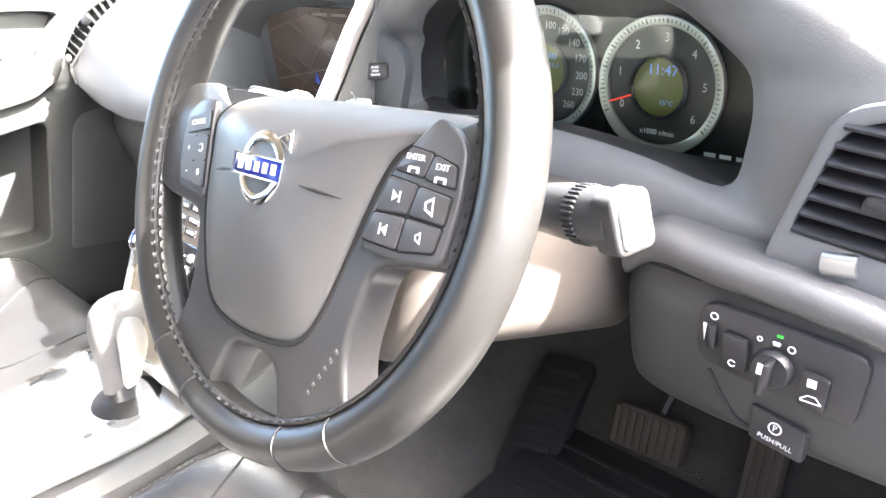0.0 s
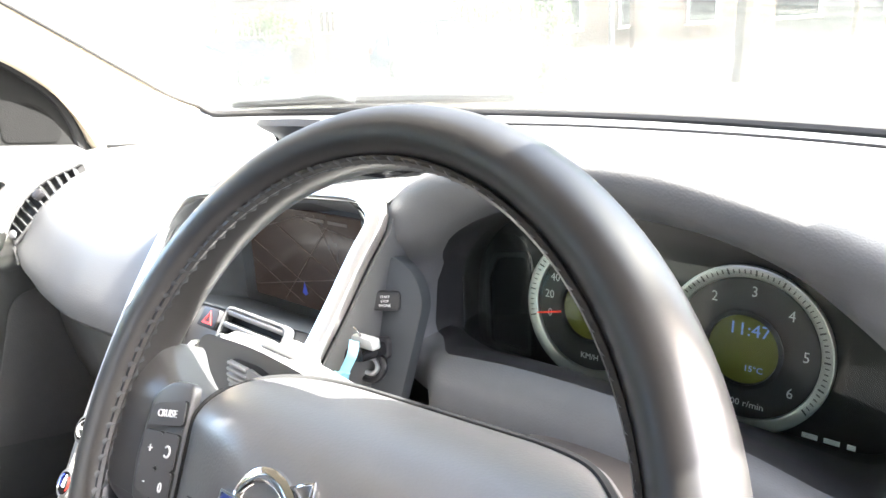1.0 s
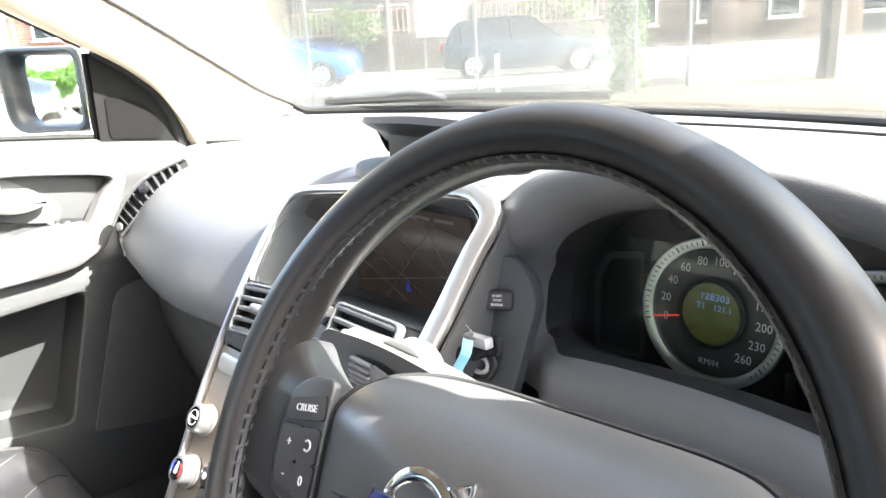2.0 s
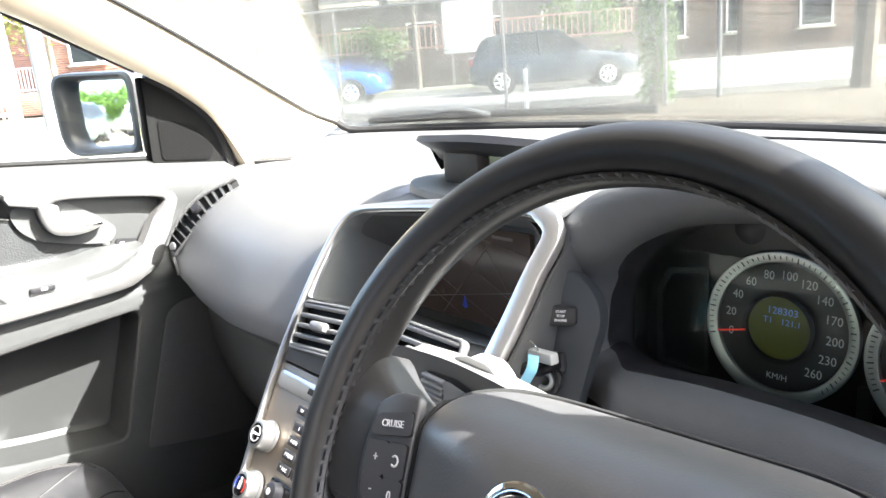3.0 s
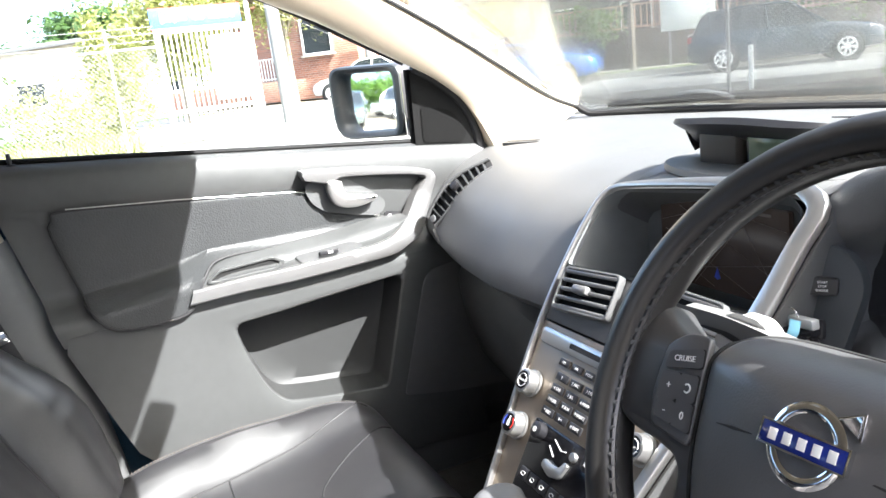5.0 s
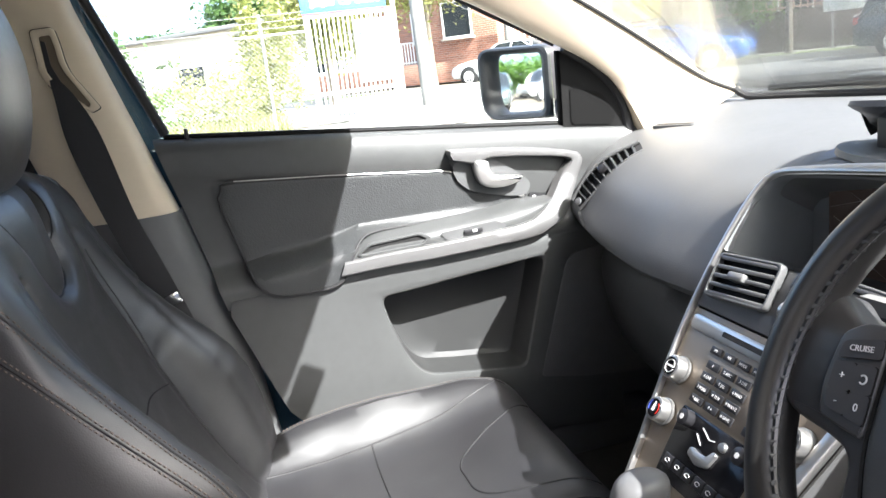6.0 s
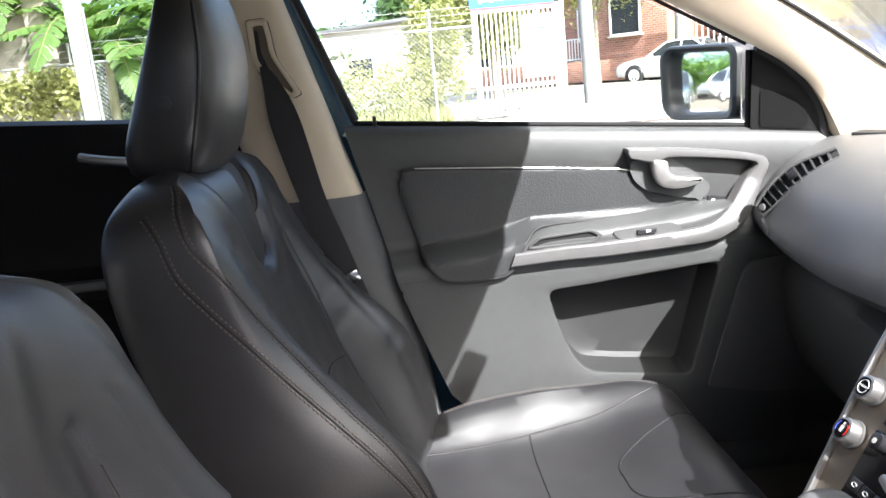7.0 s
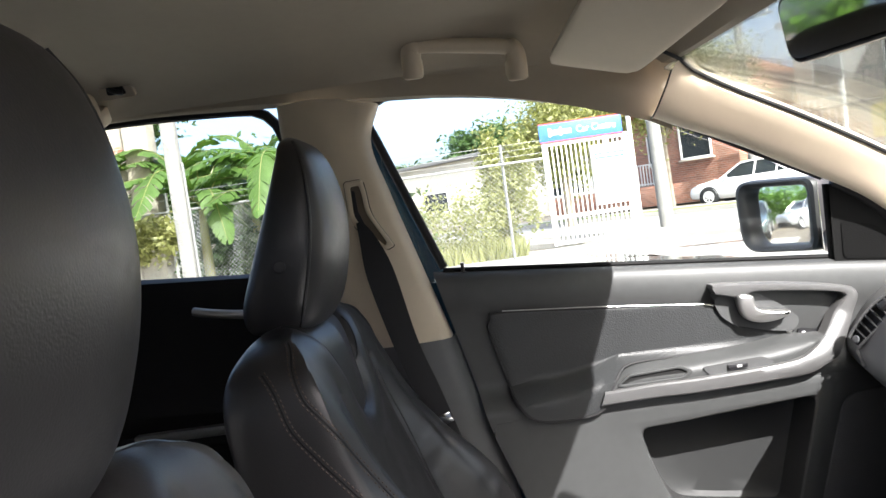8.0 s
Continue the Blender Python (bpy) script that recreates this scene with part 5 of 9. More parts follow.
part("hub", lathe([(0.0, -0.060), (0.045, -0.060), (0.050, -0.020), (0.03, -0.015)], WHEEL @ pose(0, -0.020, 0), 32), black_plastic, col, "black collar behind the wheel")
def wiper_stalk():
    """A control stalk: tapered arm, ribbed turning ring, rounded end with a face coloured as if sunlit."""
    line, r0, r1 = [(0.44, 0.205, 0.908), (0.485, 0.192, 0.917), (0.52, 0.184, 0.924), (0.562, 0.174, 0.932)], 0.009, 0.0155
    pts = smooth_line(line, 24)
    rad = [r0 + (r1 - r0) * min(1, i / 15) for i in range(24)]
    st = part("stalk", tube(pts, rad, 16, flat=1.1), stalk_grey, col, "dark grey control stalk")
    d = (pts[-1] - pts[-4]).normalized()
    up = Vector((0, 0, 1))
    u = d.cross(up).normalized()
    v = u.cross(d) if u.cross(d).z > 0 else d.cross(u)
    c = pts[18]
    ribs = []
    for k in range(34):
        w = 2 * math.pi * k / 34
        rr = r1 * 1.02
        m = axes(c + rr * (math.cos(w) * u + math.sin(w) * v * 1.05), d, (-math.sin(w) * u + math.cos(w) * v).normalized(), (math.cos(w) * u + math.sin(w) * v).normalized())
        ribs.append(box((0.010, 0.0015, 0.0024), m, 0.0004, 1))
    part("ribbed_ring", merge(*ribs), stalk_grey, st, "ribbed turning ring")
    part("marking", merge(*[box((0.0006, 0.002, 0.003), axes(pts[19] + r1 * 1.09 * (math.cos(w) * u + math.sin(w) * v), d, v, u), 0) for w in (2.4, 2.75, 3.1, 3.45, 3.8)]), white_mark, st)
    m = axes(pts[-1] + d * 0.006, u, v, d)
    cap = part("stalk_end", plate(ring_outline([(-0.0150, -0.0170), (0.0135, -0.0175), (0.0150, 0.0165), (-0.0135, 0.0175)], 0.007, 5), 0.016, m @ pose(0, 0, -0.013), 0.003, 3), cap_grey, st, "rounded stalk end")
    part("stalk_face", plate(ring_outline([(-0.0100, -0.0130), (0.0095, -0.0135), (0.0105, 0.0125), (-0.0095, 0.0135)], 0.004, 4), 0.0025, m @ pose(0, 0, 0.0022), 0.001), sun_pale, cap, "stalk face coloured pale as if sunlit")


def light_stalk():
    """A broad flat stalk with a ribbed thumb wheel let into its face and a block on top coloured as if sunlit."""
    face = axes((0, 0.206, 0), (1, 0, 0), (0, 0, 1), (0, -1, 0))
    arm = ring_outline([(0.134, 0.906), (0.142, 0.937), (0.155, 0.952), (0.209, 0.9545), (0.252, 0.951), (0.300, 0.944), (0.318, 0.936), (0.318, 0.910), (0.250, 0.904), (0.180, 0.899)], [0.008, 0.012, 0.008, 0.02, 0.02, 0.02, 0.004, 0.004, 0.02, 0.02], 5)
    st = part("stalk", plate(arm, 0.021, face, 0.005, 4), block_grey, col, "worn grey control stalk")
    well = ring_outline([(0.177, 0.926), (0.187, 0.9465), (0.216, 0.9475), (0.246, 0.940), (0.246, 0.928), (0.200, 0.922)], 0.005, 4)
    part("wheel_well", plate(well, 0.0012, face @ pose(0, 0, 0.0205), 0.0004), black_plastic, st, "dark recess")
    ribs = [box((0.0215, 0.0024, 0.004), face @ pose(0.1925 + 0.0006 * k, 0.9265 + 0.0042 * k, 0.0225 + 0.0016 * math.sin(0.3 + 0.6 * k), 0, 0, -3), 0.0008, 2) for k in range(5)]
    part("ribbed_ring", merge(*ribs), sun_pale, st, "pale ribbed thumb wheel")
    part("stalk_face", plate(ring_outline([(0.2055, 0.927), (0.2065, 0.9445), (0.240, 0.937), (0.242, 0.929)], 0.003), 0.003, face @ pose(0, 0, 0.0212), 0.001), sun_pale, st, "stalk face coloured pale as if sunlit")
    top = ring_outline([(0.190, 0.933), (0.199, 0.949), (0.210, 0.9545), (0.231, 0.9540), (0.240, 0.946), (0.243, 0.931)], 0.005, 4)
    part("stalk_collar", plate(top, 0.018, face @ pose(0, 0, -0.010), 0.004, 3), sun_pale, st, "block on the stalk coloured pale as if sunlit")


stalk_grey = material("stalk_plastic", (0.036, 0.036, 0.037), 0.42, grain=0.1, grain_size=0.001)
block_grey = material("stalk_block_grey", (0.15, 0.149, 0.143), 0.45, grain=0.15, grain_size=0.001)
cap_grey = material("stalk_cap_grey", (0.030, 0.030, 0.031), 0.4)
# pale tone puts sunlight into the colour of the grey stalk plastic
sun_pale = material("sun_pale_plastic", (0.42, 0.42, 0.41), 0.3)
wiper_stalk()
light_stalk()

# ---- centre pod on the deck ----
pod = thing("deck_speaker", "grey speaker pod under a thin dark canopy on the dashboard deck", "speaker", at=(0.02, 0.44, 1.03))
sec = []
for x, yf, yb, z, t in ((-0.088, 0.425, 0.445, 1.060, 0.004), (-0.080, 0.405, 0.475, 1.061, 0.012), (-0.05, 0.395, 0.515, 1.062, 0.016), (0.02, 0.392, 0.53, 1.064, 0.018), (0.09, 0.395, 0.515, 1.062, 0.016), (0.120, 0.405, 0.475, 1.061, 0.012), (0.128, 0.425, 0.445, 1.060, 0.004)):
    sec.append([(x, yf, z + 0.004), (x, yf + 0.008, z + 0.004 + t * 0.35), (x, (yf + yb) / 2, z - 0.006), (x, yb, z - 0.034), (x, (yf + yb) / 2, z - 0.010 - t), (x, yf + 0.02, z - t * 0.6)])
part("canopy", loft(sec, 36, 24, cap=True, closed=True), black_plastic, pod, "thin charcoal canopy")
part("speaker_box", box((0.056, 0.06, 0.042), pose(-0.024, 0.445, 1.036), 0.006), column_plastic, pod, "brown-grey speaker block")
part("display_box", box((0.085, 0.06, 0.040), pose(0.058, 0.447, 1.036), 0.005), gloss_black, pod, "dark small display")
display_green = material("pale_display", (0.10, 0.13, 0.09), 0.12)
part("display_face", box((0.072, 0.003, 0.026), pose(0.058, 0.4165, 1.038), 0.001), display_green, pod, "greenish display face")
part("plinth", lathe([(0.0, 0.003), (0.105, 0.003), (0.114, 0.001), (0.116, -0.006)], pose(0.02, 0.455, 1.017) @ Matrix.Diagonal((1.25, 0.75, 1, 1)), 48), dash_soft, pod, "oval plinth")

# ---- vent at the passenger end, defroster slot ----
pv = thing("end_vent", "dark finned air vent at the passenger end of the dashboard", "air vent", at=(-0.66, 0.4, 0.92))
line = smooth_line([(-0.606, 0.320, 0.885), (-0.590, 0.338, 0.915), (-0.573, 0.364, 0.946), (-0.556, 0.393, 0.967), (-0.542, 0.416, 0.979)], 24)
nrm = Vector((0.45, -0.72, 0.52)).normalized()
wide = 0.019
rows = []
for k, p in enumerate(line):
    t = (line[min(23, k + 1)] - line[max(0, k - 1)]).normalized()
    sd = nrm.cross(t).normalized()
    w = wide * (0.55 + 0.45 * math.sin(math.pi * min(1, (k + 2) / 22)))
    rows.append((p, t, sd, w))
part("well", grid([[p - sd * w + nrm * 0.010, p - sd * w * 0.8 + nrm * 0.004, p + sd * w * 0.8 + nrm * 0.004, p + sd * w + nrm * 0.010] for p, t, sd, w in rows]), rubber, pv)
for s in (-1, 1):
    part("edge", tube([p + sd * w * s + nrm * 0.010 for p, t, sd, w in rows], 0.003, 8), dash_hard, pv)
for k in range(3, 22, 2):
    p, t, sd, w = rows[k]
    m = axes(p + nrm * 0.010, sd, t, nrm)
    part("fin", box((w * 1.9, 0.0026, 0.010), m @ pose(0, 0, -0.004, 12, 0, 0), 0.001), lower_plastic, pv)
part("slider", box((0.012, 0.016, 0.012), axes(rows[12][0] + nrm * 0.016, rows[12][2], rows[12][1], nrm), 0.003), gloss_grey, pv)
part("wheel_marker", lathe([(0, 0.004), (0.006, 0.003), (0.007, 0)], axes(rows[1][0] + nrm * 0.010, rows[1][2], rows[1][1], nrm), 14), band_satin, pv)
part("moulded_label", merge(*[box((0.0045, 0.0012, 0.0050), axes(rows[0][0] + nrm * 0.007 + Vector((0.020 + 0.007 * k, -0.006 - 0.002 * k, -0.010 - 0.003 * k)), rows[0][2], nrm, rows[0][1])) for k in range(6)]), moulded_mark, pv, "small moulded letters as bars")
ds = thing("defroster_slot", "narrow dark defroster slot in the dashboard deck", "air vent", at=(-0.6, 0.5, 0.99))
DS = axes((-0.60, 0.515, 0.9985), (0.97, 0.22, 0.05), (-0.22, 0.97, 0.1), (-0.03, -0.1, 0.99))
part("frame", plate(ring_outline([(-0.05, -0.009), (0.05, -0.011), (0.055, 0.004), (-0.045, 0.012)], 0.006), 0.006, DS, 0.002), dash_hard, ds)
part("slot", plate(ring_outline([(-0.043, -0.005), (0.044, -0.007), (0.047, 0.001), (-0.040, 0.007)], 0.004), 0.0008, DS @ pose(0, 0, 0.0058)), rubber, ds)

# ---- centre console, gear lever, pedals ----
cons = thing("centre_console", "satin silver centre console between the front seats", "centre console", at=(0, -0.1, 0.6))
sec = []
for y, z in ((0.24, 0.66), (0.16, 0.635), (0.05, 0.622), (-0.06, 0.632), (-0.20, 0.645), (-0.45, 0.66), (-0.60, 0.66)):
    sec.append([(-0.10, y, 0.42), (-0.112, y, z - 0.05), (-0.110, y, z - 0.008), (-0.095, y, z + 0.003), (0, y, z + 0.005), (0.095, y, z + 0.003), (0.110, y, z - 0.008), (0.112, y, z - 0.05), (0.10, y, 0.42)])
part("body", loft([[(x * 1.01, y, z - 0.006) for x, y, z in s] for s in sec], 30, 30), dash_hard, cons, "charcoal console body")
console_silver = material("console_silver", (0.42, 0.42, 0.41), 0.35, metal=0.7, var=0.05)
part("top_plate", thicken(loft([[(x * 0.97, y, z + 0.003) for x, y, z in s[3:6]] for s in sec[:5]], 26, 12), 0.003), console_silver, cons, "satin silver top plate")
part("armrest", box((0.20, 0.36, 0.09), pose(0, -0.44, 0.685), 0.03, 3), seat_leather, cons, "black leather armrest lid")
part("gate_marks", merge(*[box((0.006, 0.008, 0.001), pose(x, y, 0.6325)) for x, y in ((0.040, 0.08), (0.040, 0.055), (0.040, 0.03), (0.040, 0.005), (0.012, -0.01))]), moulded_mark, cons, "dark gear marks")
knob_grey = material("knob_grey", (0.12, 0.12, 0.122), 0.4)
lev = thing("gear_lever", "silver and grey automatic gear lever with leather gaiter", "gear lever", at=(0.01, 0.07, 0.63))
sec = []
for z, rx, ry, dy in ((0.648, 0.014, 0.016, -0.018), (0.67, 0.018, 0.020, -0.012), (0.70, 0.023, 0.027, -0.004), (0.72, 0.025, 0.031, 0.002), (0.738, 0.023, 0.028, 0.006), (0.746, 0.015, 0.018, 0.008), (0.748, 0.004, 0.005, 0.008)):
    sec.append([(0.008 + rx * math.cos(w), 0.075 + dy + ry * math.sin(w), z) for w in np.linspace(0, 6.283, 12, endpoint=False)])
part("knob", loft(sec, 24, 28, cap=True, closed=True), knob_grey, lev, "grey leather knob")
part("knob_inlay", plate(ring_outline([(0.055, 0.655), (0.073, 0.66), (0.094, 0.70), (0.092, 0.728), (0.075, 0.735), (0.064, 0.72)], 0.008), 0.004, yz(0.0325), 0.0015), satin_silver, lev, "silver inlay")
part("gaiter", lathe([(0.040, 0.0), (0.036, 0.006), (0.022, 0.012), (0.016, 0.026)], pose(0.008, 0.062, 0.628), 28), black_plastic, lev, "leather gaiter")


def pedal(name, label, m, w, h, ribs):
    root = thing(name, label, "pedal", at=tuple(m.translation))
    part("pad", plate(ring_outline([(-w / 2, -h / 2), (w / 2, -h / 2), (w / 2, h / 2), (-w / 2, h / 2)], 0.012, 4), 0.014, m, 0.004), pedal_rubber, root)
    for k in range(ribs):
        part("rib", box((w * 0.7 / ribs, h * 0.88, 0.006), m @ pose(-w / 2 + w * (k + 0.5) / ribs, 0, 0.014), 0.0015), pedal_rubber, root)
    part("arm", tube([m @ Vector((0, 0.0, -0.004)), m @ Vector((0.01, 0.10, -0.05)), m @ Vector((0.01, 0.24, -0.06))], 0.009, 8), black_plastic, root)
    return root


pedal_rubber = material("pedal_rubber", (0.075, 0.06, 0.05), 0.75, grain=0.3, grain_size=0.002)
pedal("brake_pedal", "wide brown-black ribbed rubber brake pedal", axes((0.335, 0.600, 0.392), (1, 0.05, 0), (0, 0.35, 0.94), (0, -0.94, 0.35)), 0.105, 0.062, 9)
pedal("accelerator_pedal", "narrow brown-black ribbed accelerator pedal", axes((0.492, 0.600, 0.415), (1, 0, 0), (0, 0.35, 0.94), (0, -0.94, 0.35)), 0.046, 0.11, 4)
FR = axes((0.200, 0.540, 0.378), Vector((0.96, 0.25, 0)).normalized(), Vector((-0.22, 0.90, 0.36)).normalized(), Vector((0.08, -0.36, 0.92)).normalized())
fr = thing("foot_rest", "black ribbed rubber foot rest", "foot rest", at=(0.205, 0.545, 0.38))
part("pad", plate(ring_outline([(-0.04, -0.11), (0.04, -0.11), (0.04, 0.11), (-0.04, 0.11)], 0.01), 0.02, FR, 0.004), rubber, fr)
for k in range(6):
    part("rib", box((0.055, 0.012, 0.008), FR @ pose(0, -0.08 + k * 0.032, 0.021), 0.002), rubber, fr)
mat_ = thing("floor_mat", "black ribbed rubber floor mat", "floor mat", at=(0.38, 0.3, 0.37))
part("sheet", box((0.40, 0.52, 0.010), pose(0.40, 0.30, 0.373), 0.004), rubber, mat_)
for k in range(14):
    part("rib", box((0.32, 0.010, 0.005), pose(0.40, 0.08 + k * 0.034, 0.380), 0.0015), rubber, mat_)


# ---- passenger door ----
def sill_z(y):
    return 1.0545 - 0.103 * y - 0.02 * max(0, y - 0.35)


def passenger_door():
    root = thing("door_1", "closed passenger door with dark grey panel, leatherette insert and silver handle", "door", at=(-0.7, 0, 0.5), kind="structure")
    # upper shoulder and body of the panel
    sec = []
    for y in np.linspace(-0.372, 0.52, 26):
        z = sill_z(y)
        e = 0.06 * max(0.0, (z - 1.0)) / 0.1
        ys = y
        sec.append([(-0.775, ys, z - 0.012), (-0.745, ys, z), (-0.718, ys, z), (-0.704, ys, z - 0.010), (-0.697, ys, z - 0.035), (-0.697, ys, z - 0.06), (-0.703, ys, z - 0.085), (-0.703, ys, 0.90), (-0.698, ys, 0.868), (-0.668, ys, 0.846), (-0.658, ys, 0.830), (-0.662, ys, 0.800)])
    def lean(p):
        # the rear edge runs forward as it goes down
        x, y, z = p
        k = max(0.0, 1.09 - z)
        back = -0.372 + 0.235 * k
        t = (y + 0.372) / 0.892
        return (x, back + t * (0.52 - back), z)
    part("panel", loft([[lean(p) for p in s] for s in sec], 60, 44), door_plastic, root, "dark grey plastic upper panel")
    # lower panel with map pocket
    pocket = ring_outline([(-0.049, 0.775), (0.046, 0.780), (0.272, 0.795), (0.212, 0.583), (0.079, 0.600), (0.016, 0.612), (-0.010, 0.645), (-0.035, 0.712)], [0.02, 0.03, 0.02, 0.015, 0.03, 0.03, 0.03, 0.03], 6)
    cy, cz = 0.10, 0.70
    outer = []
    box_o = [(-0.31, 0.815), (-0.10, 0.826), (0.29, 0.828), (0.46, 0.828), (0.47, 0.42), (0.10, 0.46), (-0.10, 0.545), (-0.195, 0.556), (-0.235, 0.60)]
    for p in pocket:
        d = Vector((p[0] - cy, p[1] - cz)).normalized()
        best = None
        for i in range(len(box_o)):
            a, b = Vector(box_o[i]), Vector(box_o[(i + 1) % len(box_o)])
            e = b - a
            den = d.x * e.y - d.y * e.x
            if abs(den) < 1e-9:
                continue
            w = a - Vector((cy, cz))
            t = (w.x * e.y - w.y * e.x) / den
            u = (w.x * d.y - w.y * d.x) / den
            if t > 0 and -1e-6 <= u <= 1 + 1e-6 and (best is None or t < best):
                best = t
        outer.append(Vector((cy, cz)) + d * best)
    pocket = [Vector(p) for p in pocket]
    rows = [[(-0.69, p[0], p[1]) for p in outer], [(-0.658, p[0], p[1]) for p in outer]]
    for k in (0.25, 0.5, 0.75, 0.93):
        rows.append([(-0.655, (o + (p - o) * k)[0], (o + (p - o) * k)[1]) for o, p in zip(outer, pocket)])
    rows.append([(-0.657, p[0], p[1]) for p in pocket])
    inn = [p + (Vector((0.11, 0.69)) - p) * 0.02 for p in pocket]
    rows.append([(-0.662, p[0], p[1]) for p in inn])
    deep = [p + (Vector((0.11, 0.69)) - p) * 0.05 for p in pocket]
    rows.append([(-0.735, p[0], p[1]) for p in deep])
    for s in (0.9, 0.6, 0.3, 0.001):
        rows.append([(-0.742, 0.11 + (p[0] - 0.11) * s, 0.69 + (p[1] - 0.69) * s) for p in deep])
    part("pocket_inside", grid(rows[7:], close_v=True), pocket_dark, root, "inside of the map pocket, darker than the panel")
    part("lower_panel", grid(rows[:8], close_v=True), door_plastic, root, "grey plastic lower panel with open map pocket")
    # leatherette insert with its armrest swell
    ins = [(-0.286, 0.975), (-0.281, 0.996), (-0.262, 1.008), (-0.10, 0.993), (0.106, 0.972), (0.122, 0.958), (0.143, 0.938), (0.180, 0.921), (0.252, 0.905), (0.235, 0.898), (0.168, 0.891), (0.048, 0.888), (-0.040, 0.888), (-0.070, 0.878), (-0.090, 0.852), (-0.105, 0.824), (-0.126, 0.813), (-0.175, 0.810), (-0.224, 0.816), (-0.247, 0.837), (-0.262, 0.870)]
    ring = smooth_line([(y, z, 0) for y, z in ins], 110, True)
    def swell(y, z):
        # flat above, an armrest pad below a soft crease
        top = float(np.interp(y, (-0.26, -0.16, -0.06, 0.05), (0.878, 0.884, 0.905, 0.905)))
        s = max(0.0, min(1.0, (top - z) / 0.036))
        s = s * s * (3 - 2 * s)
        return -0.696 + s * float(np.interp(y, (-0.08, 0.05, 0.2), (0.050, 0.022, 0.004)))
    c0 = Vector((-0.06, 0.905))
    rows = []
    for s, dx in ((1.012, -0.006), (1.0, 0.0005), (0.985, 0.0018), (0.96, 0.0026), (0.93, 0.0028), (0.85, 0.0028), (0.75, 0.0028), (0.65, 0.0028), (0.55, 0.0028), (0.42, 0.0028), (0.28, 0.0028), (0.12, 0.0028), (0.002, 0.0028)):
        rows.append([(swell(c0.x + (p.x - c0.x) * s, c0.y + (p.y - c0.y) * s) + dx, c0.x + (p.x - c0.x) * s, c0.y + (p.y - c0.y) * s) for p in ring])
    part("insert", grid(rows, close_v=True), door_leather, root, "black grained leatherette insert")
    edge = [(swell(p.x, p.y) + 0.0008, p.x, p.y) for p in ring]
    part("insert_groove", tube(edge, 0.0026, 6, closed=True), rubber, root, "dark joint round the insert")
    part("insert_trim", tube([(-0.692, y, z) for y, z in ((-0.258, 1.0105), (-0.10, 0.996), (0.10, 0.973), (0.118, 0.968))], 0.0010, 6), satin_silver, root, "thin bright strip")
    # handle surround and armrest band
    bo = [(-0.112, 0.829), (-0.016, 0.831), (0.061, 0.830), (0.175, 0.833), (0.249, 0.838), (0.280, 0.850), (0.308, 0.864), (0.338, 0.906), (0.361, 0.947), (0.361, 0.964), (0.344, 0.975), (0.247, 0.994), (0.122, 1.008), (0.112, 1.002)]
    bi = [(-0.102, 0.852), (-0.016, 0.855), (0.062, 0.855), (0.176, 0.859), (0.233, 0.864), (0.261, 0.876), (0.288, 0.896), (0.322, 0.936), (0.341, 0.957), (0.335, 0.964), (0.292, 0.973), (0.190, 0.986), (0.160, 0.979), (0.118, 0.990)]
    def bx(y, z):
        k = max(0.0, min(1.0, (0.93 - z) / 0.08))
        return -0.672 + 0.034 * k
    so, si = smooth_line(bo, 90), smooth_line(bi, 90)
    rows = []
    for o, i in zip(so, si):
        prof = [(-0.03, 0.0), (0.0, 0.0), (0.003, 0.12), (0.004, 0.5), (0.003, 0.88), (0.0, 1.0), (-0.026, 1.02)]
        rows.append([(bx(*o) + dx, o[0] + (i[0] - o[0]) * k, o[1] + (i[1] - o[1]) * k) for dx, k in prof])
    part("armrest_band", grid(rows, cap=True), band_silver, root, "satin silver grey armrest band")
    deck_top = smooth_line([(-0.100, 0.851), (-0.078, 0.876), (-0.045, 0.891), (0.048, 0.892), (0.168, 0.895), (0.235, 0.902), (0.290, 0.899)], 40)
    deck_low = smooth_line([(-0.104, 0.848), (-0.060, 0.852), (0.0, 0.854), (0.062, 0.854), (0.176, 0.858), (0.24, 0.865), (0.292, 0.897)], 40)
    rows = [smooth_line([(x, p[0] + (q[0] - p[0]) * t, p[1] + (q[1] - p[1]) * t) for x, t in ((-0.697, 0.0), (-0.681, 0.12), (-0.664, 0.30), (-0.653, 0.52), (-0.649, 0.75), (-0.650, 1.0))], 12) for p, q in zip(deck_top, deck_low)]
    part("armrest_deck", grid(rows), door_plastic, root, "dark grey deck above the armrest band")
    part("handle_well", plate(ring_outline([(0.113, 0.992), (0.19, 0.988), (0.29, 0.975), (0.345, 0.962), (0.325, 0.935), (0.290, 0.888), (0.25, 0.885), (0.19, 0.900), (0.13, 0.955)], 0.01)[::-1], 0.006, yz(-0.701), 0.002), door_plastic, root, "dark recess behind the door handle")
    # pull handle: a crescent blade hung from the band over a dark bowl
    bowl = ring_outline([(0.126, 0.981), (0.122, 0.972), (0.130, 0.950), (0.151, 0.932), (0.202, 0.917), (0.250, 0.908), (0.262, 0.925), (0.235, 0.950), (0.190, 0.980)], 0.010)
    part("handle_bowl", plate(bowl[::-1], 0.010, yz(-0.697), 0.004, 3), dash_hard, root, "dark bowl under the handle")
    blade = smooth_line([(0.153, 0.982), (0.166, 0.984), (0.181, 0.980), (0.183, 0.966), (0.190, 0.956), (0.212, 0.950), (0.243, 0.945), (0.236, 0.937), (0.214, 0.931), (0.190, 0.931), (0.168, 0.938), (0.157, 0.954)], 48, True)
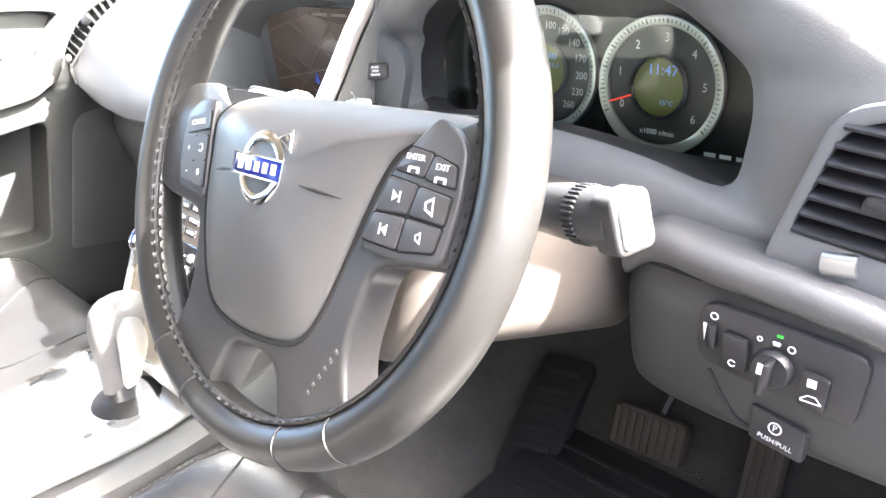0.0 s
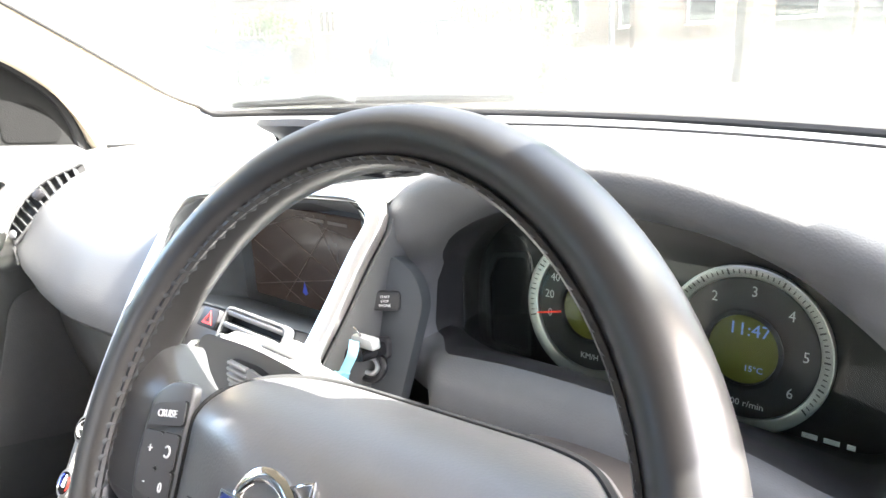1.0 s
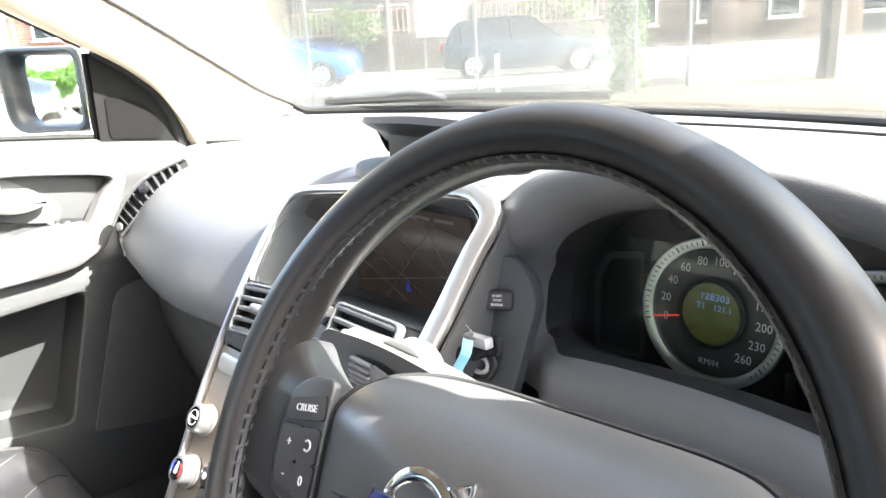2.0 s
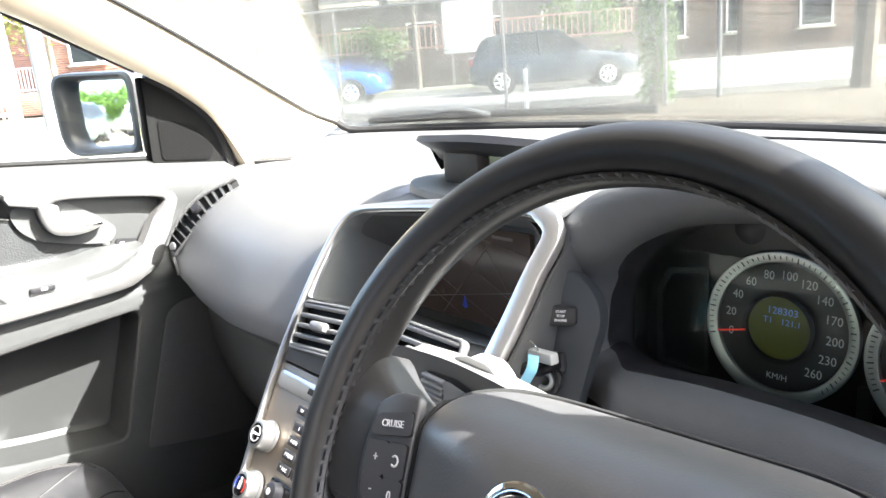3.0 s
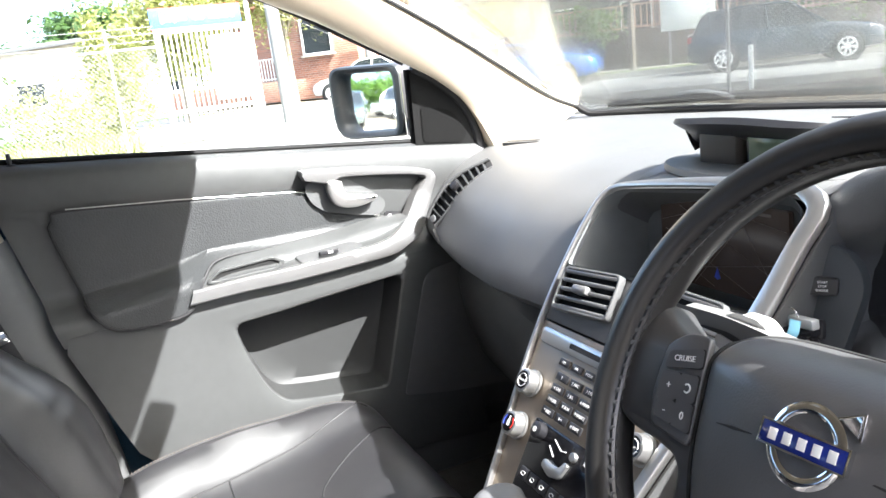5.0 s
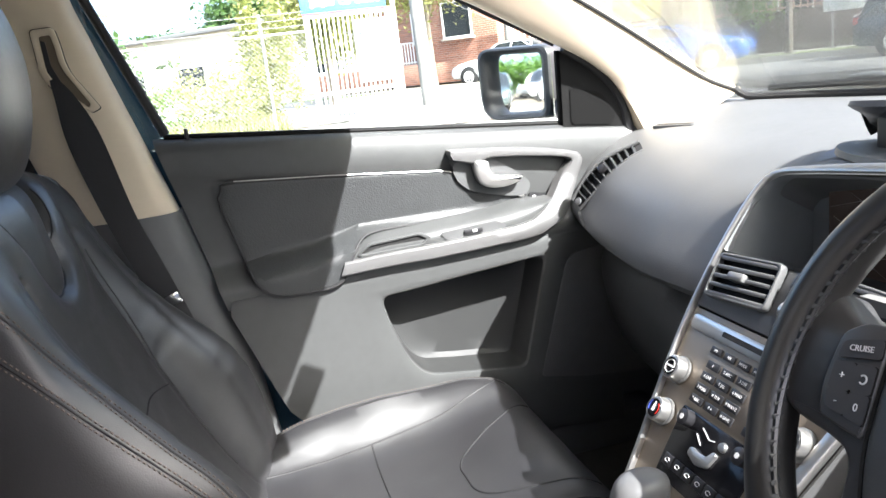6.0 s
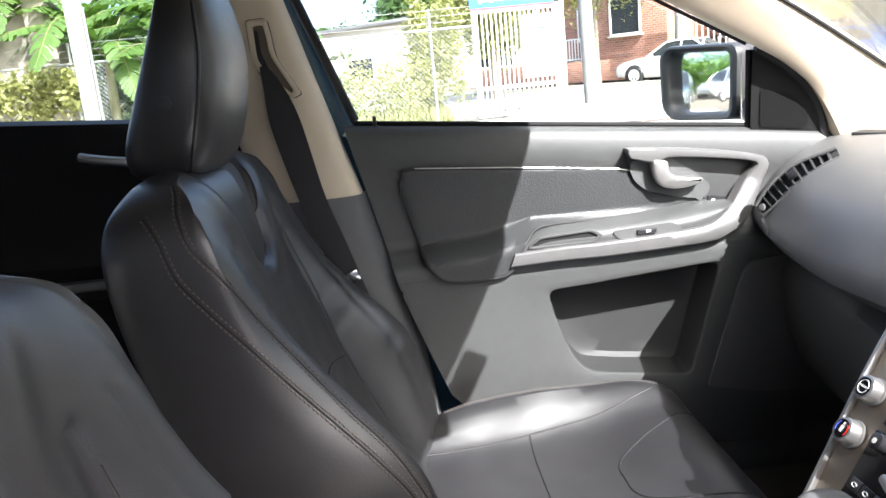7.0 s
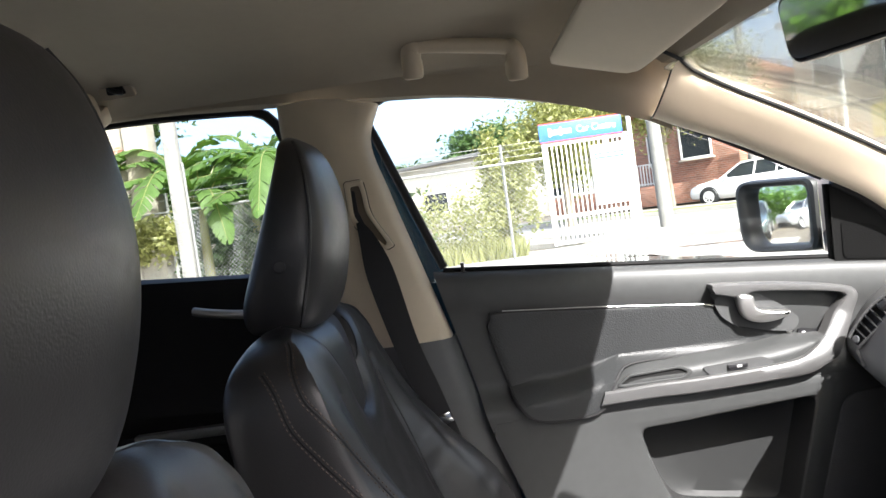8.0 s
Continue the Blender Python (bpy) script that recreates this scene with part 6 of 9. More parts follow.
    part("handle", plate([(p[0], p[1]) for p in blade][::-1], 0.018, yz(-0.682), 0.006, 4), satin_silver, root, "satin chrome door handle")
    part("recess_crease", tube([(-0.692, 0.252, 0.896), (-0.692, 0.300, 0.876)], 0.0014, 5), rubber, root)
    # switches
    sw = part("lock_switch", plate(ring_outline([(0.261, 0.907), (0.292, 0.901), (0.290, 0.888), (0.260, 0.894)], 0.004), 0.010, yz(-0.697), 0.002), black_plastic, root, "black lock switch")
    part("symbol", merge(box((0.001, 0.006, 0.006), pose(-0.6862, 0.268, 0.899), 0.0004), box((0.001, 0.006, 0.006), pose(-0.6862, 0.284, 0.896), 0.0004)), white_mark, sw)
    part("screw_cover", lathe([(0, 0.003), (0.004, 0.0025), (0.006, 0)], yz(-0.690) @ pose(0.245, 0.906, 0), 12), satin_silver, root)
    slot = ring_outline([(-0.072, 0.860), (-0.054, 0.871), (0.032, 0.875), (0.046, 0.867), (0.036, 0.860), (-0.064, 0.859)], 0.004)
    part("grip_recess", frame_plate(ring_outline([(-0.080, 0.858), (-0.056, 0.876), (0.036, 0.880), (0.056, 0.868), (0.040, 0.855), (-0.068, 0.854)], 0.006), slot, 0.006, yz(-0.652), 0.0015), door_plastic, root)
    # flat black plate paints the shade inside the slot
    part("grip_shade", plate(slot, 0.002, yz(-0.6515)), vent_black, root, "black plate for the shade in the grip slot")
    wp = part("window_switch", plate(ring_outline([(0.072, 0.871), (0.176, 0.876), (0.196, 0.865), (0.181, 0.856), (0.086, 0.855)], 0.006), 0.004, yz(-0.651), 0.001), dash_hard, root, "dark window switch plate")
    part("switch", box((0.006, 0.034, 0.008), pose(-0.645, 0.132, 0.866), 0.0015), black_plastic, wp)
    part("symbol", box((0.001, 0.008, 0.004), pose(-0.6415, 0.134, 0.8667)), white_mark, wp)
    # loudspeaker cover in the lower front corner
    part("speaker_cover", plate(ring_outline([(0.311, 0.789), (0.455, 0.80), (0.465, 0.52), (0.333, 0.538), (0.238, 0.558)], [0.03, 0.01, 0.01, 0.01, 0.01], 5)[::-1], 0.004, yz(-0.656), 0.002), speaker_mat, root, "dark perforated speaker cover")
    # lock pin
    part("lock_pin", merge(tube([(-0.718, -0.318, sill_z(-0.318) - 0.005), (-0.718, -0.318, sill_z(-0.318) + 0.018)], 0.0034, 10), lathe([(0, 0.001), (0.007, 0.001), (0.008, 0)], pose(-0.718, -0.318, sill_z(-0.318)), 14)), black_plastic, root, "black lock pin")
    # outer skin and window frame
    part("outer_skin", loft([[(-0.80, y, sill_z(y) - 0.02), (-0.88, y, 0.90), (-0.90, y, 0.65), (-0.87, y, 0.35)] for y in (-0.40, 0.0, 0.55)], 12, 12), body_blue, root, "blue painted outer door skin")
    fr = [(-0.352, 1.090), (-0.44, 1.335), (-0.455, 1.38), (-0.43, 1.412), (-0.38, 1.417), (-0.29, 1.408), (-0.14, 1.377), (0.03, 1.324), (0.146, 1.270), (0.241, 1.218), (0.352, 1.157), (0.352, 1.018)]
    pts = [(-0.735, y, z) for y, z in [(p[0], p[1]) for p in smooth_line([(y, z + 0.003) for y, z in fr[:11]], 60)]]
    part("window_frame", tube([(x, y, z + 0.006) for x, y, z in pts], [0.008 if i < 22 else 0.0035 for i in range(60)], 8), rubber, root, "black window seal")
    fr2 = [(-0.775, y - 0.016, z) for y, z in ((-0.352, 1.08), (-0.44, 1.335), (-0.455, 1.39), (-0.44, 1.43))]
    part("window_post", tube(smooth_line(fr2, 24), 0.024, 10), body_blue, root, "blue painted window post")
    rod = [(-0.726, y, sill_z(y) + 0.004) for y in np.linspace(-0.355, 0.36, 12)]
    part("sill_seal", tube(rod, 0.0052, 8), sail_dark, root, "black wiper seal at the foot of the window")
    g = part("pane", thicken(grid([[(-0.755, y, sill_z(y) - 0.02 + k * (zt - sill_z(y) + 0.02)) for k in np.linspace(0, 1, 6)] for y, zt in [(p[0], p[1]) for p in smooth_line([(-0.36, 1.10), (-0.44, 1.41), (-0.29, 1.41), (-0.14, 1.38), (0.03, 1.328), (0.241, 1.224), (0.352, 1.162)], 24)]]), 0.004), glass, root, "clear side window pane")
    g.visible_shadow = False
    # mirror triangle
    sail = ring_outline([(0.356, 1.152), (0.352, 1.010), (0.470, 0.996), (0.463, 1.041), (0.440, 1.084), (0.399, 1.124)], [0.004, 0.008, 0.008, 0.03, 0.03, 0.03])
    part("mirror_corner", plate(sail[::-1], 0.018, yz(-0.728), 0.004, 3), sail_dark, root, "black corner cover behind the mirror")
    part("corner_grille", plate(ring_outline([(0.368, 1.083), (0.366, 1.020), (0.446, 1.010), (0.455, 1.025), (0.440, 1.052), (0.424, 1.070)], [0.004, 0.008, 0.012, 0.012, 0.02, 0.02])[::-1], 0.003, yz(-0.711), 0.002, 2), speaker_dark, root, "dark small speaker grille")
    part("corner_post", tube([(-0.722, 0.349, 1.012), (-0.722, 0.352, 1.155)], 0.006, 8), sail_dark, root)
    part("corner_seal", tube(smooth_line([(-0.712, 0.36, 1.158), (-0.712, 0.405, 1.128), (-0.712, 0.449, 1.087), (-0.712, 0.474, 1.043), (-0.712, 0.485, 0.995), (-0.712, 0.495, 0.965)], 30), 0.010, 8), rubber, root, "black rubber seal along the pillar")
    return root


pocket_dark = material("pocket_inside", (0.026, 0.027, 0.027), 0.6, grain=0.15, grain_size=0.001)
sail_dark = material("corner_plastic", (0.006, 0.006, 0.006), 0.6, spec=0.15)
speaker_dark = material("speaker_mesh_dark", (0.005, 0.005, 0.005), 0.7, spec=0.1, grain=0.3, grain_size=0.0018, cell=True)
band_silver = material("band_silver", (0.17, 0.17, 0.17), 0.36, metal=0.5, var=0.05)
speaker_mat = material("speaker_cloth", (0.085, 0.086, 0.087), 0.75, grain=0.4, grain_size=0.0018, cell=True)
passenger_door()


# ---- front seats ----
def on_skin(tree_, p, way):
    """Drops a point on a skin along a way."""
    hit_, nrm_, _, _ = tree_.ray_cast(Vector(p), Vector(way))
    return (hit_, nrm_) if hit_ is not None else (None, None)


def seam(tree_, pts, way, n, lift=0.0003):
    out = []
    for p in smooth_line(pts, n):
        h, nn = on_skin(tree_, p, way)
        if h is not None:
            out.append((h, nn if nn.dot(Vector(way)) < 0 else -nn))
    return out


def stitches(line, off=0.0, pitch=0.0062, size=0.0042):
    """Short threads along a seam; off: metres beside it."""
    bm = bmesh.new()
    run = 0.0
    for (a, na), (b, nb) in zip(line, line[1:]):
        d = b - a
        if d.length < 1e-6:
            continue
        t = d.normalized()
        sd = na.cross(t).normalized()
        while run < d.length:
            c = a + t * run + sd * off + na * 0.0004
            h, w = t * size / 2, sd * 0.0009
            v = [bm.verts.new(q) for q in (c - h - w, c + h - w, c + h + w, c - h + w)]
            top = bm.verts.new(c + na * 0.0012)
            for i in range(4):
                bm.faces.new((v[i], v[(i + 1) % 4], top))
            run += pitch
        run -= d.length
    return bm


def car_seat():
    root = thing("bucket_chair", "black leather front car seat with bolsters and brown contrast stitching", "car seat", at=(-0.37, -0.2, 0.36), group="front seats")
    cx = -0.37
    # backrest
    secs = []
    for z, yc, half, depth, bol in ((0.50, -0.25, 0.230, 0.13, 0.01), (0.56, -0.305, 0.245, 0.14, 0.045), (0.62, -0.345, 0.256, 0.145, 0.080), (0.69, -0.380, 0.262, 0.145, 0.100), (0.76, -0.407, 0.262, 0.145, 0.098), (0.84, -0.436, 0.252, 0.138, 0.062), (0.92, -0.462, 0.246, 0.125, 0.030), (0.99, -0.480, 0.242, 0.120, 0.014), (1.035, -0.492, 0.234, 0.112, 0.004), (1.066, -0.506, 0.214, 0.092, 0.0), (1.084, -0.526, 0.175, 0.056, 0.0), (1.090, -0.540, 0.130, 0.030, 0.0)):
        r = []
        for u, v in ((0, 0), (0.28, 0.0), (0.50, -0.06), (0.60, -0.22), (0.70, -0.70), (0.80, -0.96), (0.885, -1.0), (0.955, -0.62), (1.0, 0.0), (1.0, 0.45), (0.975, 0.84), (0.90, 0.98), (0.6, 1.03), (0.3, 1.04)):
            y = yc - bol * v if v < 0 else yc - depth * v
            r.append((u * half, y, z - (0.18 * (yc - y) if v > 0 else 0.0)))
        left = [(-x, y, z_) for x, y, z_ in r[1:]][::-1]
        secs.append([(cx + x, y, z_) for x, y, z_ in r + left])
    bm = loft(secs, 150, 260, cap=True, closed=True)
    for v in bm.verts:
        x, z = abs(v.co.x - cx), v.co.z
        front = v.co.y > -0.545 and x < 0.235
        if front and z < 0.90:
            v.co.y += 0.0015 * noise.noise(v.co * 22) + 0.0035 * noise.noise(v.co * 9)
            if x > 0.15:
                v.co.y -= 0.0030 * max(0.0, noise.noise(Vector((v.co.x * 9, 1.7, z * 34 + v.co.x * 30)))) ** 0.7
        if front and z > 0.82:
            # tongue below the headrest, tucked in between the shoulder pads
            xt = abs(v.co.x - cx - 0.006)
            dz = z - 1.010
            d = xt - (0.066 + 0.55 * dz) if dz > 0 else math.hypot(xt, dz) - 0.066
            k = max(0.0, min(1.0, 0.5 - d / 0.014))
            k = k * k * (3 - 2 * k)
            v.co.y += -0.006 * k + 0.008 * max(0.0, -d) / 0.066 - 0.009 * math.exp(-(d / 0.005) ** 2) + 0.007 * math.exp(-((d - 0.034) / 0.026) ** 2) * min(1.0, max(0.0, (z - 0.88) / 0.08))
        if front and 0.56 < z < 1.0:
            # sewn-in valleys beside the bolsters
            v.co.y -= 0.004 * math.exp(-((x - 0.142) / 0.008) ** 2) + 0.003 * math.exp(-((x - 0.190) / 0.006) ** 2)
    bmesh.ops.recalc_face_normals(bm, faces=bm.faces)
    tb = BVHTree.FromBMesh(bm)
    back = part("backrest", bm, seat_leather, root, "black leather backrest with side bolsters")
    way = (0, -1, 0)
    lines = []
    edge = [(-0.186, -0.526, 1.079), (-0.147, -0.515, 1.055), (-0.133, -0.505, 1.026), (-0.129, -0.489, 1.004), (-0.134, -0.462, 0.962), (-0.142, -0.433, 0.913), (-0.141, -0.400, 0.868), (-0.139, -0.366, 0.822), (-0.141, -0.331, 0.772), (-0.146, -0.298, 0.70)]
    side = [(-0.150, -0.549, 1.052), (-0.137, -0.535, 1.030), (-0.128, -0.521, 0.993), (-0.124, -0.494, 0.957), (-0.123, -0.458, 0.913), (-0.125, -0.427, 0.872), (-0.128, -0.385, 0.819), (-0.131, -0.343, 0.763), (-0.136, -0.314, 0.715), (-0.140, -0.300, 0.66)]
    slant = Vector((-0.80, -0.58, -0.12)).normalized()
    lines.append(("edge", seam(tb, [Vector(p) - slant * 0.2 for p in edge], slant, 90), True))
    lines.append(("side", seam(tb, [Vector(p) - slant * 0.2 for p in side], slant, 90), True))
    lines.append(("cross", seam(tb, [(cx + o, 1, 0.775 - 0.02 * (o / 0.13) ** 2) for o in (-0.135, -0.06, 0.0, 0.06, 0.135)], way, 26), False))
    tongue = [(0.104, 1.068), (0.094, 1.045), (0.078, 1.020), (0.066, 1.002), (0.056, 0.974), (0.036, 0.953), (0.0, 0.945)]
    tongue = [(cx + 0.006 + x, 1, z) for x, z in tongue] + [(cx + 0.006 - x, 1, z) for x, z in tongue[-2::-1]]
    lines.append(("tongue", seam(tb, tongue, way, 60), False))
    for q in (-1, 1):
        lines.append(("valley", seam(tb, [(cx + q * x, 1, z) for x, z in ((0.150, 0.97), (0.150, 0.90), (0.147, 0.82), (0.145, 0.74), (0.142, 0.66), (0.140, 0.60))], way, 50), False))
    for nm, ln, sewn in lines:
        if len(ln) > 3:
            part("seam", tube([h + n_ * 0.0001 for h, n_ in ln], 0.0013, 6), seam_dark, back)
            if sewn:
                part("stitching", merge(stitches(ln, 0.0036), stitches(ln, -0.0036)), stitch_thread, back, "brown double stitching")
    # cushion
    secs = []
    for y, zc, half, bol, dep in ((-0.40, 0.560, 0.225, 0.014, 0.13), (-0.30, 0.548, 0.245, 0.040, 0.14), (-0.20, 0.541, 0.256, 0.066, 0.15), (-0.10, 0.545, 0.258, 0.072, 0.16), (0.0, 0.562, 0.256, 0.056, 0.16), (0.07, 0.583, 0.250, 0.036, 0.16), (0.12, 0.592, 0.242, 0.018, 0.15), (0.152, 0.580, 0.228, 0.006, 0.12), (0.168, 0.55, 0.208, 0.0, 0.07), (0.160, 0.52, 0.18, 0.0, 0.03)):
        r = []
        for u, v in ((0, 0), (0.30, 0.0), (0.52, 0.06), (0.64, 0.25), (0.76, 0.75), (0.86, 1.0), (0.94, 0.80), (0.99, 0.30), (1.0, -0.2), (0.98, -0.7), (0.92, -1.0), (0.5, -1.02)):
            r.append((u * half, y, zc + (bol * v if v > 0 else dep * v)))
        left = [(-x, y_, z) for x, y_, z in r[1:]][::-1]
        secs.append([(cx + x, y_, z) for x, y_, z in r + left])
    bm = loft(secs, 60, 80, cap=True, closed=True)
    for v in bm.verts:
        v.co.z += 0.002 * noise.noise(v.co * 20) + 0.003 * noise.noise(v.co * 8)
    bmesh.ops.recalc_face_normals(bm, faces=bm.faces)
    tc = BVHTree.FromBMesh(bm)
    cush = part("cushion", bm, seat_leather, root, "black leather seat cushion")
    way = (0, 0, -1)
    lines = []
    for s in (-1, 1):
        lines.append((seam(tc, [(cx + s * o, y, 2) for o, y in ((0.150, -0.33), (0.160, -0.22), (0.166, -0.116), (0.170, -0.03), (0.178, 0.05), (0.195, 0.105), (0.220, 0.125))], way, 50), False))
        lines.append((seam(tc, [(cx + s * o, y, 2) for o, y in ((0.218, -0.33), (0.226, -0.2), (0.228, -0.08), (0.224, 0.03), (0.215, 0.10), (0.200, 0.135))], way, 50), True))
        lines.append((seam(tc, [(cx + s * o, y, 2) for o, y in ((0.0, -0.003), (0.035, -0.002), (0.062, 0.012), (0.085, 0.045), (0.108, 0.090), (0.125, 0.125), (0.135, 0.150))], way, 36), False))
    lines.append((seam(tc, [(cx + o, -0.116, 2) for o in (-0.166, -0.08, 0, 0.08, 0.166)], way, 30), False))
    for ln, sewn in lines:
        if len(ln) > 3:
            part("seam", tube([h + n_ * 0.0001 for h, n_ in ln], 0.0015, 6), seam_dark, cush)
            if sewn:
                part("stitching", stitches(ln, 0.004), stitch_thread, cush, "brown stitching")
    # headrest
    secs = []
    hz = ((1.072, -0.525, -0.585, 0.060), (1.085, -0.503, -0.600, 0.098), (1.115, -0.486, -0.600, 0.118), (1.165, -0.473, -0.580, 0.126), (1.215, -0.468, -0.560, 0.124), (1.262, -0.474, -0.543, 0.116), (1.296, -0.484, -0.532, 0.104), (1.318, -0.497, -0.527, 0.088), (1.327, -0.510, -0.522, 0.055))
    for z, yf, yb, half in hz:
        d = yf - yb
        r = [(0, yf), (0.5 * half, yf - 0.03 * d), (0.84 * half, yf - 0.13 * d), (0.95 * half, yf - 0.22 * d), (0.985 * half, yf - 0.30 * d), (1.0 * half, yf - 0.6 * d), (0.95 * half, yf - 0.88 * d), (0.7 * half, yb), (0.3 * half, yb)]
        left = [(-x, y) for x, y in r[1:]][::-1]
        secs.append([(cx + x, y, z) for x, y in r + left])
    head = part("headrest", loft(secs, 40, 64, cap=True, closed=True), seat_leather, root, "black leather headrest with piped edge")
    for s in (-1, 1):
        pts = [(cx + s * 0.972 * half, yf - 0.245 * (yf - yb), z) for z, yf, yb, half in hz[1:8]]
        part("piping", tube(smooth_line(pts, 40), 0.0022, 6), seat_leather, head)
        part("tilt_button", lathe([(0, 0.003), (0.007, 0.0025), (0.009, 0)], axes((cx + s * 0.125, -0.535, 1.165), (0, 1, 0), (0, 0, 1), (s, 0, 0)), 16), seat_leather, head)
        part("headrest_post", tube([(cx + s * 0.05, -0.548, 1.05), (cx + s * 0.05, -0.548, 1.10)], 0.007, 10), black_plastic, root)
    part("seat_base", box((0.42, 0.46, 0.14), pose(cx, -0.12, 0.43), 0.02), black_plastic, root, "black seat base and rails")
    part("recline_wheel", lathe([(0, 0.016), (0.022, 0.015), (0.028, 0.010), (0.030, 0)], axes((cx + 0.262, -0.36, 0.60), (0, 1, 0), (0, 0, 1), (1, 0, 0)), 24), gloss_black, root, "glossy black recline wheel")
    return root


seam_dark = material("seam_groove", (0.010, 0.010, 0.011), 0.6)
seat_ = car_seat()
tagged(copy_thing(seat_, pose(0.37, -0.205, 0.36)), "black leather driver's car seat facing the steering wheel")

# ---- rear: doors, bench ----
def rear_door(side, name):
    root = thing(name, "closed rear door with shade-darkened panel, silver handle and clear window", "door", at=(side * 0.7, -1.0, 0.5), kind="structure")
    X = lambda x: side * x
    sec = []
    for y in np.linspace(-1.40, -0.55, 12):
        z = 1.075 - 0.085 * (y + 0.0)
        sec.append([(X(0.80), y, z - 0.02), (X(0.745), y, z), (X(0.712), y, z), (X(0.698), y, z - 0.02), (X(0.694), y, z - 0.07), (X(0.70), y, 0.98), (X(0.695), y, 0.90), (X(0.65), y, 0.875), (X(0.655), y, 0.84), (X(0.67), y, 0.80), (X(0.675), y, 0.42)])
    part("panel", loft(sec, 24, 36), shaded_rear, root, "rear door panel darkened for the rear shade")
    part("handle", tube(smooth_line([(X(0.672), -0.805, 1.088), (X(0.664), -0.78, 1.083), (X(0.660), -0.74, 1.076), (X(0.668), -0.705, 1.070)], 16), [0.008] * 16, 10), satin_silver, root, "satin silver door handle")
    part("armrest_strip", box((0.02, 0.18, 0.018), pose(X(0.655), -0.85, 0.874, 0, 0, 0), 0.005), band_silver, root, "silver armrest strip")
    part("outer_skin", loft([[(X(0.80), y, 1.10), (X(0.88), y, 0.90), (X(0.90), y, 0.65), (X(0.87), y, 0.35)] for y in (-1.5, -0.9, -0.43)], 8, 10), body_blue, root, "blue painted outer skin")
    fr = smooth_line([(-0.545, 1.13), (-0.60, 1.30), (-0.613, 1.382), (-0.64, 1.425), (-0.70, 1.440), (-0.94, 1.450), (-1.2, 1.437), (-1.36, 1.405), (-1.42, 1.33), (-1.40, 1.20)], 50)
    part("window_frame", tube([(X(0.735), p[0], p[1]) for p in fr], 0.010, 8), rubber, root, "black window seal")
    g = part("pane", thicken(grid([[(X(0.755), y, 1.06 + k * 0.41) for k in np.linspace(0, 1, 5)] for y in np.linspace(-1.42, -0.55, 8)]), 0.004), rear_glass, root, "clear rear side window")
    g.visible_shadow = False
    return root


# near black: the shade at the back of the cabin is in this colour
shaded_rear = material("shaded_rear_plastic", (0.007, 0.007, 0.008), 0.6, spec=0.25, grain=0.2, grain_size=0.001)
rear_glass = glass_material("rear_window_glass", (0.86, 0.90, 0.88), 0.5)
rear_door(-1, "door_2")
rear_door(1, "door_3")
for side in (-1, 1):
    solo("trim", box((0.10, 0.36, 0.75), pose(side * 0.71, -1.58, 1.12), 0.03), shaded_rear, "rear quarter trim darkened for the rear shade", "trim", kind="structure")
    solo("wall_side", box((0.06, 0.56, 0.72), pose(side * 0.765, 0.785, 0.66), 0.02), carpet, "dark carpeted side of the foot well", "wall", kind="structure")
    solo("fender", loft([[(side * 0.80, y, 0.98 - 0.1 * max(0, y - 0.7)), (side * 0.90, y, 0.88), (side * 0.93, y, 0.65), (side * 0.90, y, 0.35)] for y in (0.50, 0.9, 1.7)], 8, 12), body_blue, "blue painted front wing of the car", "wing", kind="structure")
bench = thing("rear_bench", "dark leather rear bench in deep shade", "car seat", at=(0, -1.2, 0.4))
part("cushion", box((1.24, 0.50, 0.18), pose(0, -1.12, 0.55, 6, 0, 0), 0.05, 3), seat_leather, bench)
part("backrest", box((1.24, 0.14, 0.62), pose(0, -1.42, 0.86, 18, 0, 0), 0.05, 3), seat_leather, bench)


# ---- roof fittings ----
def grab_handle(y0, y1, z, drop):
    """A folding handle: two broad feet and a flat bar; drop: how far the front end hangs lower."""
    root = thing("grab_handle", "beige folding grab handle under the roof rail", "grab handle", at=(-0.57, (y0 + y1) / 2, z))
    def p(k, up, x):
        return (x, y0 + (y1 - y0) * k, z - drop * k + up)
    pts = smooth_line([p(0.0, -0.034, -0.575), p(0.0, -0.010, -0.566), p(0.02, 0.006, -0.560), p(0.10, 0.012, -0.556), p(0.5, 0.013, -0.554), p(0.90, 0.012, -0.556), p(0.98, 0.006, -0.560), p(1.0, -0.010, -0.566), p(1.0, -0.034, -0.575)], 60)
    part("bar", tube(pts, [0.0165 if i < 13 or i > 46 else 0.0125 for i in range(60)], 14, flat=0.8), beige_plastic, root)
    for k in (0.0, 1.0):
        part("foot", box((0.040, 0.034, 0.030), pose(*p(k, -0.018, -0.590), 0, 25, 0), 0.007), beige_plastic, root)
    return root


grab_handle(-0.352, -0.184, 1.461, 0.026)
grab_handle(-1.06, -0.885, 1.462, 0.006)
hook = thing("coat_hook", "beige coat hook plate with dark lamp cut-out", "coat hook", at=(-0.55, -0.83, 1.47))
HK = axes((-0.553, -0.83, 1.474), (0, 1, 0.02), Vector((0.62, 0, 0.78)), Vector((0.78, 0.0, -0.62)))
part("plate", plate(ring_outline([(-0.030, -0.016), (0.030, -0.016), (0.026, 0.020), (-0.026, 0.020)], 0.006), 0.006, HK, 0.002), beige_plastic, hook)
part("recess", plate(ring_outline([(-0.016, -0.007), (0.016, -0.009), (0.014, 0.008), (-0.012, 0.010)], 0.005), 0.001, HK @ pose(0, 0, 0.0055)), rubber, hook)
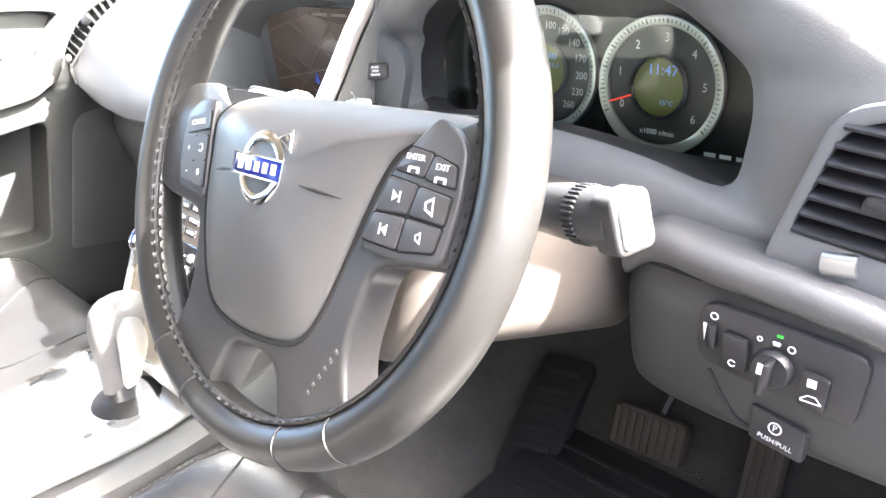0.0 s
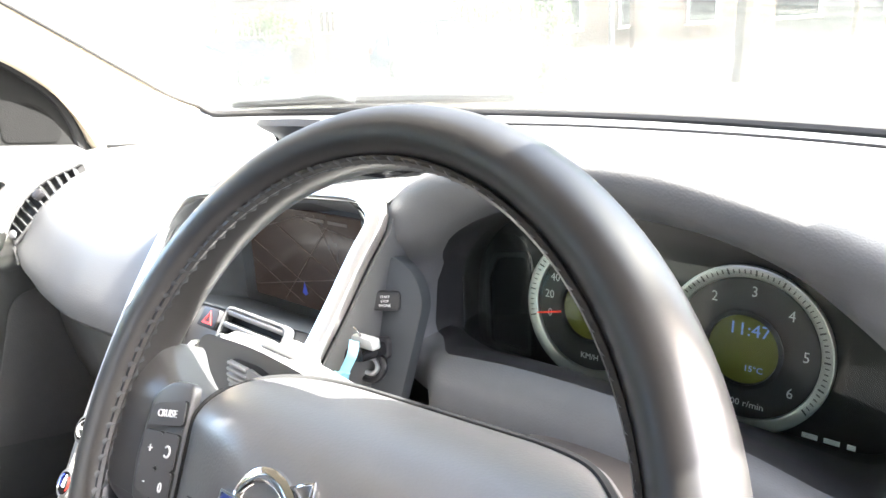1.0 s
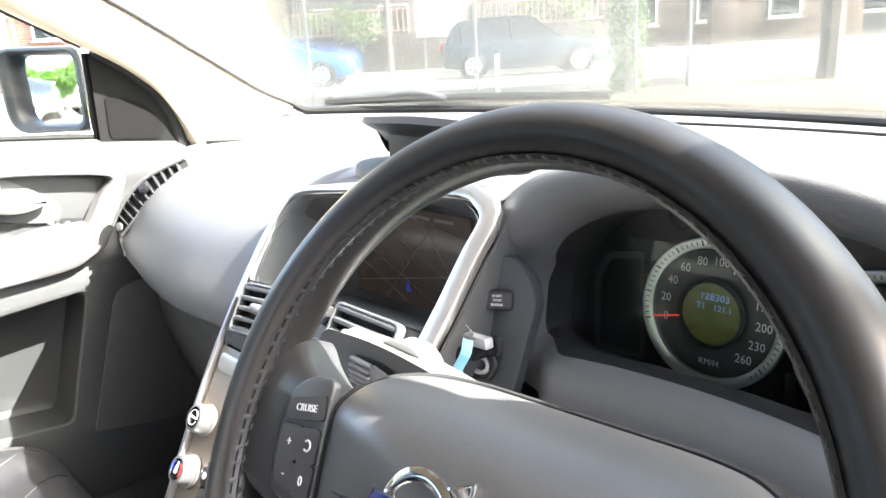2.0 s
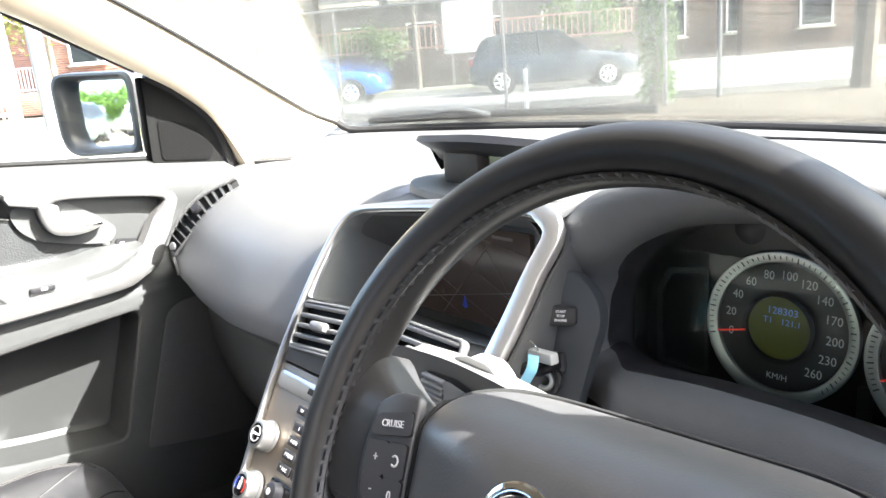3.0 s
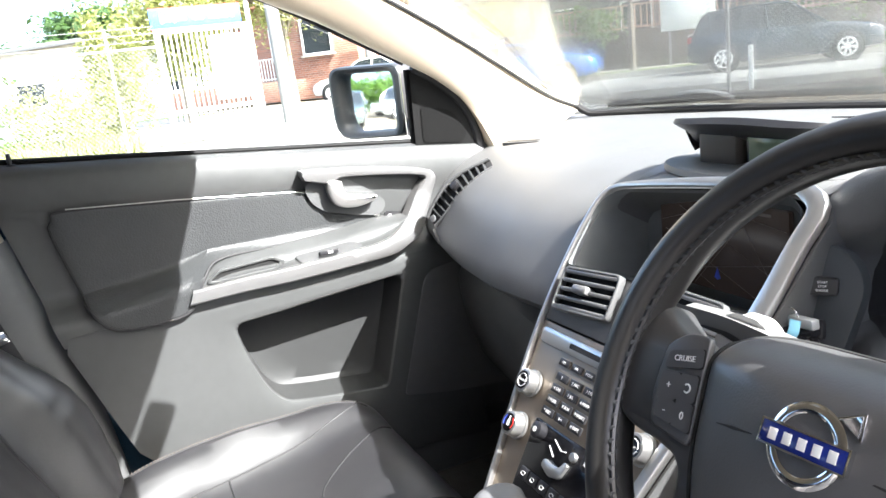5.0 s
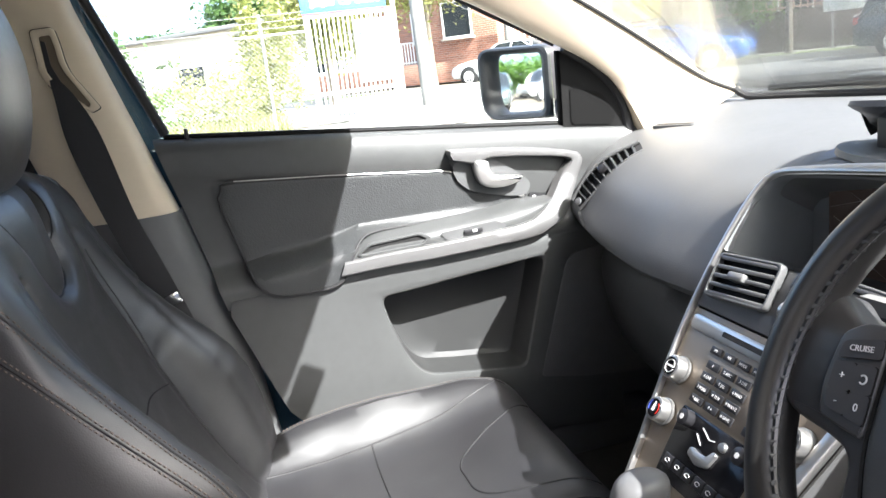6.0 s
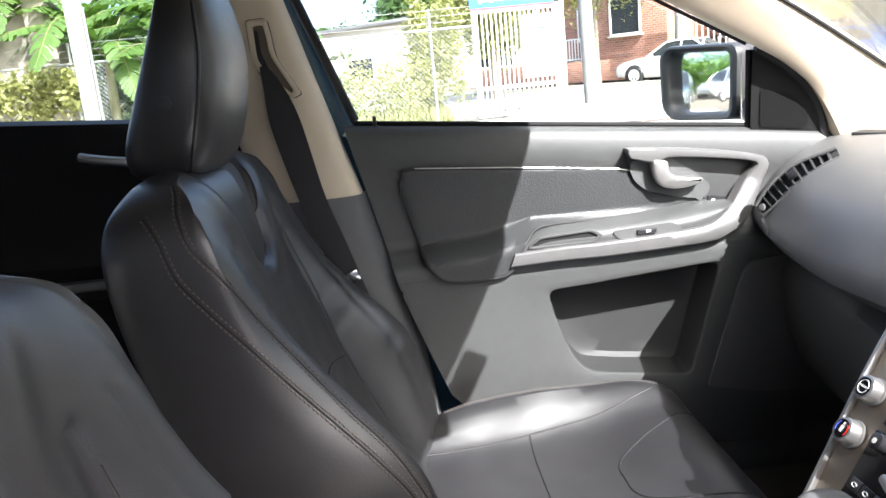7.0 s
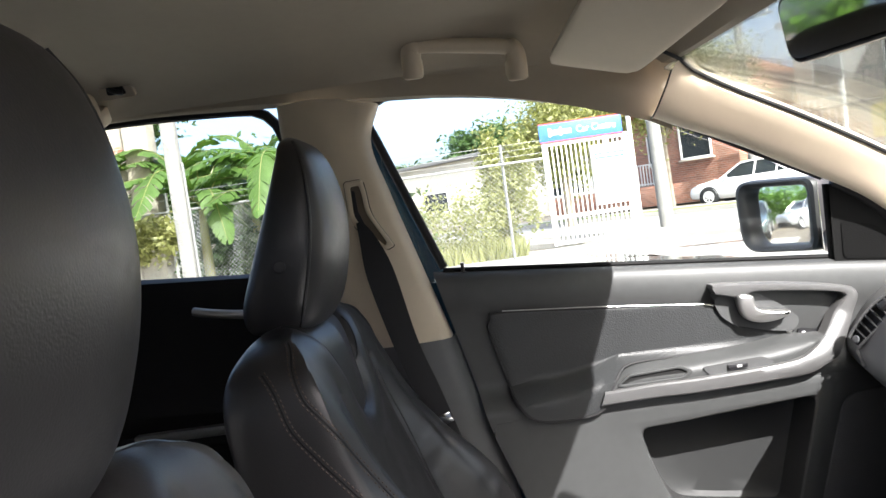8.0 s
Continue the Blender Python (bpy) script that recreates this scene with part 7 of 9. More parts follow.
part("peg", tube([HK @ Vector((-0.010, 0.004, 0.004)), HK @ Vector((0.002, 0.0, 0.012)), HK @ Vector((0.012, -0.004, 0.010))], 0.0045, 8), black_plastic, hook)


def sun_visor(side):
    root = thing("sun_visor", "beige cloth sun visor folded up against the roof lining", "sun visor", at=(side * 0.38, -0.05, 1.41), group="sun visors")
    a, b, c, d = (Vector(p) for p in ((-0.565, -0.138, 1.418), (-0.565, 0.000, 1.380), (-0.19, 0.045, 1.408), (-0.19, -0.115, 1.452)))
    rows = []
    for i in range(13):
        u = i / 12
        p, q = a + (d - a) * u, b + (c - b) * u
        e = math.sin(math.pi * min(1.0, min(u, 1 - u) * 8) / 2) if min(u, 1 - u) < 0.125 else 1.0
        mid = (p + q) / 2
        r = []
        for w in np.linspace(0, 2 * math.pi, 24, endpoint=False):
            cw, sw = math.cos(w), math.sin(w)
            k = math.copysign(abs(cw) ** 0.35, cw)
            r.append(mid + (q - p) / 2 * k * (0.88 + 0.12 * e) + Vector((0, 0.26, 0.96)) * 0.010 * math.copysign(abs(sw) ** 0.6, sw) * (0.3 + 0.7 * e))
        rows.append([Vector((-side * v.x, v.y, v.z)) for v in r])
    part("panel", grid(rows, close_v=True, cap=True), visor_cloth, root)
    part("pivot", tube([(side * 0.58, -0.005, 1.40), (side * 0.55, 0.0, 1.388)], 0.008, 8), beige_plastic, root)
    return root


sun_visor(-1)
sun_visor(1)

# overhead console edge
oc = thing("overhead_console", "beige overhead lamp console with pale rim", "overhead console", at=(0, -0.05, 1.47))
part("shell", lathe([(0.0, -0.045), (0.10, -0.040), (0.125, -0.025), (0.135, 0.01)], pose(0, -0.09, 1.492) @ Matrix.Diagonal((1.0, 0.85, 1, 1)), 48), beige_plastic, oc)
part("lens", lathe([(0.0, -0.0465), (0.06, -0.0455), (0.065, -0.041)], pose(0, -0.09, 1.492), 32), white_mark, oc, "milky lamp lens")

# ---- mirrors ----
mirror_glass = material("mirror_silver", (0.9, 0.9, 0.9), 0.015, metal=1.0, var=0.0)
rv = thing("rear_view_mirror", "black framed rear view mirror on the windscreen", "mirror", at=(0.02, 0.10, 1.34))
RVN = Vector((0.27, -0.95, -0.112)).normalized()
RVT = RVN.cross(Vector((0, 0, 1))).normalized() * -1
RV = axes((0.018, 0.075, 1.335), RVT, RVN.cross(RVT), RVN)
ro = ring_outline([(-0.125, -0.036), (0.125, -0.036), (0.128, 0.034), (-0.128, 0.034)], 0.018, 6)
part("housing", plate(ro, 0.034, RV @ pose(0, 0, -0.030), 0.006, 3), gloss_black, rv, "black housing")
part("glass", plate([(p[0] * 0.95, p[1] * 0.86) for p in ro], 0.002, RV @ pose(0, 0, 0.0035)), mirror_glass, rv, "mirror glass")
part("stalk", tube([RV @ Vector((0, 0.01, -0.03)), (0.0, 0.14, 1.40), (0.0, 0.165, 1.425)], 0.012, 10), black_plastic, rv)
# guessed box, set on the sun's path to shadow the lower door panel
part("shadow_box", box((0.064, 0.046, 0.030), pose(0.042, 0.196, 1.388, -28, 0, 0), 0.006), black_plastic, rv, "black box on the glass, added for its shadow on the door")

MN = Vector((0.48, -0.875, 0.02)).normalized()
MT = Vector((0, 0, 1)).cross(MN).normalized()
MM = axes((-0.935, 0.362, 1.096), MT, MN.cross(MT), MN)
sm = thing("side_mirror", "black door mirror with convex glass on the passenger side", "mirror", at=(-0.9, 0.38, 1.05))
hw, hh = 0.100, 0.078
rim = ring_outline([(-hw * 0.92, -hh), (hw, -hh * 0.95), (hw * 1.02, hh * 0.92), (-hw, hh)], [0.05, 0.025, 0.025, 0.035], 8)
rows = []
for s, q, w in ((0.72, 0.80, 0.006), (0.74, 0.82, 0.022), (0.78, 0.86, 0.029), (0.88, 0.93, 0.034), (0.96, 0.98, 0.032), (1.0, 1.0, 0.022), (1.02, 1.02, 0.0), (0.98, 0.98, -0.04), (0.86, 0.86, -0.075), (0.60, 0.60, -0.100), (0.25, 0.25, -0.108)):
    rows.append([MM @ Vector((p[0] * s, p[1] * q, w)) for p in rim])
mirror_shell = material("mirror_shell", (0.020, 0.020, 0.021), 0.48, var=0.1)
part("housing", grid(rows, close_v=True), mirror_shell, sm, "satin black housing")
dome = [[MM @ Vector((p[0] * k, p[1] * k, 0.010 - ((p[0] * k) ** 2 + (p[1] * k) ** 2) / 2.2)) for p in rim] for k in (0.84, 0.75, 0.6, 0.45, 0.3, 0.15, 0.002)]
part("glass", grid(dome, close_v=True), mirror_glass, sm, "convex mirror glass")
part("arm", tube([MM @ Vector((0.08, -0.05, -0.02)), (-0.80, 0.41, 1.035), (-0.735, 0.41, 1.03)], [0.03, 0.026, 0.024], 12), mirror_shell, sm)


# ---- outside: street frame, s along the road, b across it ----
RD = Vector((0.72, 0.694, 0))
RN = Vector((-0.694, 0.72, 0))
rng = random.Random(5)


def road(s, b, z=0.0):
    return RD * s + RN * b + Vector((0, 0, z))


def road_pose(s, b, z=0.0, turn=0.0):
    """x along the road, y away from the camera's side."""
    return axes(road(s, b, z), RD, RN, (0, 0, 1)) @ pose(0, 0, 0, 0, 0, turn)


asphalt = material("asphalt", (0.24, 0.235, 0.225), 0.9, grain=0.6, grain_size=0.02, var=0.18, var_size=2.5)
concrete = material("pale_concrete", (0.34, 0.325, 0.30), 0.85, grain=0.5, grain_size=0.02, var=0.15, var_size=1.2)
lot_dirt = material("dry_lot_soil", (0.12, 0.10, 0.075), 0.95, grain=0.8, grain_size=0.05, var=0.35, var_size=1.5)
grass_mat = material("dry_grass", (0.15, 0.19, 0.055), 0.9, var=0.45, var_size=0.6)
white_paint = material("white_paint", (0.78, 0.78, 0.76), 0.45, var=0.06)
grey_timber = material("weathered_timber", (0.22, 0.215, 0.205), 0.85, grain=0.8, grain_size=0.03, var=0.2, var_size=0.2)
grey_render = material("grey_render", (0.30, 0.295, 0.285), 0.9, grain=0.3, grain_size=0.01, var=0.2)
zinc = material("galvanised_steel", (0.26, 0.26, 0.26), 0.5, metal=0.6)
def brick_material(name, color, joint):
    """Courses of bricks along the street's direction, with pale joints and bricks that differ."""
    m = material(name, color, 0.85, grain=0.5, grain_size=0.03, var=0.2, var_size=0.5)
    nt = m.node_tree
    pos = nt.nodes["Texture Coordinate"].outputs["Object"]
    along = nt.nodes.new("ShaderNodeVectorMath")
    along.operation = "DOT_PRODUCT"
    along.inputs[1].default_value = tuple(RD)
    nt.links.new(pos, along.inputs[0])
    up = nt.nodes.new("ShaderNodeSeparateXYZ")
    nt.links.new(pos, up.inputs[0])
    flat = nt.nodes.new("ShaderNodeCombineXYZ")
    nt.links.new(along.outputs["Value"], flat.inputs[0])
    nt.links.new(up.outputs[2], flat.inputs[1])
    bk = nt.nodes.new("ShaderNodeTexBrick")
    bk.inputs["Scale"].default_value = 1.0
    bk.inputs["Brick Width"].default_value = 0.24
    bk.inputs["Row Height"].default_value = 0.086
    bk.inputs["Mortar Size"].default_value = 0.008
    bk.inputs["Color1"].default_value = (*[c * 0.75 for c in color], 1)
    bk.inputs["Color2"].default_value = (*[c * 1.25 for c in color], 1)
    bk.inputs["Mortar"].default_value = (*joint, 1)
    nt.links.new(flat.outputs[0], bk.inputs["Vector"])
    nt.links.new(bk.outputs["Color"], nt.nodes["Principled BSDF"].inputs["Base Color"])
    return m


brick_red = brick_material("red_brick", (0.30, 0.125, 0.08), (0.36, 0.32, 0.28))
brick_brown = brick_material("brown_brick", (0.14, 0.088, 0.065), (0.24, 0.22, 0.20))
render_cream = material("cream_render", (0.55, 0.51, 0.43), 0.85, grain=0.3, grain_size=0.03, var=0.1, var_size=1.0)
render_grey = material("grey_facade", (0.16, 0.16, 0.157), 0.85, var=0.12, var_size=1.5)
roof_tile = material("terracotta_tile", (0.36, 0.17, 0.10), 0.8, grain=0.6, grain_size=0.1, var=0.2, var_size=0.5)
dark_glass = material("dark_window", (0.02, 0.024, 0.028), 0.08, var=0.1)
bark = material("grey_bark", (0.20, 0.17, 0.14), 0.9, grain=0.9, grain_size=0.05, var=0.3, var_size=0.2)


def leaf_material(name, color, back=0.35):
    m = material(name, color, 0.5, var=0.4, var_size=0.8)
    b = m.node_tree.nodes["Principled BSDF"]
    b.inputs["Transmission Weight"].default_value = 0.0
    b.inputs["Subsurface Weight"].default_value = 0.0
    out = m.node_tree.nodes["Material Output"]
    tr = m.node_tree.nodes.new("ShaderNodeBsdfTranslucent")
    tr.inputs[0].default_value = (color[0] * 1.5, color[1] * 1.6, color[2] * 0.9, 1)
    mix = m.node_tree.nodes.new("ShaderNodeMixShader")
    mix.inputs[0].default_value = back
    m.node_tree.links.new(b.outputs[0], mix.inputs[1])
    m.node_tree.links.new(tr.outputs[0], mix.inputs[2])
    m.node_tree.links.new(mix.outputs[0], out.inputs[0])
    return m


leaf_green = leaf_material("street_tree_leaf", (0.10, 0.16, 0.04))
leaf_olive = leaf_material("olive_leaf", (0.20, 0.205, 0.075))
leaf_dark = leaf_material("dark_leaf", (0.045, 0.085, 0.025))
leaf_banana = leaf_material("banana_leaf", (0.066, 0.122, 0.026), 0.4)
leaf_hedge = leaf_material("hedge_leaf", (0.10, 0.20, 0.03))

solo("ground", grid([[(x, y, -0.01) for x in np.linspace(-500, 500, 21)] for y in np.linspace(-500, 500, 21)]), lot_dirt, "dry bare soil and grass ground", "ground", kind="structure")
def slab(name, s0, s1, b0, b1, z, thick, mat, label, cat):
    bm = box((s1 - s0, b1 - b0, thick), road_pose((s0 + s1) / 2, (b0 + b1) / 2, z - thick / 2))
    return solo(name, bm, mat, label, cat, kind="structure")


slab("road", -160, 160, 14.4, 21.5, 0.004, 0.05, asphalt, "sunlit grey asphalt street", "road")
slab("pavement", -160, 160, 21.65, 24.0, 0.14, 0.20, concrete, "pale concrete footpath across the street", "pavement")
slab("pavement", -160, -5.5, 12.9, 14.25, 0.10, 0.16, concrete, "pale concrete footpath by the gate", "pavement")
slab("kerb", -160, 160, 21.5, 21.65, 0.15, 0.22, concrete, "concrete kerb across the street", "kerb")
slab("kerb", -160, 160, 14.25, 14.4, 0.13, 0.20, concrete, "concrete kerb on the near side", "kerb")
slab("verge", -60, 4.0, 21.75, 22.7, 0.155, 0.03, grass_mat, "strip of green grass beside the kerb", "verge")
solo("lot", box((14.5, 15, 0.02), pose(-9.0, 1.0, 0.002)), concrete, "pale concrete yard beside the car", "yard", kind="structure")
# unseen walls added on the driver's side to block sun and sky light
solo("shade_wall_low", box((0.2, 3.2, 1.5), pose(1.9, 0.9, 0.75), 0.01), grey_render, "added unseen low grey wall that holds back side light", "wall", kind="structure")
solo("shade_wall_tall", box((0.2, 8.0, 3.4), pose(1.9, -4.72, 1.7), 0.01), grey_render, "added unseen tall grey wall that darkens the cabin's rear", "wall", kind="structure")
wet = material("wet_concrete", (0.10, 0.097, 0.09), 0.12, var=0.2, var_size=0.5)
for x, y, lx, ly, turn in ((-10.9, 2.5, 1.5, 0.42, 28), (-12.6, 2.2, 1.1, 0.20, 20), (-12.0, 4.2, 1.4, 0.18, 60)):
    rim_ = [(lx * math.cos(w) * (1 + 0.22 * math.sin(3 * w + x)), ly * math.sin(w) * (1 + 0.25 * math.cos(5 * w + y))) for w in np.linspace(0, 2 * math.pi, 40, endpoint=False)]
    solo("puddle", plate(rim_, 0.004, pose(x, y, 0.0125, 0, 0, turn)), wet, "shallow rain puddle on the concrete yard", "puddle")
solo("driveway", box((60, 8.0, 0.02), road_pose(34, 25.7, 0.158)), concrete, "bright sunlit concrete apron", "driveway", kind="structure")


def tuft_field(name, n, place, size, mat, label):
    bm = bmesh.new()
    for _ in range(n):
        p = place()
        w = rng.uniform(0, 6.283)
        d = Vector((math.cos(w), math.sin(w), 0)) * size * 0.12
        h = Vector((rng.uniform(-0.3, 0.3), rng.uniform(-0.3, 0.3), 1)) * size * rng.uniform(0.5, 1.2)
        bm.faces.new([bm.verts.new(q) for q in (p - d, p + d, p + h)])
    return solo(name, bm, mat, label, "grass", kind="stuff")


tuft_field("grass", 4500, lambda: Vector((rng.uniform(-20, -15.2), rng.uniform(-7, 1.0), 0.0)), 0.38, leaf_olive, "tall dry grass behind the wire fence")
tuft_field("grass", 2200, lambda: Vector((rng.uniform(-12, 6), rng.uniform(7.5, 12.5), 0.0)), 0.05, lot_dirt, "short dry stubble in front of the car")


def tree(name, at, h, trunk_r, crown, n, leaf, mat, label, lean=(0, 0), limbs=9, low=0.45, seed=1, category="tree"):
    """Tapered trunk, limbs and a crown of single leaves in clumps. crown: half sizes."""
    r = random.Random(seed)
    root = thing(name, label, category, at=at)
    at = Vector(at)
    top = at + Vector((lean[0], lean[1], h))
    bms = [tube(smooth_line([at, at + (top - at) * 0.35 + Vector((0.06, -0.04, 0)) * h * 0.2, at + (top - at) * 0.7, top], 10), list(np.linspace(trunk_r, trunk_r * 0.25, 10)), 8)]
    clumps = []
    mid = at + Vector((lean[0] * 0.7, lean[1] * 0.7, h - crown[2] * 0.55))
    for _ in range(limbs):
        a = at + (top - at) * r.uniform(low, 0.9)
        d = Vector((r.gauss(0, 1), r.gauss(0, 1), r.gauss(0.2, 0.6))).normalized()
        e = mid + Vector((d.x * crown[0], d.y * crown[1], d.z * crown[2])) * r.uniform(0.55, 0.95)
        bms.append(tube(smooth_line([a, (a + e) / 2 + Vector((0, 0, 0.08 * h)), e], 6), list(np.linspace(trunk_r * 0.4, trunk_r * 0.08, 6)), 5))
        clumps.append(e)
    part("trunk", merge(*bms), bark, root)
    for _ in range(limbs * 3):
        d = Vector((r.gauss(0, 1), r.gauss(0, 1), r.gauss(0, 1))).normalized()
        clumps.append(mid + Vector((d.x * crown[0], d.y * crown[1], d.z * crown[2])) * r.uniform(0.3, 1.0))
    size = min(crown) * 0.34
    verts, faces = [], []
    for k in range(n):
        c = clumps[k % len(clumps)]
        p = c + Vector((r.gauss(0, 1), r.gauss(0, 1), r.gauss(0, 0.8))) * size
        u = Vector((r.gauss(0, 1), r.gauss(0, 1), r.gauss(0, 0.6))).normalized()
        v = u.cross(Vector((r.gauss(0, 1), r.gauss(0, 1), r.gauss(0, 1)))).normalized()
        s = leaf * r.uniform(0.6, 1.3)
        i = len(verts)
        verts += [p - u * s, p + v * s * 0.42, p + u * s, p - v * s * 0.42]
        faces.append((i, i + 1, i + 2, i + 3))
    me = bpy.data.meshes.new("crown")
    me.from_pydata([tuple(q) for q in verts], [], faces)
    me.materials.append(mat)
    part("crown", me, mat, root)
    return root


# ---- wire fence with gate ----
def wire_fence(m, length, h, posts, top, gap=0.084, gauge=0.0021):
    """Chain-link along x of m: mesh, top rail, strands above it and posts at the given places."""
    root = thing("wire_fence", "galvanised chain-link fence with steel posts and top rail", "fence", at=tuple(m.translation))
    verts, faces = [], []
    def wire(a, b, r):
        a, b = m @ Vector(a), m @ Vector(b)
        t = (b - a).normalized()
        n2 = (m.to_3x3() @ Vector((0, 1, 0))) * r
        n1 = t.cross(n2).normalized() * r
        i = len(verts)
        for p in (a, b):
            verts.extend([p + n1, p - n1 * 0.5 + n2, p - n1 * 0.5 - n2])
        faces.extend([(i, i + 1, i + 4, i + 3), (i + 1, i + 2, i + 5, i + 4), (i + 2, i, i + 3, i + 5)])
    zb = 0.05
    for j in range(int((length + h) / gap)):
        x = -h + j * gap
        for s in (1, -1):
            a, b = ((x, zb), (x + h, zb + h)) if s > 0 else ((x + h, zb), (x, zb + h))
            lo, hi = max(0.0, min(a[0], b[0])), min(length, max(a[0], b[0]))
            if hi <= lo:
                continue
            f = lambda q: a[1] + (q - a[0]) / (b[0] - a[0]) * (b[1] - a[1])
            wire((lo, 0.004 * s, f(lo)), (hi, 0.004 * s, f(hi)), gauge)
    for z in ((h + 0.19, h + 0.31, h + 0.43) if top else ()):
        wire((0, 0, z), (length, 0, z), 0.004)
    me = bpy.data.meshes.new("wire_mesh")
    me.from_pydata([tuple(v) for v in verts], [], faces)
    me.materials.append(zinc)
    tagged(part("wire_mesh", me, zinc, root, "diamond wire mesh"), kind="stuff")
    part("top_rail", tube([m @ Vector((0, 0, h + 0.07)), m @ Vector((length, 0, h + 0.07))], 0.024, 8), zinc, root)
    for x in posts:
        part("post", tube([m @ Vector((x, 0.04, 0)), m @ Vector((x, 0.04, h + (0.46 if top else 0.10)))], 0.03, 8), zinc, root)
    return root


wire_fence(axes((-14.6, -9.5, 0), (0, 1, 0), (-1, 0, 0), (0, 0, 1)), 10.95, 1.86, (0.6, 3.35, 6.6, 10.12), True)
wire_fence(road_pose(-5.2, 12.6), 8.2, 1.9, (0.4, 2.6, 5.4, 8.0), False, 0.080, 0.0022)


def yard_gate():
    root = thing("yard_gate", "white steel bar gate carrying blue and white sign boards", "gate", at=(-16.1, 2.5, 0))
    m = axes((-16.2, 1.62, 0.06), (-0.03, 1.0, 0), (0, 0, 1), (1, 0.03, 0))
    w, h = 1.86, 2.28
    for x in (0.03, w - 0.03):
        part("upright", box((0.07, h, 0.06), m @ pose(x, h / 2, 0), 0.008), white_paint, root)
    for z in (0.05, 0.62, h - 0.06):
        part("rail", box((w, 0.07, 0.05), m @ pose(w / 2, z, 0.002), 0.006), white_paint, root)
    bar = finish("bar", box((0.026, h - 0.12, 0.026), None, 0.003), white_paint)
    for i in range(17):
        b = part("bar", bar, white_paint, root)
        b.matrix_basis = m @ pose(0.105 + i * 0.103, h / 2, 0)
    sign = part("sign_board", box((w - 0.05, 0.42, 0.03), m @ pose(w / 2 - 0.06, h + 0.19, 0.05), 0.004), sign_blue, root, "blue sign board with pale bars and red edge")
    for z in (-0.20, 0.20):
        part("sign_edge", box((w - 0.05, 0.022, 0.034), m @ pose(w / 2 - 0.06, h + 0.19 + z, 0.051)), sign_red, sign)
    part("sign_bar", merge(box((0.50, 0.10, 0.008), m @ pose(0.42, h + 0.185, 0.068)), box((0.06, 0.18, 0.008), m @ pose(0.20, h + 0.195, 0.0685)), box((0.04, 0.18, 0.008), m @ pose(0.44, h + 0.195, 0.0685))), white_paint, sign)
    part("sign_words", lettering("Car Centre", 0.215, m @ pose(1.21, h + 0.19, 0.067), 0.003, 0.86), white_paint, sign, "white painted words")
    board = part("notice_board", box((0.74, 1.30, 0.02), m @ pose(1.40, 1.42, 0.05), 0.003), white_paint, root, "white notice board with a blue strip")
    part("notice_strip", box((0.64, 0.13, 0.006), m @ pose(1.42, 1.83, 0.063)), sign_blue, board)
    part("notice_bar", box((0.56, 0.05, 0.006), m @ pose(1.42, 1.83, 0.067)), white_paint, board)
    part("gate_post", tube([m @ Vector((w + 0.08, -0.06, 0)), m @ Vector((w + 0.08, h + 0.42, 0))], 0.05, 10), white_paint, root)
    return root


sign_blue = material("sign_blue", (0.04, 0.13, 0.52), 0.4, var=0.05)
sign_red = material("sign_red", (0.55, 0.04, 0.04), 0.4, var=0.05)
yard_gate()

pole = thing("timber_pole", "weathered grey timber power pole beside the fence", "pole", at=(-6.6, -2.98, 0))
part("shaft", box((0.13, 0.13, 6.5), pose(-6.6, -2.96, 3.25), 0.02, 2), grey_timber, pole)
part("conduit", tube([(-6.6, -2.88, 0), (-6.6, -2.88, 2.0)], 0.014, 8), zinc, pole)
pole = thing("street_pole", "pale leaning timber street pole by the kerb", "pole", at=(-17.5, 4.45, 0))
part("shaft", tube([(-17.5, 4.45, 0), (-17.55, 4.30, 8.0)], [0.17, 0.12], 12), grey_timber, pole)
part("cross_arm", box((0.1, 2.2, 0.1), pose(-17.55, 4.3, 7.4), 0.01), grey_timber, pole)
for s_, b_, hh, mt in ((0.55, 13.9, 0.75, white_paint), (3.9, 13.6, 3.2, zinc)):
    tagged(new("marker_post", finish("marker_post", tube([road(s_, b_), road(s_, b_, hh)], 0.045, 10), mt)), "slim steel post beside the street", "post")

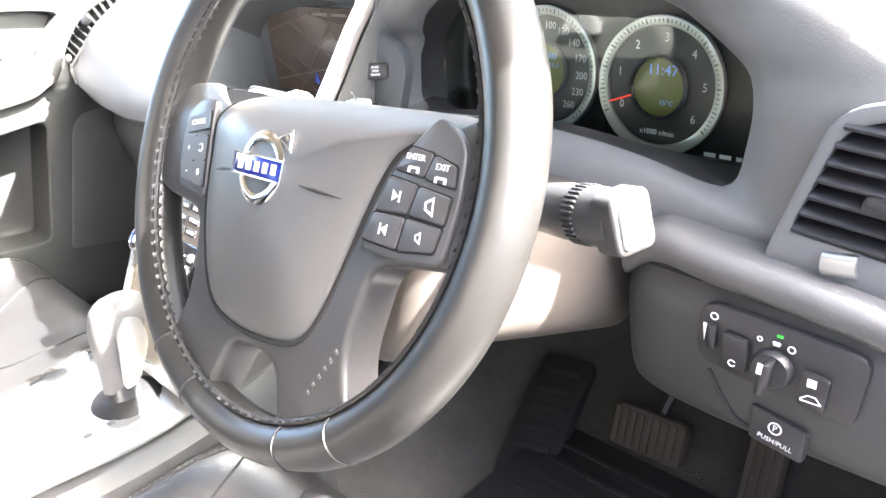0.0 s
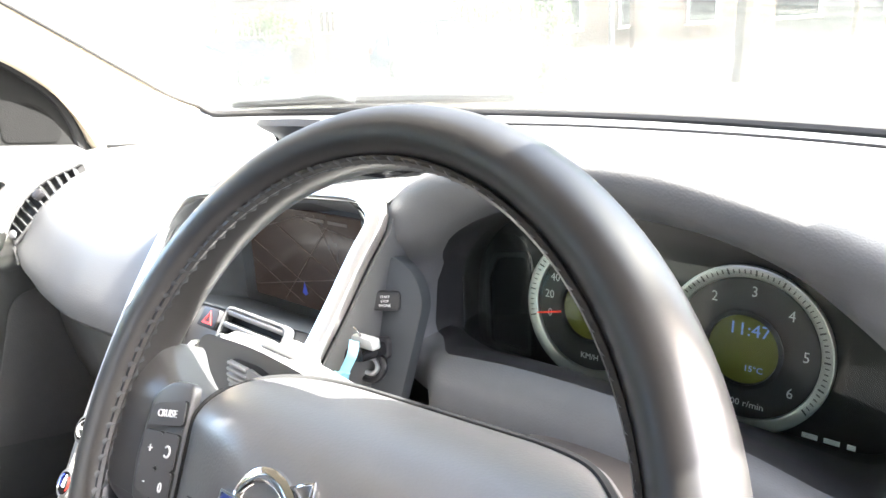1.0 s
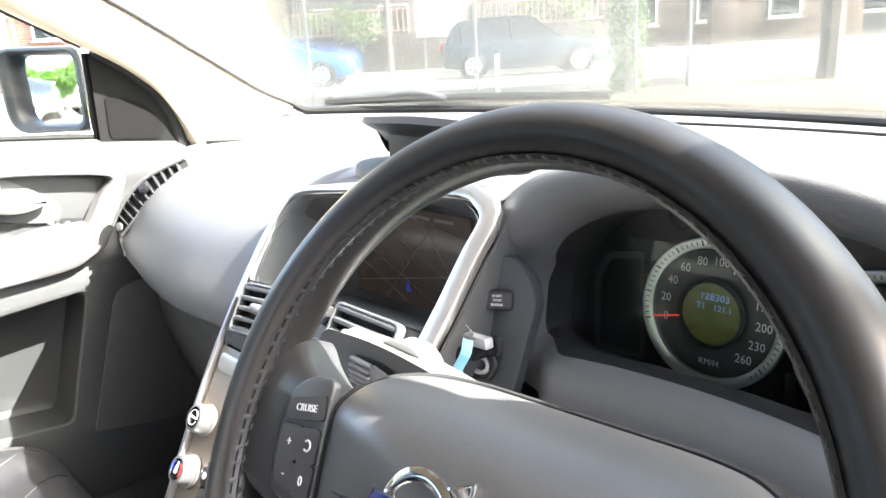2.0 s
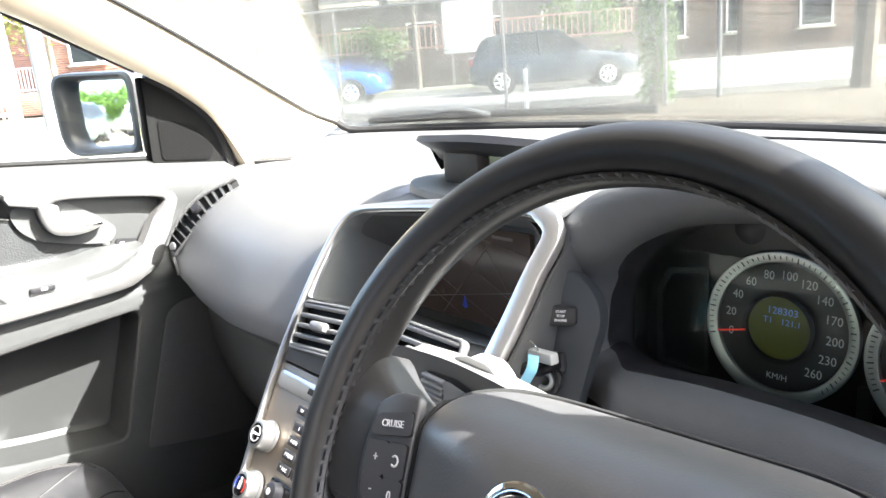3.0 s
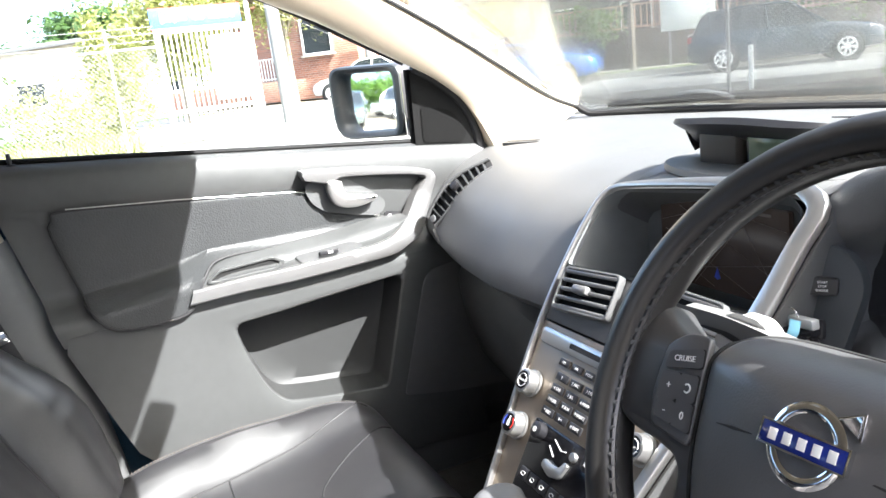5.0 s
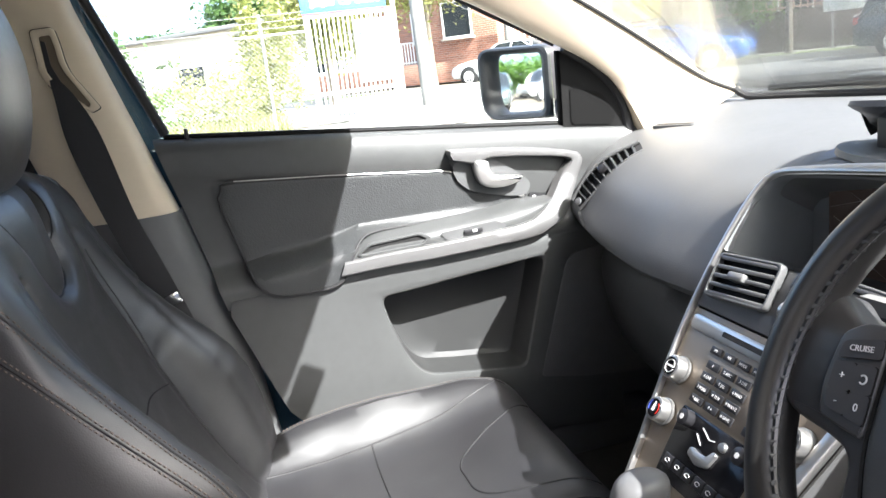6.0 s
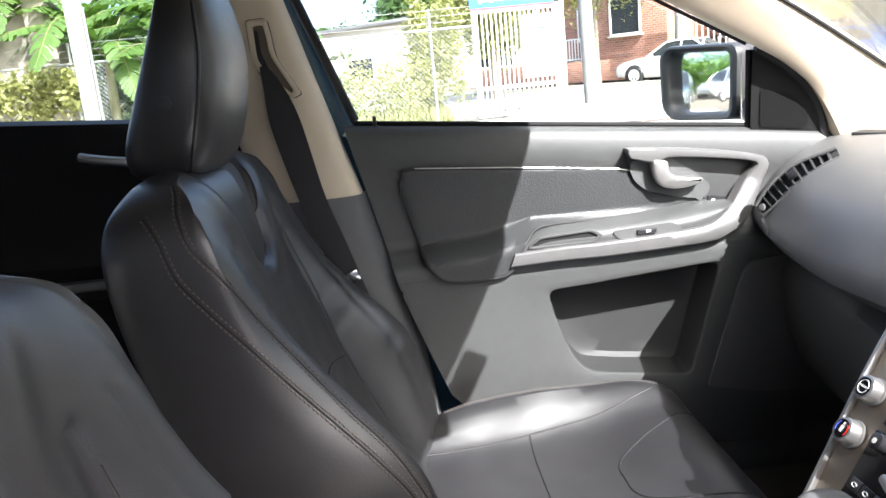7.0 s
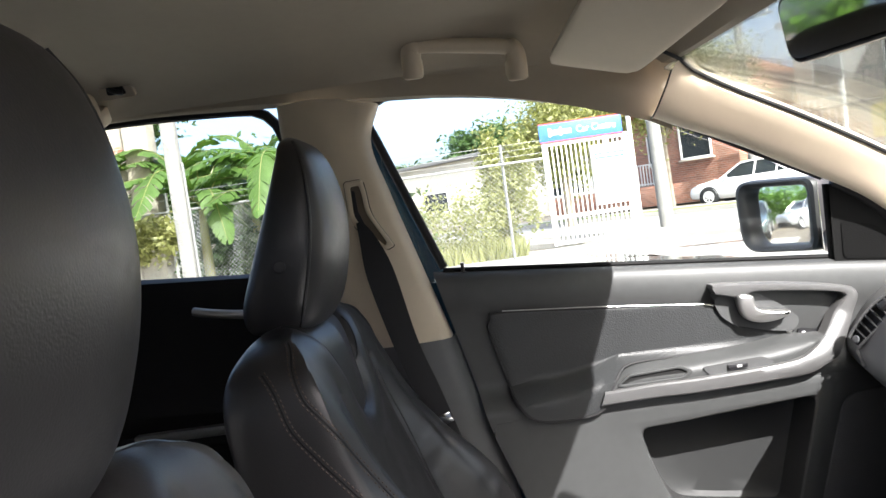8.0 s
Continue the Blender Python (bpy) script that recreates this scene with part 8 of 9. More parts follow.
# ---- plants ----
def banana(at, n, h, seed):
    r = random.Random(seed)
    root = thing("banana_plant", "tall banana plant with torn green leaves behind the fence", "plant", at=at)
    at = Vector(at)
    part("stem", tube([at, at + Vector((0.05, 0.03, h * 0.5)), at + Vector((0, 0.05, h))], [0.13, 0.10, 0.06], 10), leaf_olive, root)
    for k in range(n):
        a = 6.283 * k / n + r.uniform(-0.3, 0.3)
        out = Vector((math.cos(a), math.sin(a), 0))
        ln = r.uniform(1.9, 2.9)
        rise = r.uniform(0.5, 1.7)
        z0 = h * r.uniform(0.70, 1.0)
        n_ = 64
        spine = smooth_line([at + Vector((0, 0, z0)), at + out * ln * 0.3 + Vector((0, 0, z0 + rise * 0.7)), at + out * ln * 0.65 + Vector((0, 0, z0 + rise * 0.7)), at + out * ln + Vector((0, 0, z0 + rise * 0.7 - ln * r.uniform(0.05, 0.5)))], n_)
        side = out.cross(Vector((0, 0, 1)))
        bm = bmesh.new()
        for s in (-1, 1):
            i = 6
            while i < n_ - 2:
                j = min(n_ - 1, i + r.choice((1, 1, 2, 2, 3)))
                w0, w1 = (0.30 * math.sin(math.pi * min(1, (q - 4) / (n_ - 5))) ** 0.55 * r.uniform(0.94, 1.04) for q in (i, j))
                droop = r.uniform(0.1, 0.6)
                vs = []
                for q, w in ((i, w0), (j, w1)):
                    tip = spine[q] + side * s * w + Vector((0, 0, -w * droop)) + (spine[q] - spine[q - 1]) * 3.0
                    midp = (spine[q] + tip) / 2 + Vector((0, 0, w * 0.14))
                    if q == j:
                        back = (spine[j] - spine[i]) * r.choice((0.0, 0.0, 0.02, 0.03, 0.06, 0.25))
                        tip, midp = tip - back, midp - back * 0.4
                    vs.append([bm.verts.new(spine[q]), bm.verts.new(midp), bm.verts.new(tip)])
                for c in (0, 1):
                    bm.faces.new((vs[0][c], vs[1][c], vs[1][c + 1], vs[0][c + 1]))
                i = j
        part("leaf", bm, leaf_banana, root)
        part("midrib", tube(spine, list(np.linspace(0.022, 0.005, 64)), 5), leaf_olive, root)


banana((-15.8, -5.9, 0), 9, 2.3, 3)
banana((-16.6, -4.6, 0), 8, 1.9, 8)
banana((-17.4, -6.9, 0), 9, 3.0, 12)
banana((-15.9, -4.0, 0), 8, 2.0, 17)
banana((-16.8, -7.6, 0), 8, 2.7, 33)
banana((-18.2, -5.4, 0), 8, 2.6, 23)
banana((-18.0, -8.2, 0), 8, 2.6, 29)


def bush(name, centre, half, n, leaf, mat, label, seed, category="shrub"):
    r = random.Random(seed)
    verts, faces = [], []
    lumps = [Vector((r.uniform(-1, 1) * half[0] * 0.8, r.uniform(-1, 1) * half[1] * 0.8, r.uniform(-0.9, 0.8) * half[2])) for _ in range(26)]
    for k in range(n):
        c = lumps[k % 26]
        p = Vector(centre) + c + Vector((r.gauss(0, 1) * half[0], r.gauss(0, 1) * half[1], r.gauss(0, 1) * half[2])) * 0.2
        if p.z < 0.02:
            p.z = r.uniform(0.02, 0.3)
        u = Vector((r.gauss(0, 1), r.gauss(0, 1), r.gauss(0, 0.7))).normalized()
        v = u.cross(Vector((r.gauss(0, 1), r.gauss(0, 1), r.gauss(0, 1)))).normalized()
        s = leaf * r.uniform(0.6, 1.3)
        i = len(verts)
        verts += [p - u * s, p + v * s * 0.45, p + u * s, p - v * s * 0.45]
        faces.append((i, i + 1, i + 2, i + 3))
    me = bpy.data.meshes.new(name)
    me.from_pydata([tuple(q) for q in verts], [], faces)
    me.materials.append(mat)
    return tagged(new(name, me), label, category)


bush("vine", (-14.5, -7.6, 1.35), (0.22, 1.5, 0.55), 2600, 0.075, leaf_olive, "leafy creeper growing over the wire fence", 21, "creeper")
bush("vine", (-14.5, -6.4, 1.5), (0.2, 0.5, 0.4), 700, 0.07, leaf_olive, "leafy creeper growing over the wire fence", 22, "creeper")
bush("shrub", (-17.6, -0.4, 0.75), (1.2, 1.0, 0.85), 2600, 0.06, leaf_olive, "pale yellow-green shrub behind the wire fence", 23)
bush("shrub", (-18.5, -2.2, 0.6), (1.2, 1.2, 0.6), 2400, 0.06, leaf_green, "green shrub behind the wire fence", 24)
bush("shrub", (-19.0, 1.0, 1.5), (0.9, 0.7, 1.5), 5000, 0.07, leaf_olive, "tall pale green shrub behind the gate", 25)
bush("shrub", (-17.5, -5.0, 0.7), (1.2, 2.0, 0.7), 2600, 0.12, leaf_dark, "dark green undergrowth below the banana plants", 26)
bush("shrub", (-21.0, -6.5, 1.7), (1.2, 3.6, 1.7), 6000, 0.16, leaf_dark, "dense dark green growth behind the banana plants", 27)
tree("tree", (-27.0, 7.2, 0), 5.6, 0.13, (2.8, 2.8, 1.7), 16000, 0.10, leaf_olive, "young street tree with pale green crown", seed=31)
tree("tree", (-26.0, 3.4, 0), 4.0, 0.2, (1.6, 1.6, 1.4), 12000, 0.085, leaf_olive, "leafy tree before the brick house", seed=32)
tree("tree", (-75.0, 3.0, 0), 7.6, 0.4, (4.6, 4.6, 2.2), 6000, 0.35, leaf_dark, "distant dark eucalyptus above the roofs", seed=33)
tree("tree", (-80.0, 12.0, 0), 6.0, 0.4, (5.0, 5.0, 1.6), 5000, 0.35, leaf_dark, "distant dark eucalyptus above the roofs", seed=34)
tree("tree", (-80.0, -4.0, 0), 5.6, 0.4, (5.0, 5.0, 1.2), 4000, 0.45, leaf_dark, "distant dark eucalyptus above the roofs", seed=35)
tree("tree", (-70.0, -30.0, 0), 17.0, 0.4, (4.0, 5.0, 4.0), 4000, 0.4, leaf_dark, "distant tall feathery tree", seed=36)


# ---- parked cars ----
tyre_mat = material("tyre_rubber", (0.02, 0.02, 0.021), 0.8)
alloy = material("alloy_rim", (0.7, 0.7, 0.7), 0.4, metal=0.3)
lamp_clear = material("headlamp", (0.6, 0.62, 0.64), 0.12, metal=0.4)
lamp_red = material("tail_lamp", (0.35, 0.02, 0.02), 0.2)


def parked_car(name, label, paint, m, length=4.3, width=1.76, height=1.47, hatch=False, group="parked cars"):
    """A parked car; its nose along +x of m, which stands on the road."""
    root = thing(name, label, "car", at=tuple(m.translation), group=group)
    L, W, H = length, width / 2, height
    def ring(x, z0, zs, half):
        return [m @ Vector(p) for p in ((x, 0, z0), (x, half * 0.8, z0), (x, half * 0.97, z0 + 0.08), (x, half, (z0 + zs) / 2), (x, half * 0.95, zs - 0.08), (x, half * 0.82, zs), (x, 0, zs + 0.02), (x, -half * 0.82, zs), (x, -half * 0.95, zs - 0.08), (x, -half, (z0 + zs) / 2), (x, -half * 0.97, z0 + 0.08), (x, -half * 0.8, z0))]
    st = [(-0.5, 0.40, 0.72 if not hatch else 0.85, 0.72), (-0.485, 0.28, 0.88 if not hatch else 0.95, 0.88), (-0.40, 0.24, 0.95, 0.97), (-0.2, 0.20, 0.94, 1.0), (0.0, 0.20, 0.92, 1.0), (0.17, 0.20, 0.93, 1.0), (0.30, 0.22, 0.87, 0.98), (0.42, 0.24, 0.78, 0.92), (0.485, 0.28, 0.66, 0.80), (0.5, 0.36, 0.56, 0.66)]
    part("body", loft([ring(x * L, z0, zs, W * k) for x, z0, zs, k in st], 40, 36, cap=True, closed=True), paint, root)
    def cab(x, z, half):
        return m @ Vector((x * L, half * W, z))
    tail = -0.47 if hatch else -0.36
    ro = [(tail, 0.93), (tail + (0.06 if hatch else 0.13), H - 0.10), (tail + 0.18, H - 0.01), (-0.05, H), (0.04, H - 0.05), (0.20, 0.90)]
    prof = smooth_line([(x, z) for x, z in ro], 26)
    rows = []
    for p in prof:
        k = (p[1] - 0.9) / (H - 0.9)
        half = 0.90 - 0.24 * max(0, k)
        rows.append([cab(p[0], 0.88, 0.90), cab(p[0], 0.9 + (p[1] - 0.9) * 0.5, 0.90 - 0.12 * max(0, k)), cab(p[0], p[1] - 0.03, half), cab(p[0], p[1], half - 0.10), cab(p[0], p[1] + 0.005, 0), cab(p[0], p[1], -half + 0.10), cab(p[0], p[1] - 0.03, -half), cab(p[0], 0.9 + (p[1] - 0.9) * 0.5, -0.90 + 0.12 * max(0, k)), cab(p[0], 0.88, -0.90)])
    part("cabin_glass", grid(rows), dark_glass, root, "dark tinted windows")
    top = [r for p, r in zip(prof, rows) if p[1] > H - 0.09]
    part("roof", grid([[q + Vector((0, 0, 0.012)) for q in r[2:7]] for r in top]), paint, root)
    for s in (-1, 1):
        for x, z0 in ((-0.08, 0.0), (tail + 0.10, 0.0)):
            part("window_pillar", tube([cab(x, 0.90, s * 0.905), cab(x - 0.01, H - 0.04, s * 0.68)], 0.035, 6), paint, root)
        part("window_pillar", tube([cab(0.20, 0.91, s * 0.89), cab(0.04, H - 0.05, s * 0.68), cab(-0.05, H - 0.01, s * 0.67), cab(tail + 0.18, H - 0.02, s * 0.67), cab(tail + 0.02, 0.95, s * 0.88)], 0.032, 6), paint, root)
        part("wing_mirror", box((0.10, 0.16, 0.11), m @ pose(0.14 * L, s * W * 1.04, 0.96), 0.03), paint, root)
        part("headlight", box((0.34, 0.10, 0.13), m @ pose(0.435 * L, s * W * 0.78, 0.67, 0, 12, -s * 24), 0.04), lamp_clear, root)
        part("tail_light", box((0.12, 0.20, 0.16), m @ pose(-0.478 * L, s * W * 0.76, 0.82, 0, 0, s * 20), 0.03), lamp_red, root)
        for x in (-0.31, 0.30):
            w = m @ pose(x * L, s * (W - 0.10), 0.32, -90 * s, 0, 0)
            part("wheel_arch", lathe([(0.0, -0.02), (0.37, -0.02), (0.37, 0.095), (0.355, 0.10), (0.30, 0.08)], w, 28), tyre_mat, root)
            wh = part("wheel", lathe([(0.19, 0.09), (0.22, 0.118), (0.29, 0.12), (0.32, 0.10), (0.32, -0.06), (0.2, -0.08)], w, 28), tyre_mat, root)
            spokes = [box((0.055, 0.19, 0.02), w @ pose(0, 0, 0.112, 0, 0, k * 51.43) @ pose(0, 0.10, 0), 0.008) for k in range(7)]
            part("rim", merge(lathe([(0.0, 0.122), (0.05, 0.12), (0.06, 0.10)], w, 16), lathe([(0.17, 0.10), (0.19, 0.122), (0.215, 0.12), (0.215, 0.09)], w, 28), *spokes), alloy, wh)
    return root


paint_dark = material("car_paint_dark", (0.03, 0.045, 0.062), 0.15, coat=0.8, var=0.05)
paint_blue = material("car_paint_bright_blue", (0.02, 0.16, 0.62), 0.2, coat=0.8, var=0.05)
paint_white = material("car_paint_white", (0.78, 0.78, 0.78), 0.2, coat=0.8, var=0.03)
paint_silver = material("car_paint_silver", (0.5, 0.51, 0.52), 0.25, metal=0.6, coat=0.6, var=0.03)
paint_grey = material("car_paint_grey", (0.10, 0.13, 0.13), 0.2, metal=0.4, coat=0.8, var=0.03)
parked_car("hatchback", "dark blue hatchback parked along the far kerb", paint_dark, road_pose(1.36, 20.35, 0.004, 2), 4.35, 1.78, 1.48, True)
parked_car("coupe", "bright blue low car parked along the far kerb", paint_blue, road_pose(-5.2, 20.6, 0.004), 4.3, 1.75, 1.25)
parked_car("sedan", "white sedan parked before the brick house", paint_white, road_pose(-12.3, 25.9, -0.006, 180), 4.4, 1.76, 1.42)
parked_car("sedan", "pale car parked beyond the grass", paint_white, road_pose(14.5, 18.6, 0.004), 4.4, 1.78, 1.45)
parked_car("sedan", "dark grey-green car parked in the yard by the fence", paint_grey, pose(-4.6, -5.1, 0, 0, 0, 90), 4.4, 1.75, 1.16)

# ---- buildings across the street ----
def window_unit(root, m, w, h):
    f = part("window", frame_plate([(-w / 2, -h / 2), (w / 2, -h / 2), (w / 2, h / 2), (-w / 2, h / 2)], [(-w / 2 + 0.07, -h / 2 + 0.07), (w / 2 - 0.07, -h / 2 + 0.07), (w / 2 - 0.07, h / 2 - 0.07), (-w / 2 + 0.07, h / 2 - 0.07)], 0.08, m, 0), white_paint, root)
    part("pane", box((w - 0.1, h - 0.1, 0.02), m @ pose(0, 0, 0.02)), dark_glass, f)
    part("sill", box((w + 0.16, 0.08, 0.16), m @ pose(0, -h / 2 - 0.04, 0.05), 0.01), render_cream, f)


def face(s, b, z):
    """A pose on a wall that looks to the street."""
    return axes(road(s, b, z), RD, (0, 0, 1), -RN)


def picket_rail(root, s0, s1, b, z, h, mat, gap=0.16):
    part("rail", box((s1 - s0, 0.05, 0.06), road_pose((s0 + s1) / 2, b, z + h)), mat, root)
    part("rail", box((s1 - s0, 0.05, 0.06), road_pose((s0 + s1) / 2, b, z + 0.1)), mat, root)
    me = finish("picket", box((0.045, 0.03, h)), mat)
    k = int((s1 - s0) / gap)
    for i in range(k + 1):
        ob = part("picket", me, mat, root)
        ob.matrix_basis = road_pose(s0 + i * (s1 - s0) / k, b - 0.001, z + h / 2 + 0.03)


def brick_house():
    root = thing("house", "red brick house with tiled hip roof, porch rail and white windows", "house", at=tuple(road(-16, 31)))
    part("wall", box((9, 8, 4.4), road_pose(-18.6, 35.5, 2.3), 0.01), brick_red, root)
    part("wall", box((3.6, 3.0, 4.4), road_pose(-15.9, 30.2, 2.3), 0.01), brick_red, root)
    r0 = [road(-23.6, 30.6, 4.4), road(-13.6, 30.6, 4.4), road(-13.6, 40.4, 4.4), road(-23.6, 40.4, 4.4)]
    bm = bmesh.new()
    v = [bm.verts.new(p) for p in r0] + [bm.verts.new(p - Vector((0, 0, 0.16))) for p in r0] + [bm.verts.new(road(-20.0, 35.5, 6.7)), bm.verts.new(road(-17.0, 35.5, 6.7))]
    for f in ((0, 1, 9, 8), (1, 2, 9), (2, 3, 8, 9), (3, 0, 8), (4, 5, 1, 0), (5, 6, 2, 1), (6, 7, 3, 2), (7, 4, 0, 3), (7, 6, 5, 4)):
        bm.faces.new([v[i] for i in f])
    part("roof", bm, roof_tile, root, angle=10)
    bm = bmesh.new()
    e = [(-18.1, 28.2), (-13.7, 28.2), (-13.7, 33), (-18.1, 33)]
    v = [bm.verts.new(road(s, b, 4.45)) for s, b in e] + [bm.verts.new(road(s, b, 4.3)) for s, b in e] + [bm.verts.new(road(-15.9, 30.0, 5.8)), bm.verts.new(road(-15.9, 33, 5.8))]
    for f in ((0, 1, 8), (1, 2, 9, 8), (3, 0, 8, 9), (2, 3, 9), (4, 5, 1, 0), (5, 6, 2, 1), (7, 4, 0, 3), (6, 7, 3, 2), (7, 6, 5, 4)):
        bm.faces.new([v[i] for i in f])
    part("roof", bm, roof_tile, root, angle=10)
    for s, b in ((-21.5, 31.5), (-19.2, 31.5), (-15.9, 28.7)):
        window_unit(root, face(s, b - 0.02, 2.6), 1.4, 1.5)
    part("porch", box((5.4, 2.4, 0.9), road_pose(-20.4, 30.2, 0.5), 0.02), brick_red, root)
    for s in (-23.0, -20.6, -18.2):
        part("porch_post", box((0.16, 0.16, 3.4), road_pose(s, 29.2, 2.6), 0.01), white_paint, root)
    picket_rail(root, -23.0, -18.2, 29.15, 0.95, 0.95, white_paint, 0.15)
    part("front_wall", box((9.6, 0.24, 0.85), road_pose(-18.8, 28.3, 0.5), 0.02), brick_red, root)


brick_house()


def flats(s0, s1, b, h, mat, label, balcony=True, name="apartment_building", bays=5, ground=None):
    root = thing(name, label, "building", at=tuple(road((s0 + s1) / 2, b)))
    part("wall", box((s1 - s0, 9, h), road_pose((s0 + s1) / 2, b + 4.5, h / 2), 0.01), mat, root)
    part("roof", box((s1 - s0 + 0.8, 9.8, 0.25), road_pose((s0 + s1) / 2, b + 4.5, h + 0.12), 0.02), render_grey, root)
    step = (s1 - s0) / bays
    for i in range(bays):
        s = s0 + step * (i + 0.5)
        for z in (1.7, 4.6, 7.5):
            if z + 1 < h:
                window_unit(root, face(s, b - 0.02, z), step * 0.45, 1.4)
        if balcony and h > 5:
            bal = part("balcony", box((step * 0.8, 1.2, 0.16), road_pose(s, b - 0.6, 3.2), 0.01), render_cream, root)
            picket_rail(root, s - step * 0.38, s + step * 0.38, b - 1.15, 3.28, 0.95, zinc, 0.22)
    return root


flats(-7.2, 3.5, 31.0, 8.4, render_grey, "grey rendered flats with balconies across the street", bays=4)
flats(-13.0, -7.7, 32.0, 6.6, render_cream, "pale two-storey flats with steel balconies", bays=2)
sign_yellow = material("sign_yellow", (0.75, 0.62, 0.10), 0.5, var=0.06)
YS = -7.68
palisade = thing("palisade_fence", "tall white steel palisade fence beside the footpath", "fence", at=tuple(road(-10.6, 28.3)))
picket_rail(palisade, -13.4, -10.0, 28.3, 0.2, 3.0, white_paint, 0.22)
power = thing("power_pole", "pale timber power pole with cross arm across the street", "pole", at=tuple(road(-13.0, 27.5)))
part("shaft", tube([road(-13.0, 27.5), road(-13.02, 27.5, 6.7)], [0.20, 0.15], 12), grey_timber, power)
part("cross_arm", box((2.0, 0.10, 0.10), road_pose(-12.6, 27.38, 6.55), 0.01), grey_timber, power)
part("insulator", merge(*[lathe([(0, 0.16), (0.04, 0.14), (0.05, 0.02), (0.02, 0)], road_pose(-13.4 + 0.53 * k, 27.38, 6.6), 8) for k in range(4)]), white_paint, power)
board = thing("board_sign", "plain yellow sign board on a white steel post", "sign", at=tuple(road(YS, 24.0)))
part("post", tube([road(YS - 0.75, 24.0), road(YS - 0.75, 24.0, 3.4)], 0.09, 10), white_paint, board)
part("rail", tube([road(YS - 0.75, 24.0, 1.4), road(YS + 1.1, 24.0, 1.4)], 0.03, 6), white_paint, board)
part("board", box((1.5, 0.04, 0.95), road_pose(YS + 0.75, 23.95, 2.0), 0.01), sign_yellow, board, "yellow board")
flats(5.0, 13.0, 30.5, 5.5, brick_brown, "brown brick building across the street", False, bays=3)
flats(14.0, 34.0, 33.0, 6.0, render_grey, "dark low warehouse behind a bright apron", False, "warehouse", 4)
flats(-52, -24, 34, 4.2, render_cream, "pale low building beyond the brick house", False, "shed", 5)
for k, (s, b) in enumerate(((9.0, 29.2), (13.4, 29.2))):
    tagged(new("brick_pier", finish("brick_pier", box((0.9, 0.6, 2.6), road_pose(s, b, 1.4), 0.02), brick_brown)), "brown brick pier beside the driveway", "pier")
wall_dark = material("dark_brick_wall", (0.075, 0.058, 0.048), 0.85, grain=0.5, grain_size=0.03, var=0.3, var_size=0.4)
picket_pink = material("faded_red_picket", (0.42, 0.27, 0.21), 0.7, var=0.1)
low = thing("front_fence", "dark brick front wall with faded reddish picket panels", "fence", at=tuple(road(-2.5, 24.2)))
part("base_wall", box((13.4, 0.24, 1.15), road_pose(-2.5, 24.2, 0.68), 0.02), wall_dark, low)
picket_rail(low, -9.0, 4.0, 24.18, 1.25, 0.75, picket_pink, 0.18)
hoarding = thing("hoarding", "blank white sign board on posts behind the parked car", "sign", at=tuple(road(-0.9, 22.6)))
part("board", box((1.45, 0.06, 2.1), road_pose(-0.9, 22.6, 2.15), 0.01), white_paint, hoarding)
for s in (-1.4, -0.4):
    part("leg", box((0.07, 0.07, 1.3), road_pose(s, 22.64, 0.75)), zinc, hoarding)
bush("shrub", tuple(road(-4.6, 25.2, 1.5)), (2.2, 0.7, 0.7), 3200, 0.10, leaf_green, "clipped green shrubs along the front fence", 41)
bush("shrub", tuple(road(2.6, 25.2, 1.7)), (1.4, 0.7, 0.9), 2600, 0.10, leaf_green, "green shrubs behind the parked hatchback", 42)
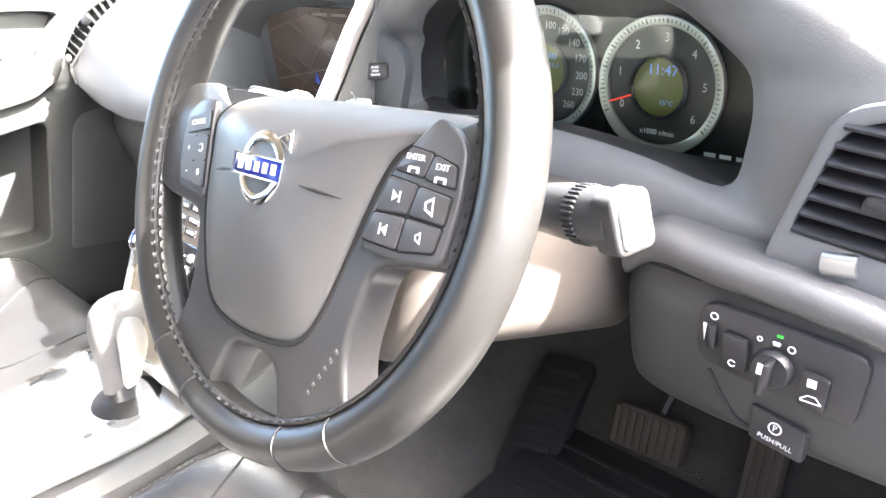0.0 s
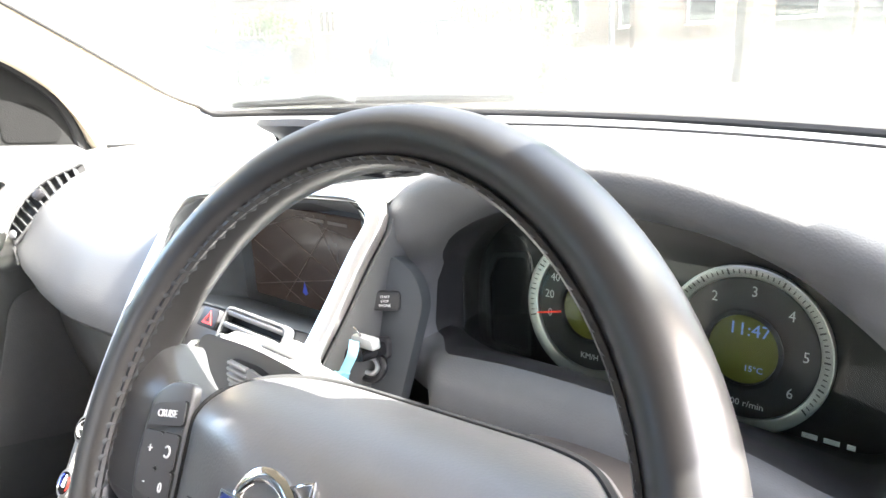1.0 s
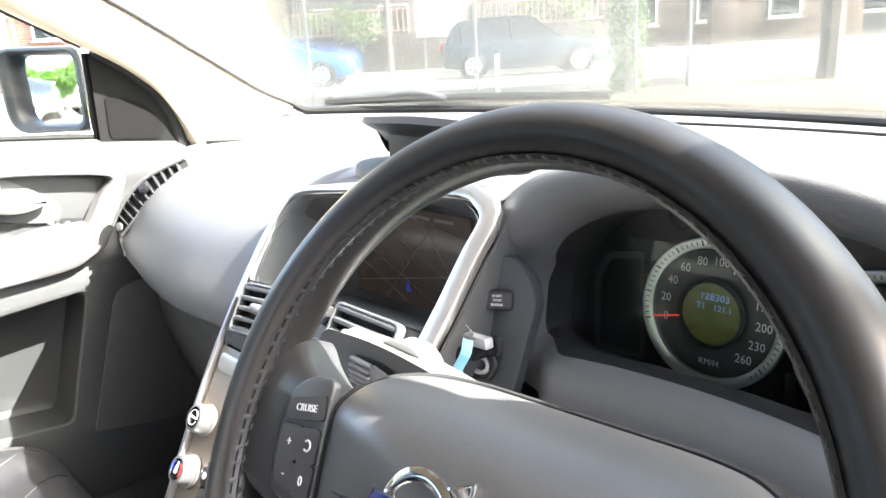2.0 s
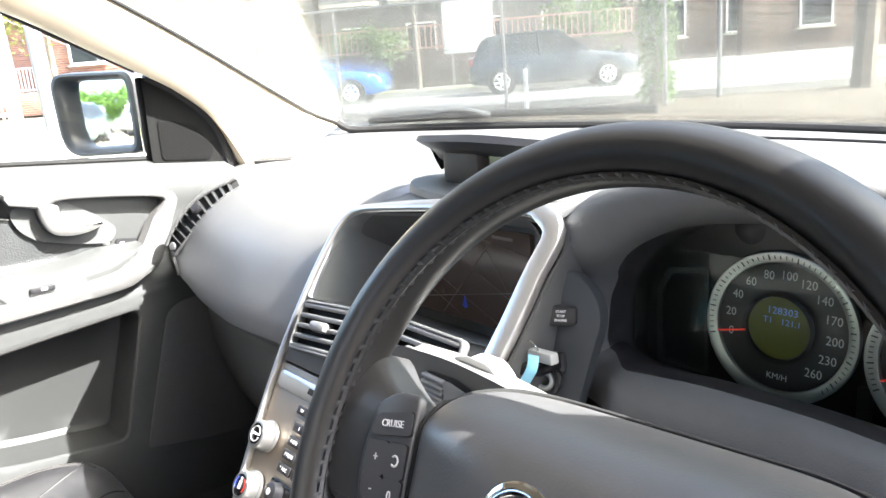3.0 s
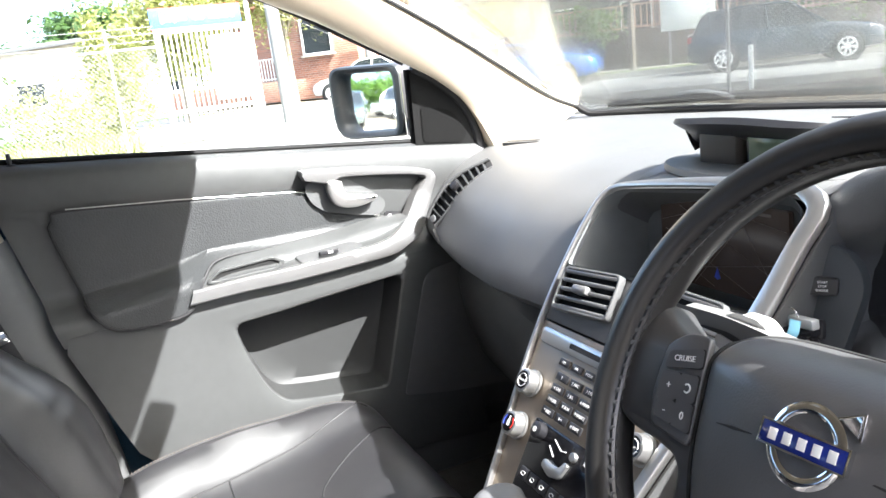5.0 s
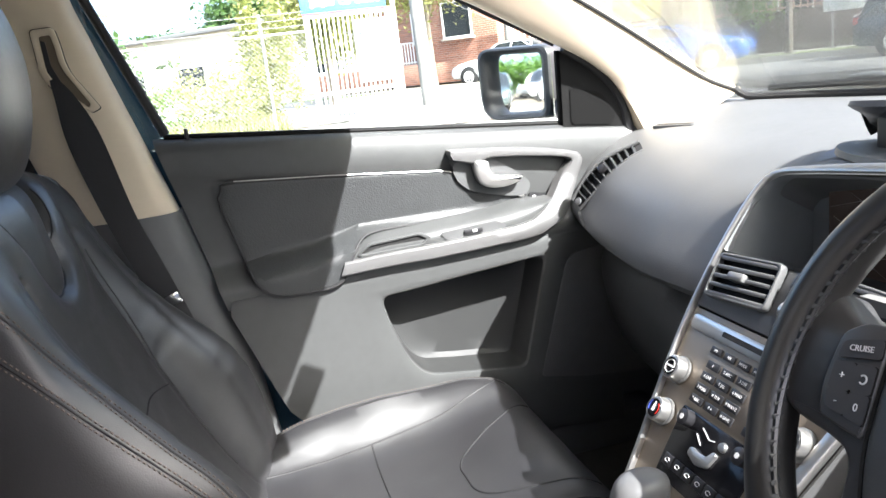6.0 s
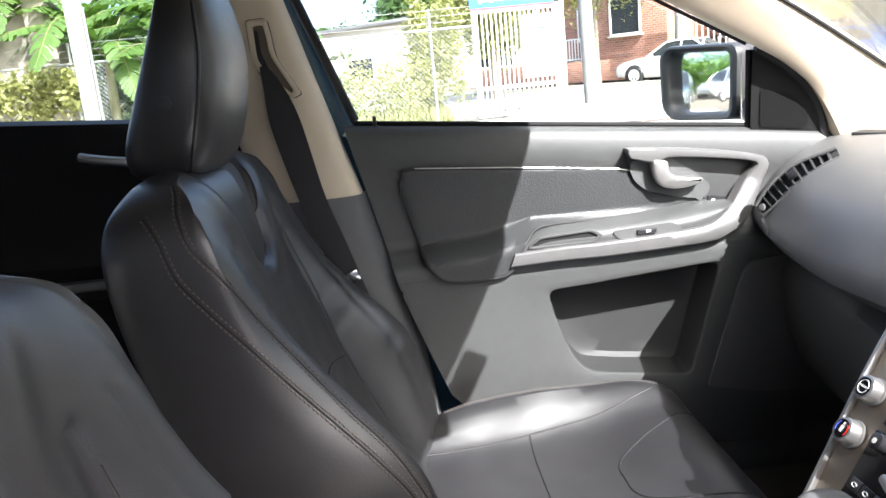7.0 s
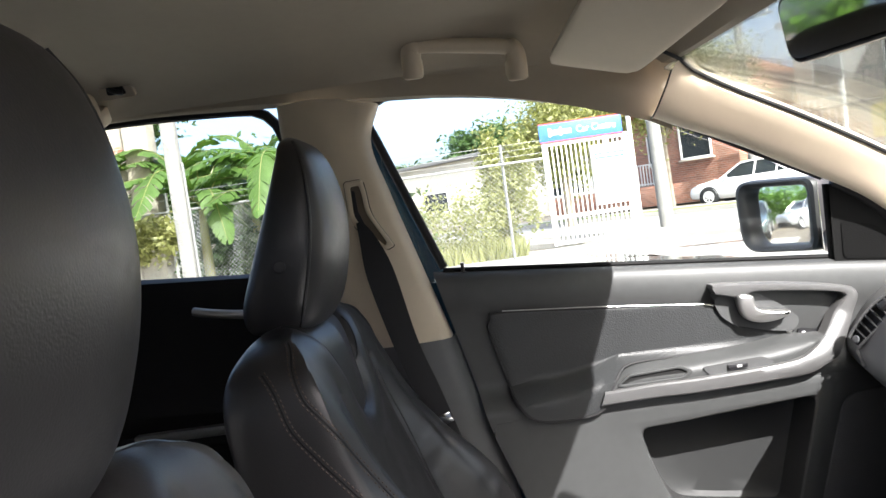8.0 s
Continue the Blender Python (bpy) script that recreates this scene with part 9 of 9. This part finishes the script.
tree("tree", tuple(road(-2.4, 22.2, 0.15)), 5.0, 0.10, (1.4, 1.4, 1.3), 2600, 0.12, leaf_green, "young street tree with slim pale trunk", seed=51)
tree("tree", tuple(road(2.8, 13.3)), 7.0, 0.17, (1.6, 1.6, 1.8), 3500, 0.12, leaf_green, "street tree with ivy-covered trunk", seed=52)
bush("vine", tuple(road(2.8, 13.3, 1.1)), (0.34, 0.34, 1.1), 2600, 0.06, leaf_green, "ivy climbing round the street tree trunk", 53, "creeper")
tree("tree", tuple(road(6.3, 13.6)), 8.0, 0.20, (2.6, 2.6, 2.0), 4500, 0.13, leaf_green, "street tree with bare leaning trunk", seed=54)
tree("tree", tuple(road(15.0, 25.5)), 6.0, 0.15, (2.0, 2.0, 1.8), 3500, 0.13, leaf_green, "green street tree by the warehouse", seed=55)

# ---- concrete wall beside the yard ----
stained_wall = material("stained_wall", (0.26, 0.235, 0.195), 0.9, grain=0.5, grain_size=0.02, var=0.4, var_size=0.7)
wall = thing("concrete_wall", "stained pale concrete wall with red round anchors", "wall", at=(-16, -9.5, 0))
part("slab", box((0.3, 5.0, 5.4), pose(-16.3, -9.75, 2.7), 0.03), stained_wall, wall)
part("buttress", box((0.5, 0.55, 4.6), pose(-16.1, -7.1, 2.3), 0.04), stained_wall, wall)
for y in (-7.62, -8.5, -9.4):
    part("anchor", lathe([(0, 0.03), (0.05, 0.03), (0.06, 0.012), (0.12, 0.012), (0.13, 0)], axes((-16.15, y, 3.45), (0, 1, 0), (0, 0, 1), (1, 0, 0)), 18), brick_red, wall)

# ---- behind the car: hedge and cars that the door mirror shows ----
bush("hedge", (-4.0, -15.5, 1.6), (6.5, 0.8, 1.75), 17000, 0.12, leaf_hedge, "clipped bright green hedge behind the yard", 61, "hedge")
parked_car("sedan", "dark grey sedan parked behind in the yard", paint_grey, pose(-4.2, -9.0, 0, 0, 0, 80), 4.5, 1.78, 1.42)
parked_car("sedan", "silver sedan parked behind in the yard", paint_silver, pose(-1.6, -12.2, 0, 0, 0, 125), 4.5, 1.78, 1.42)
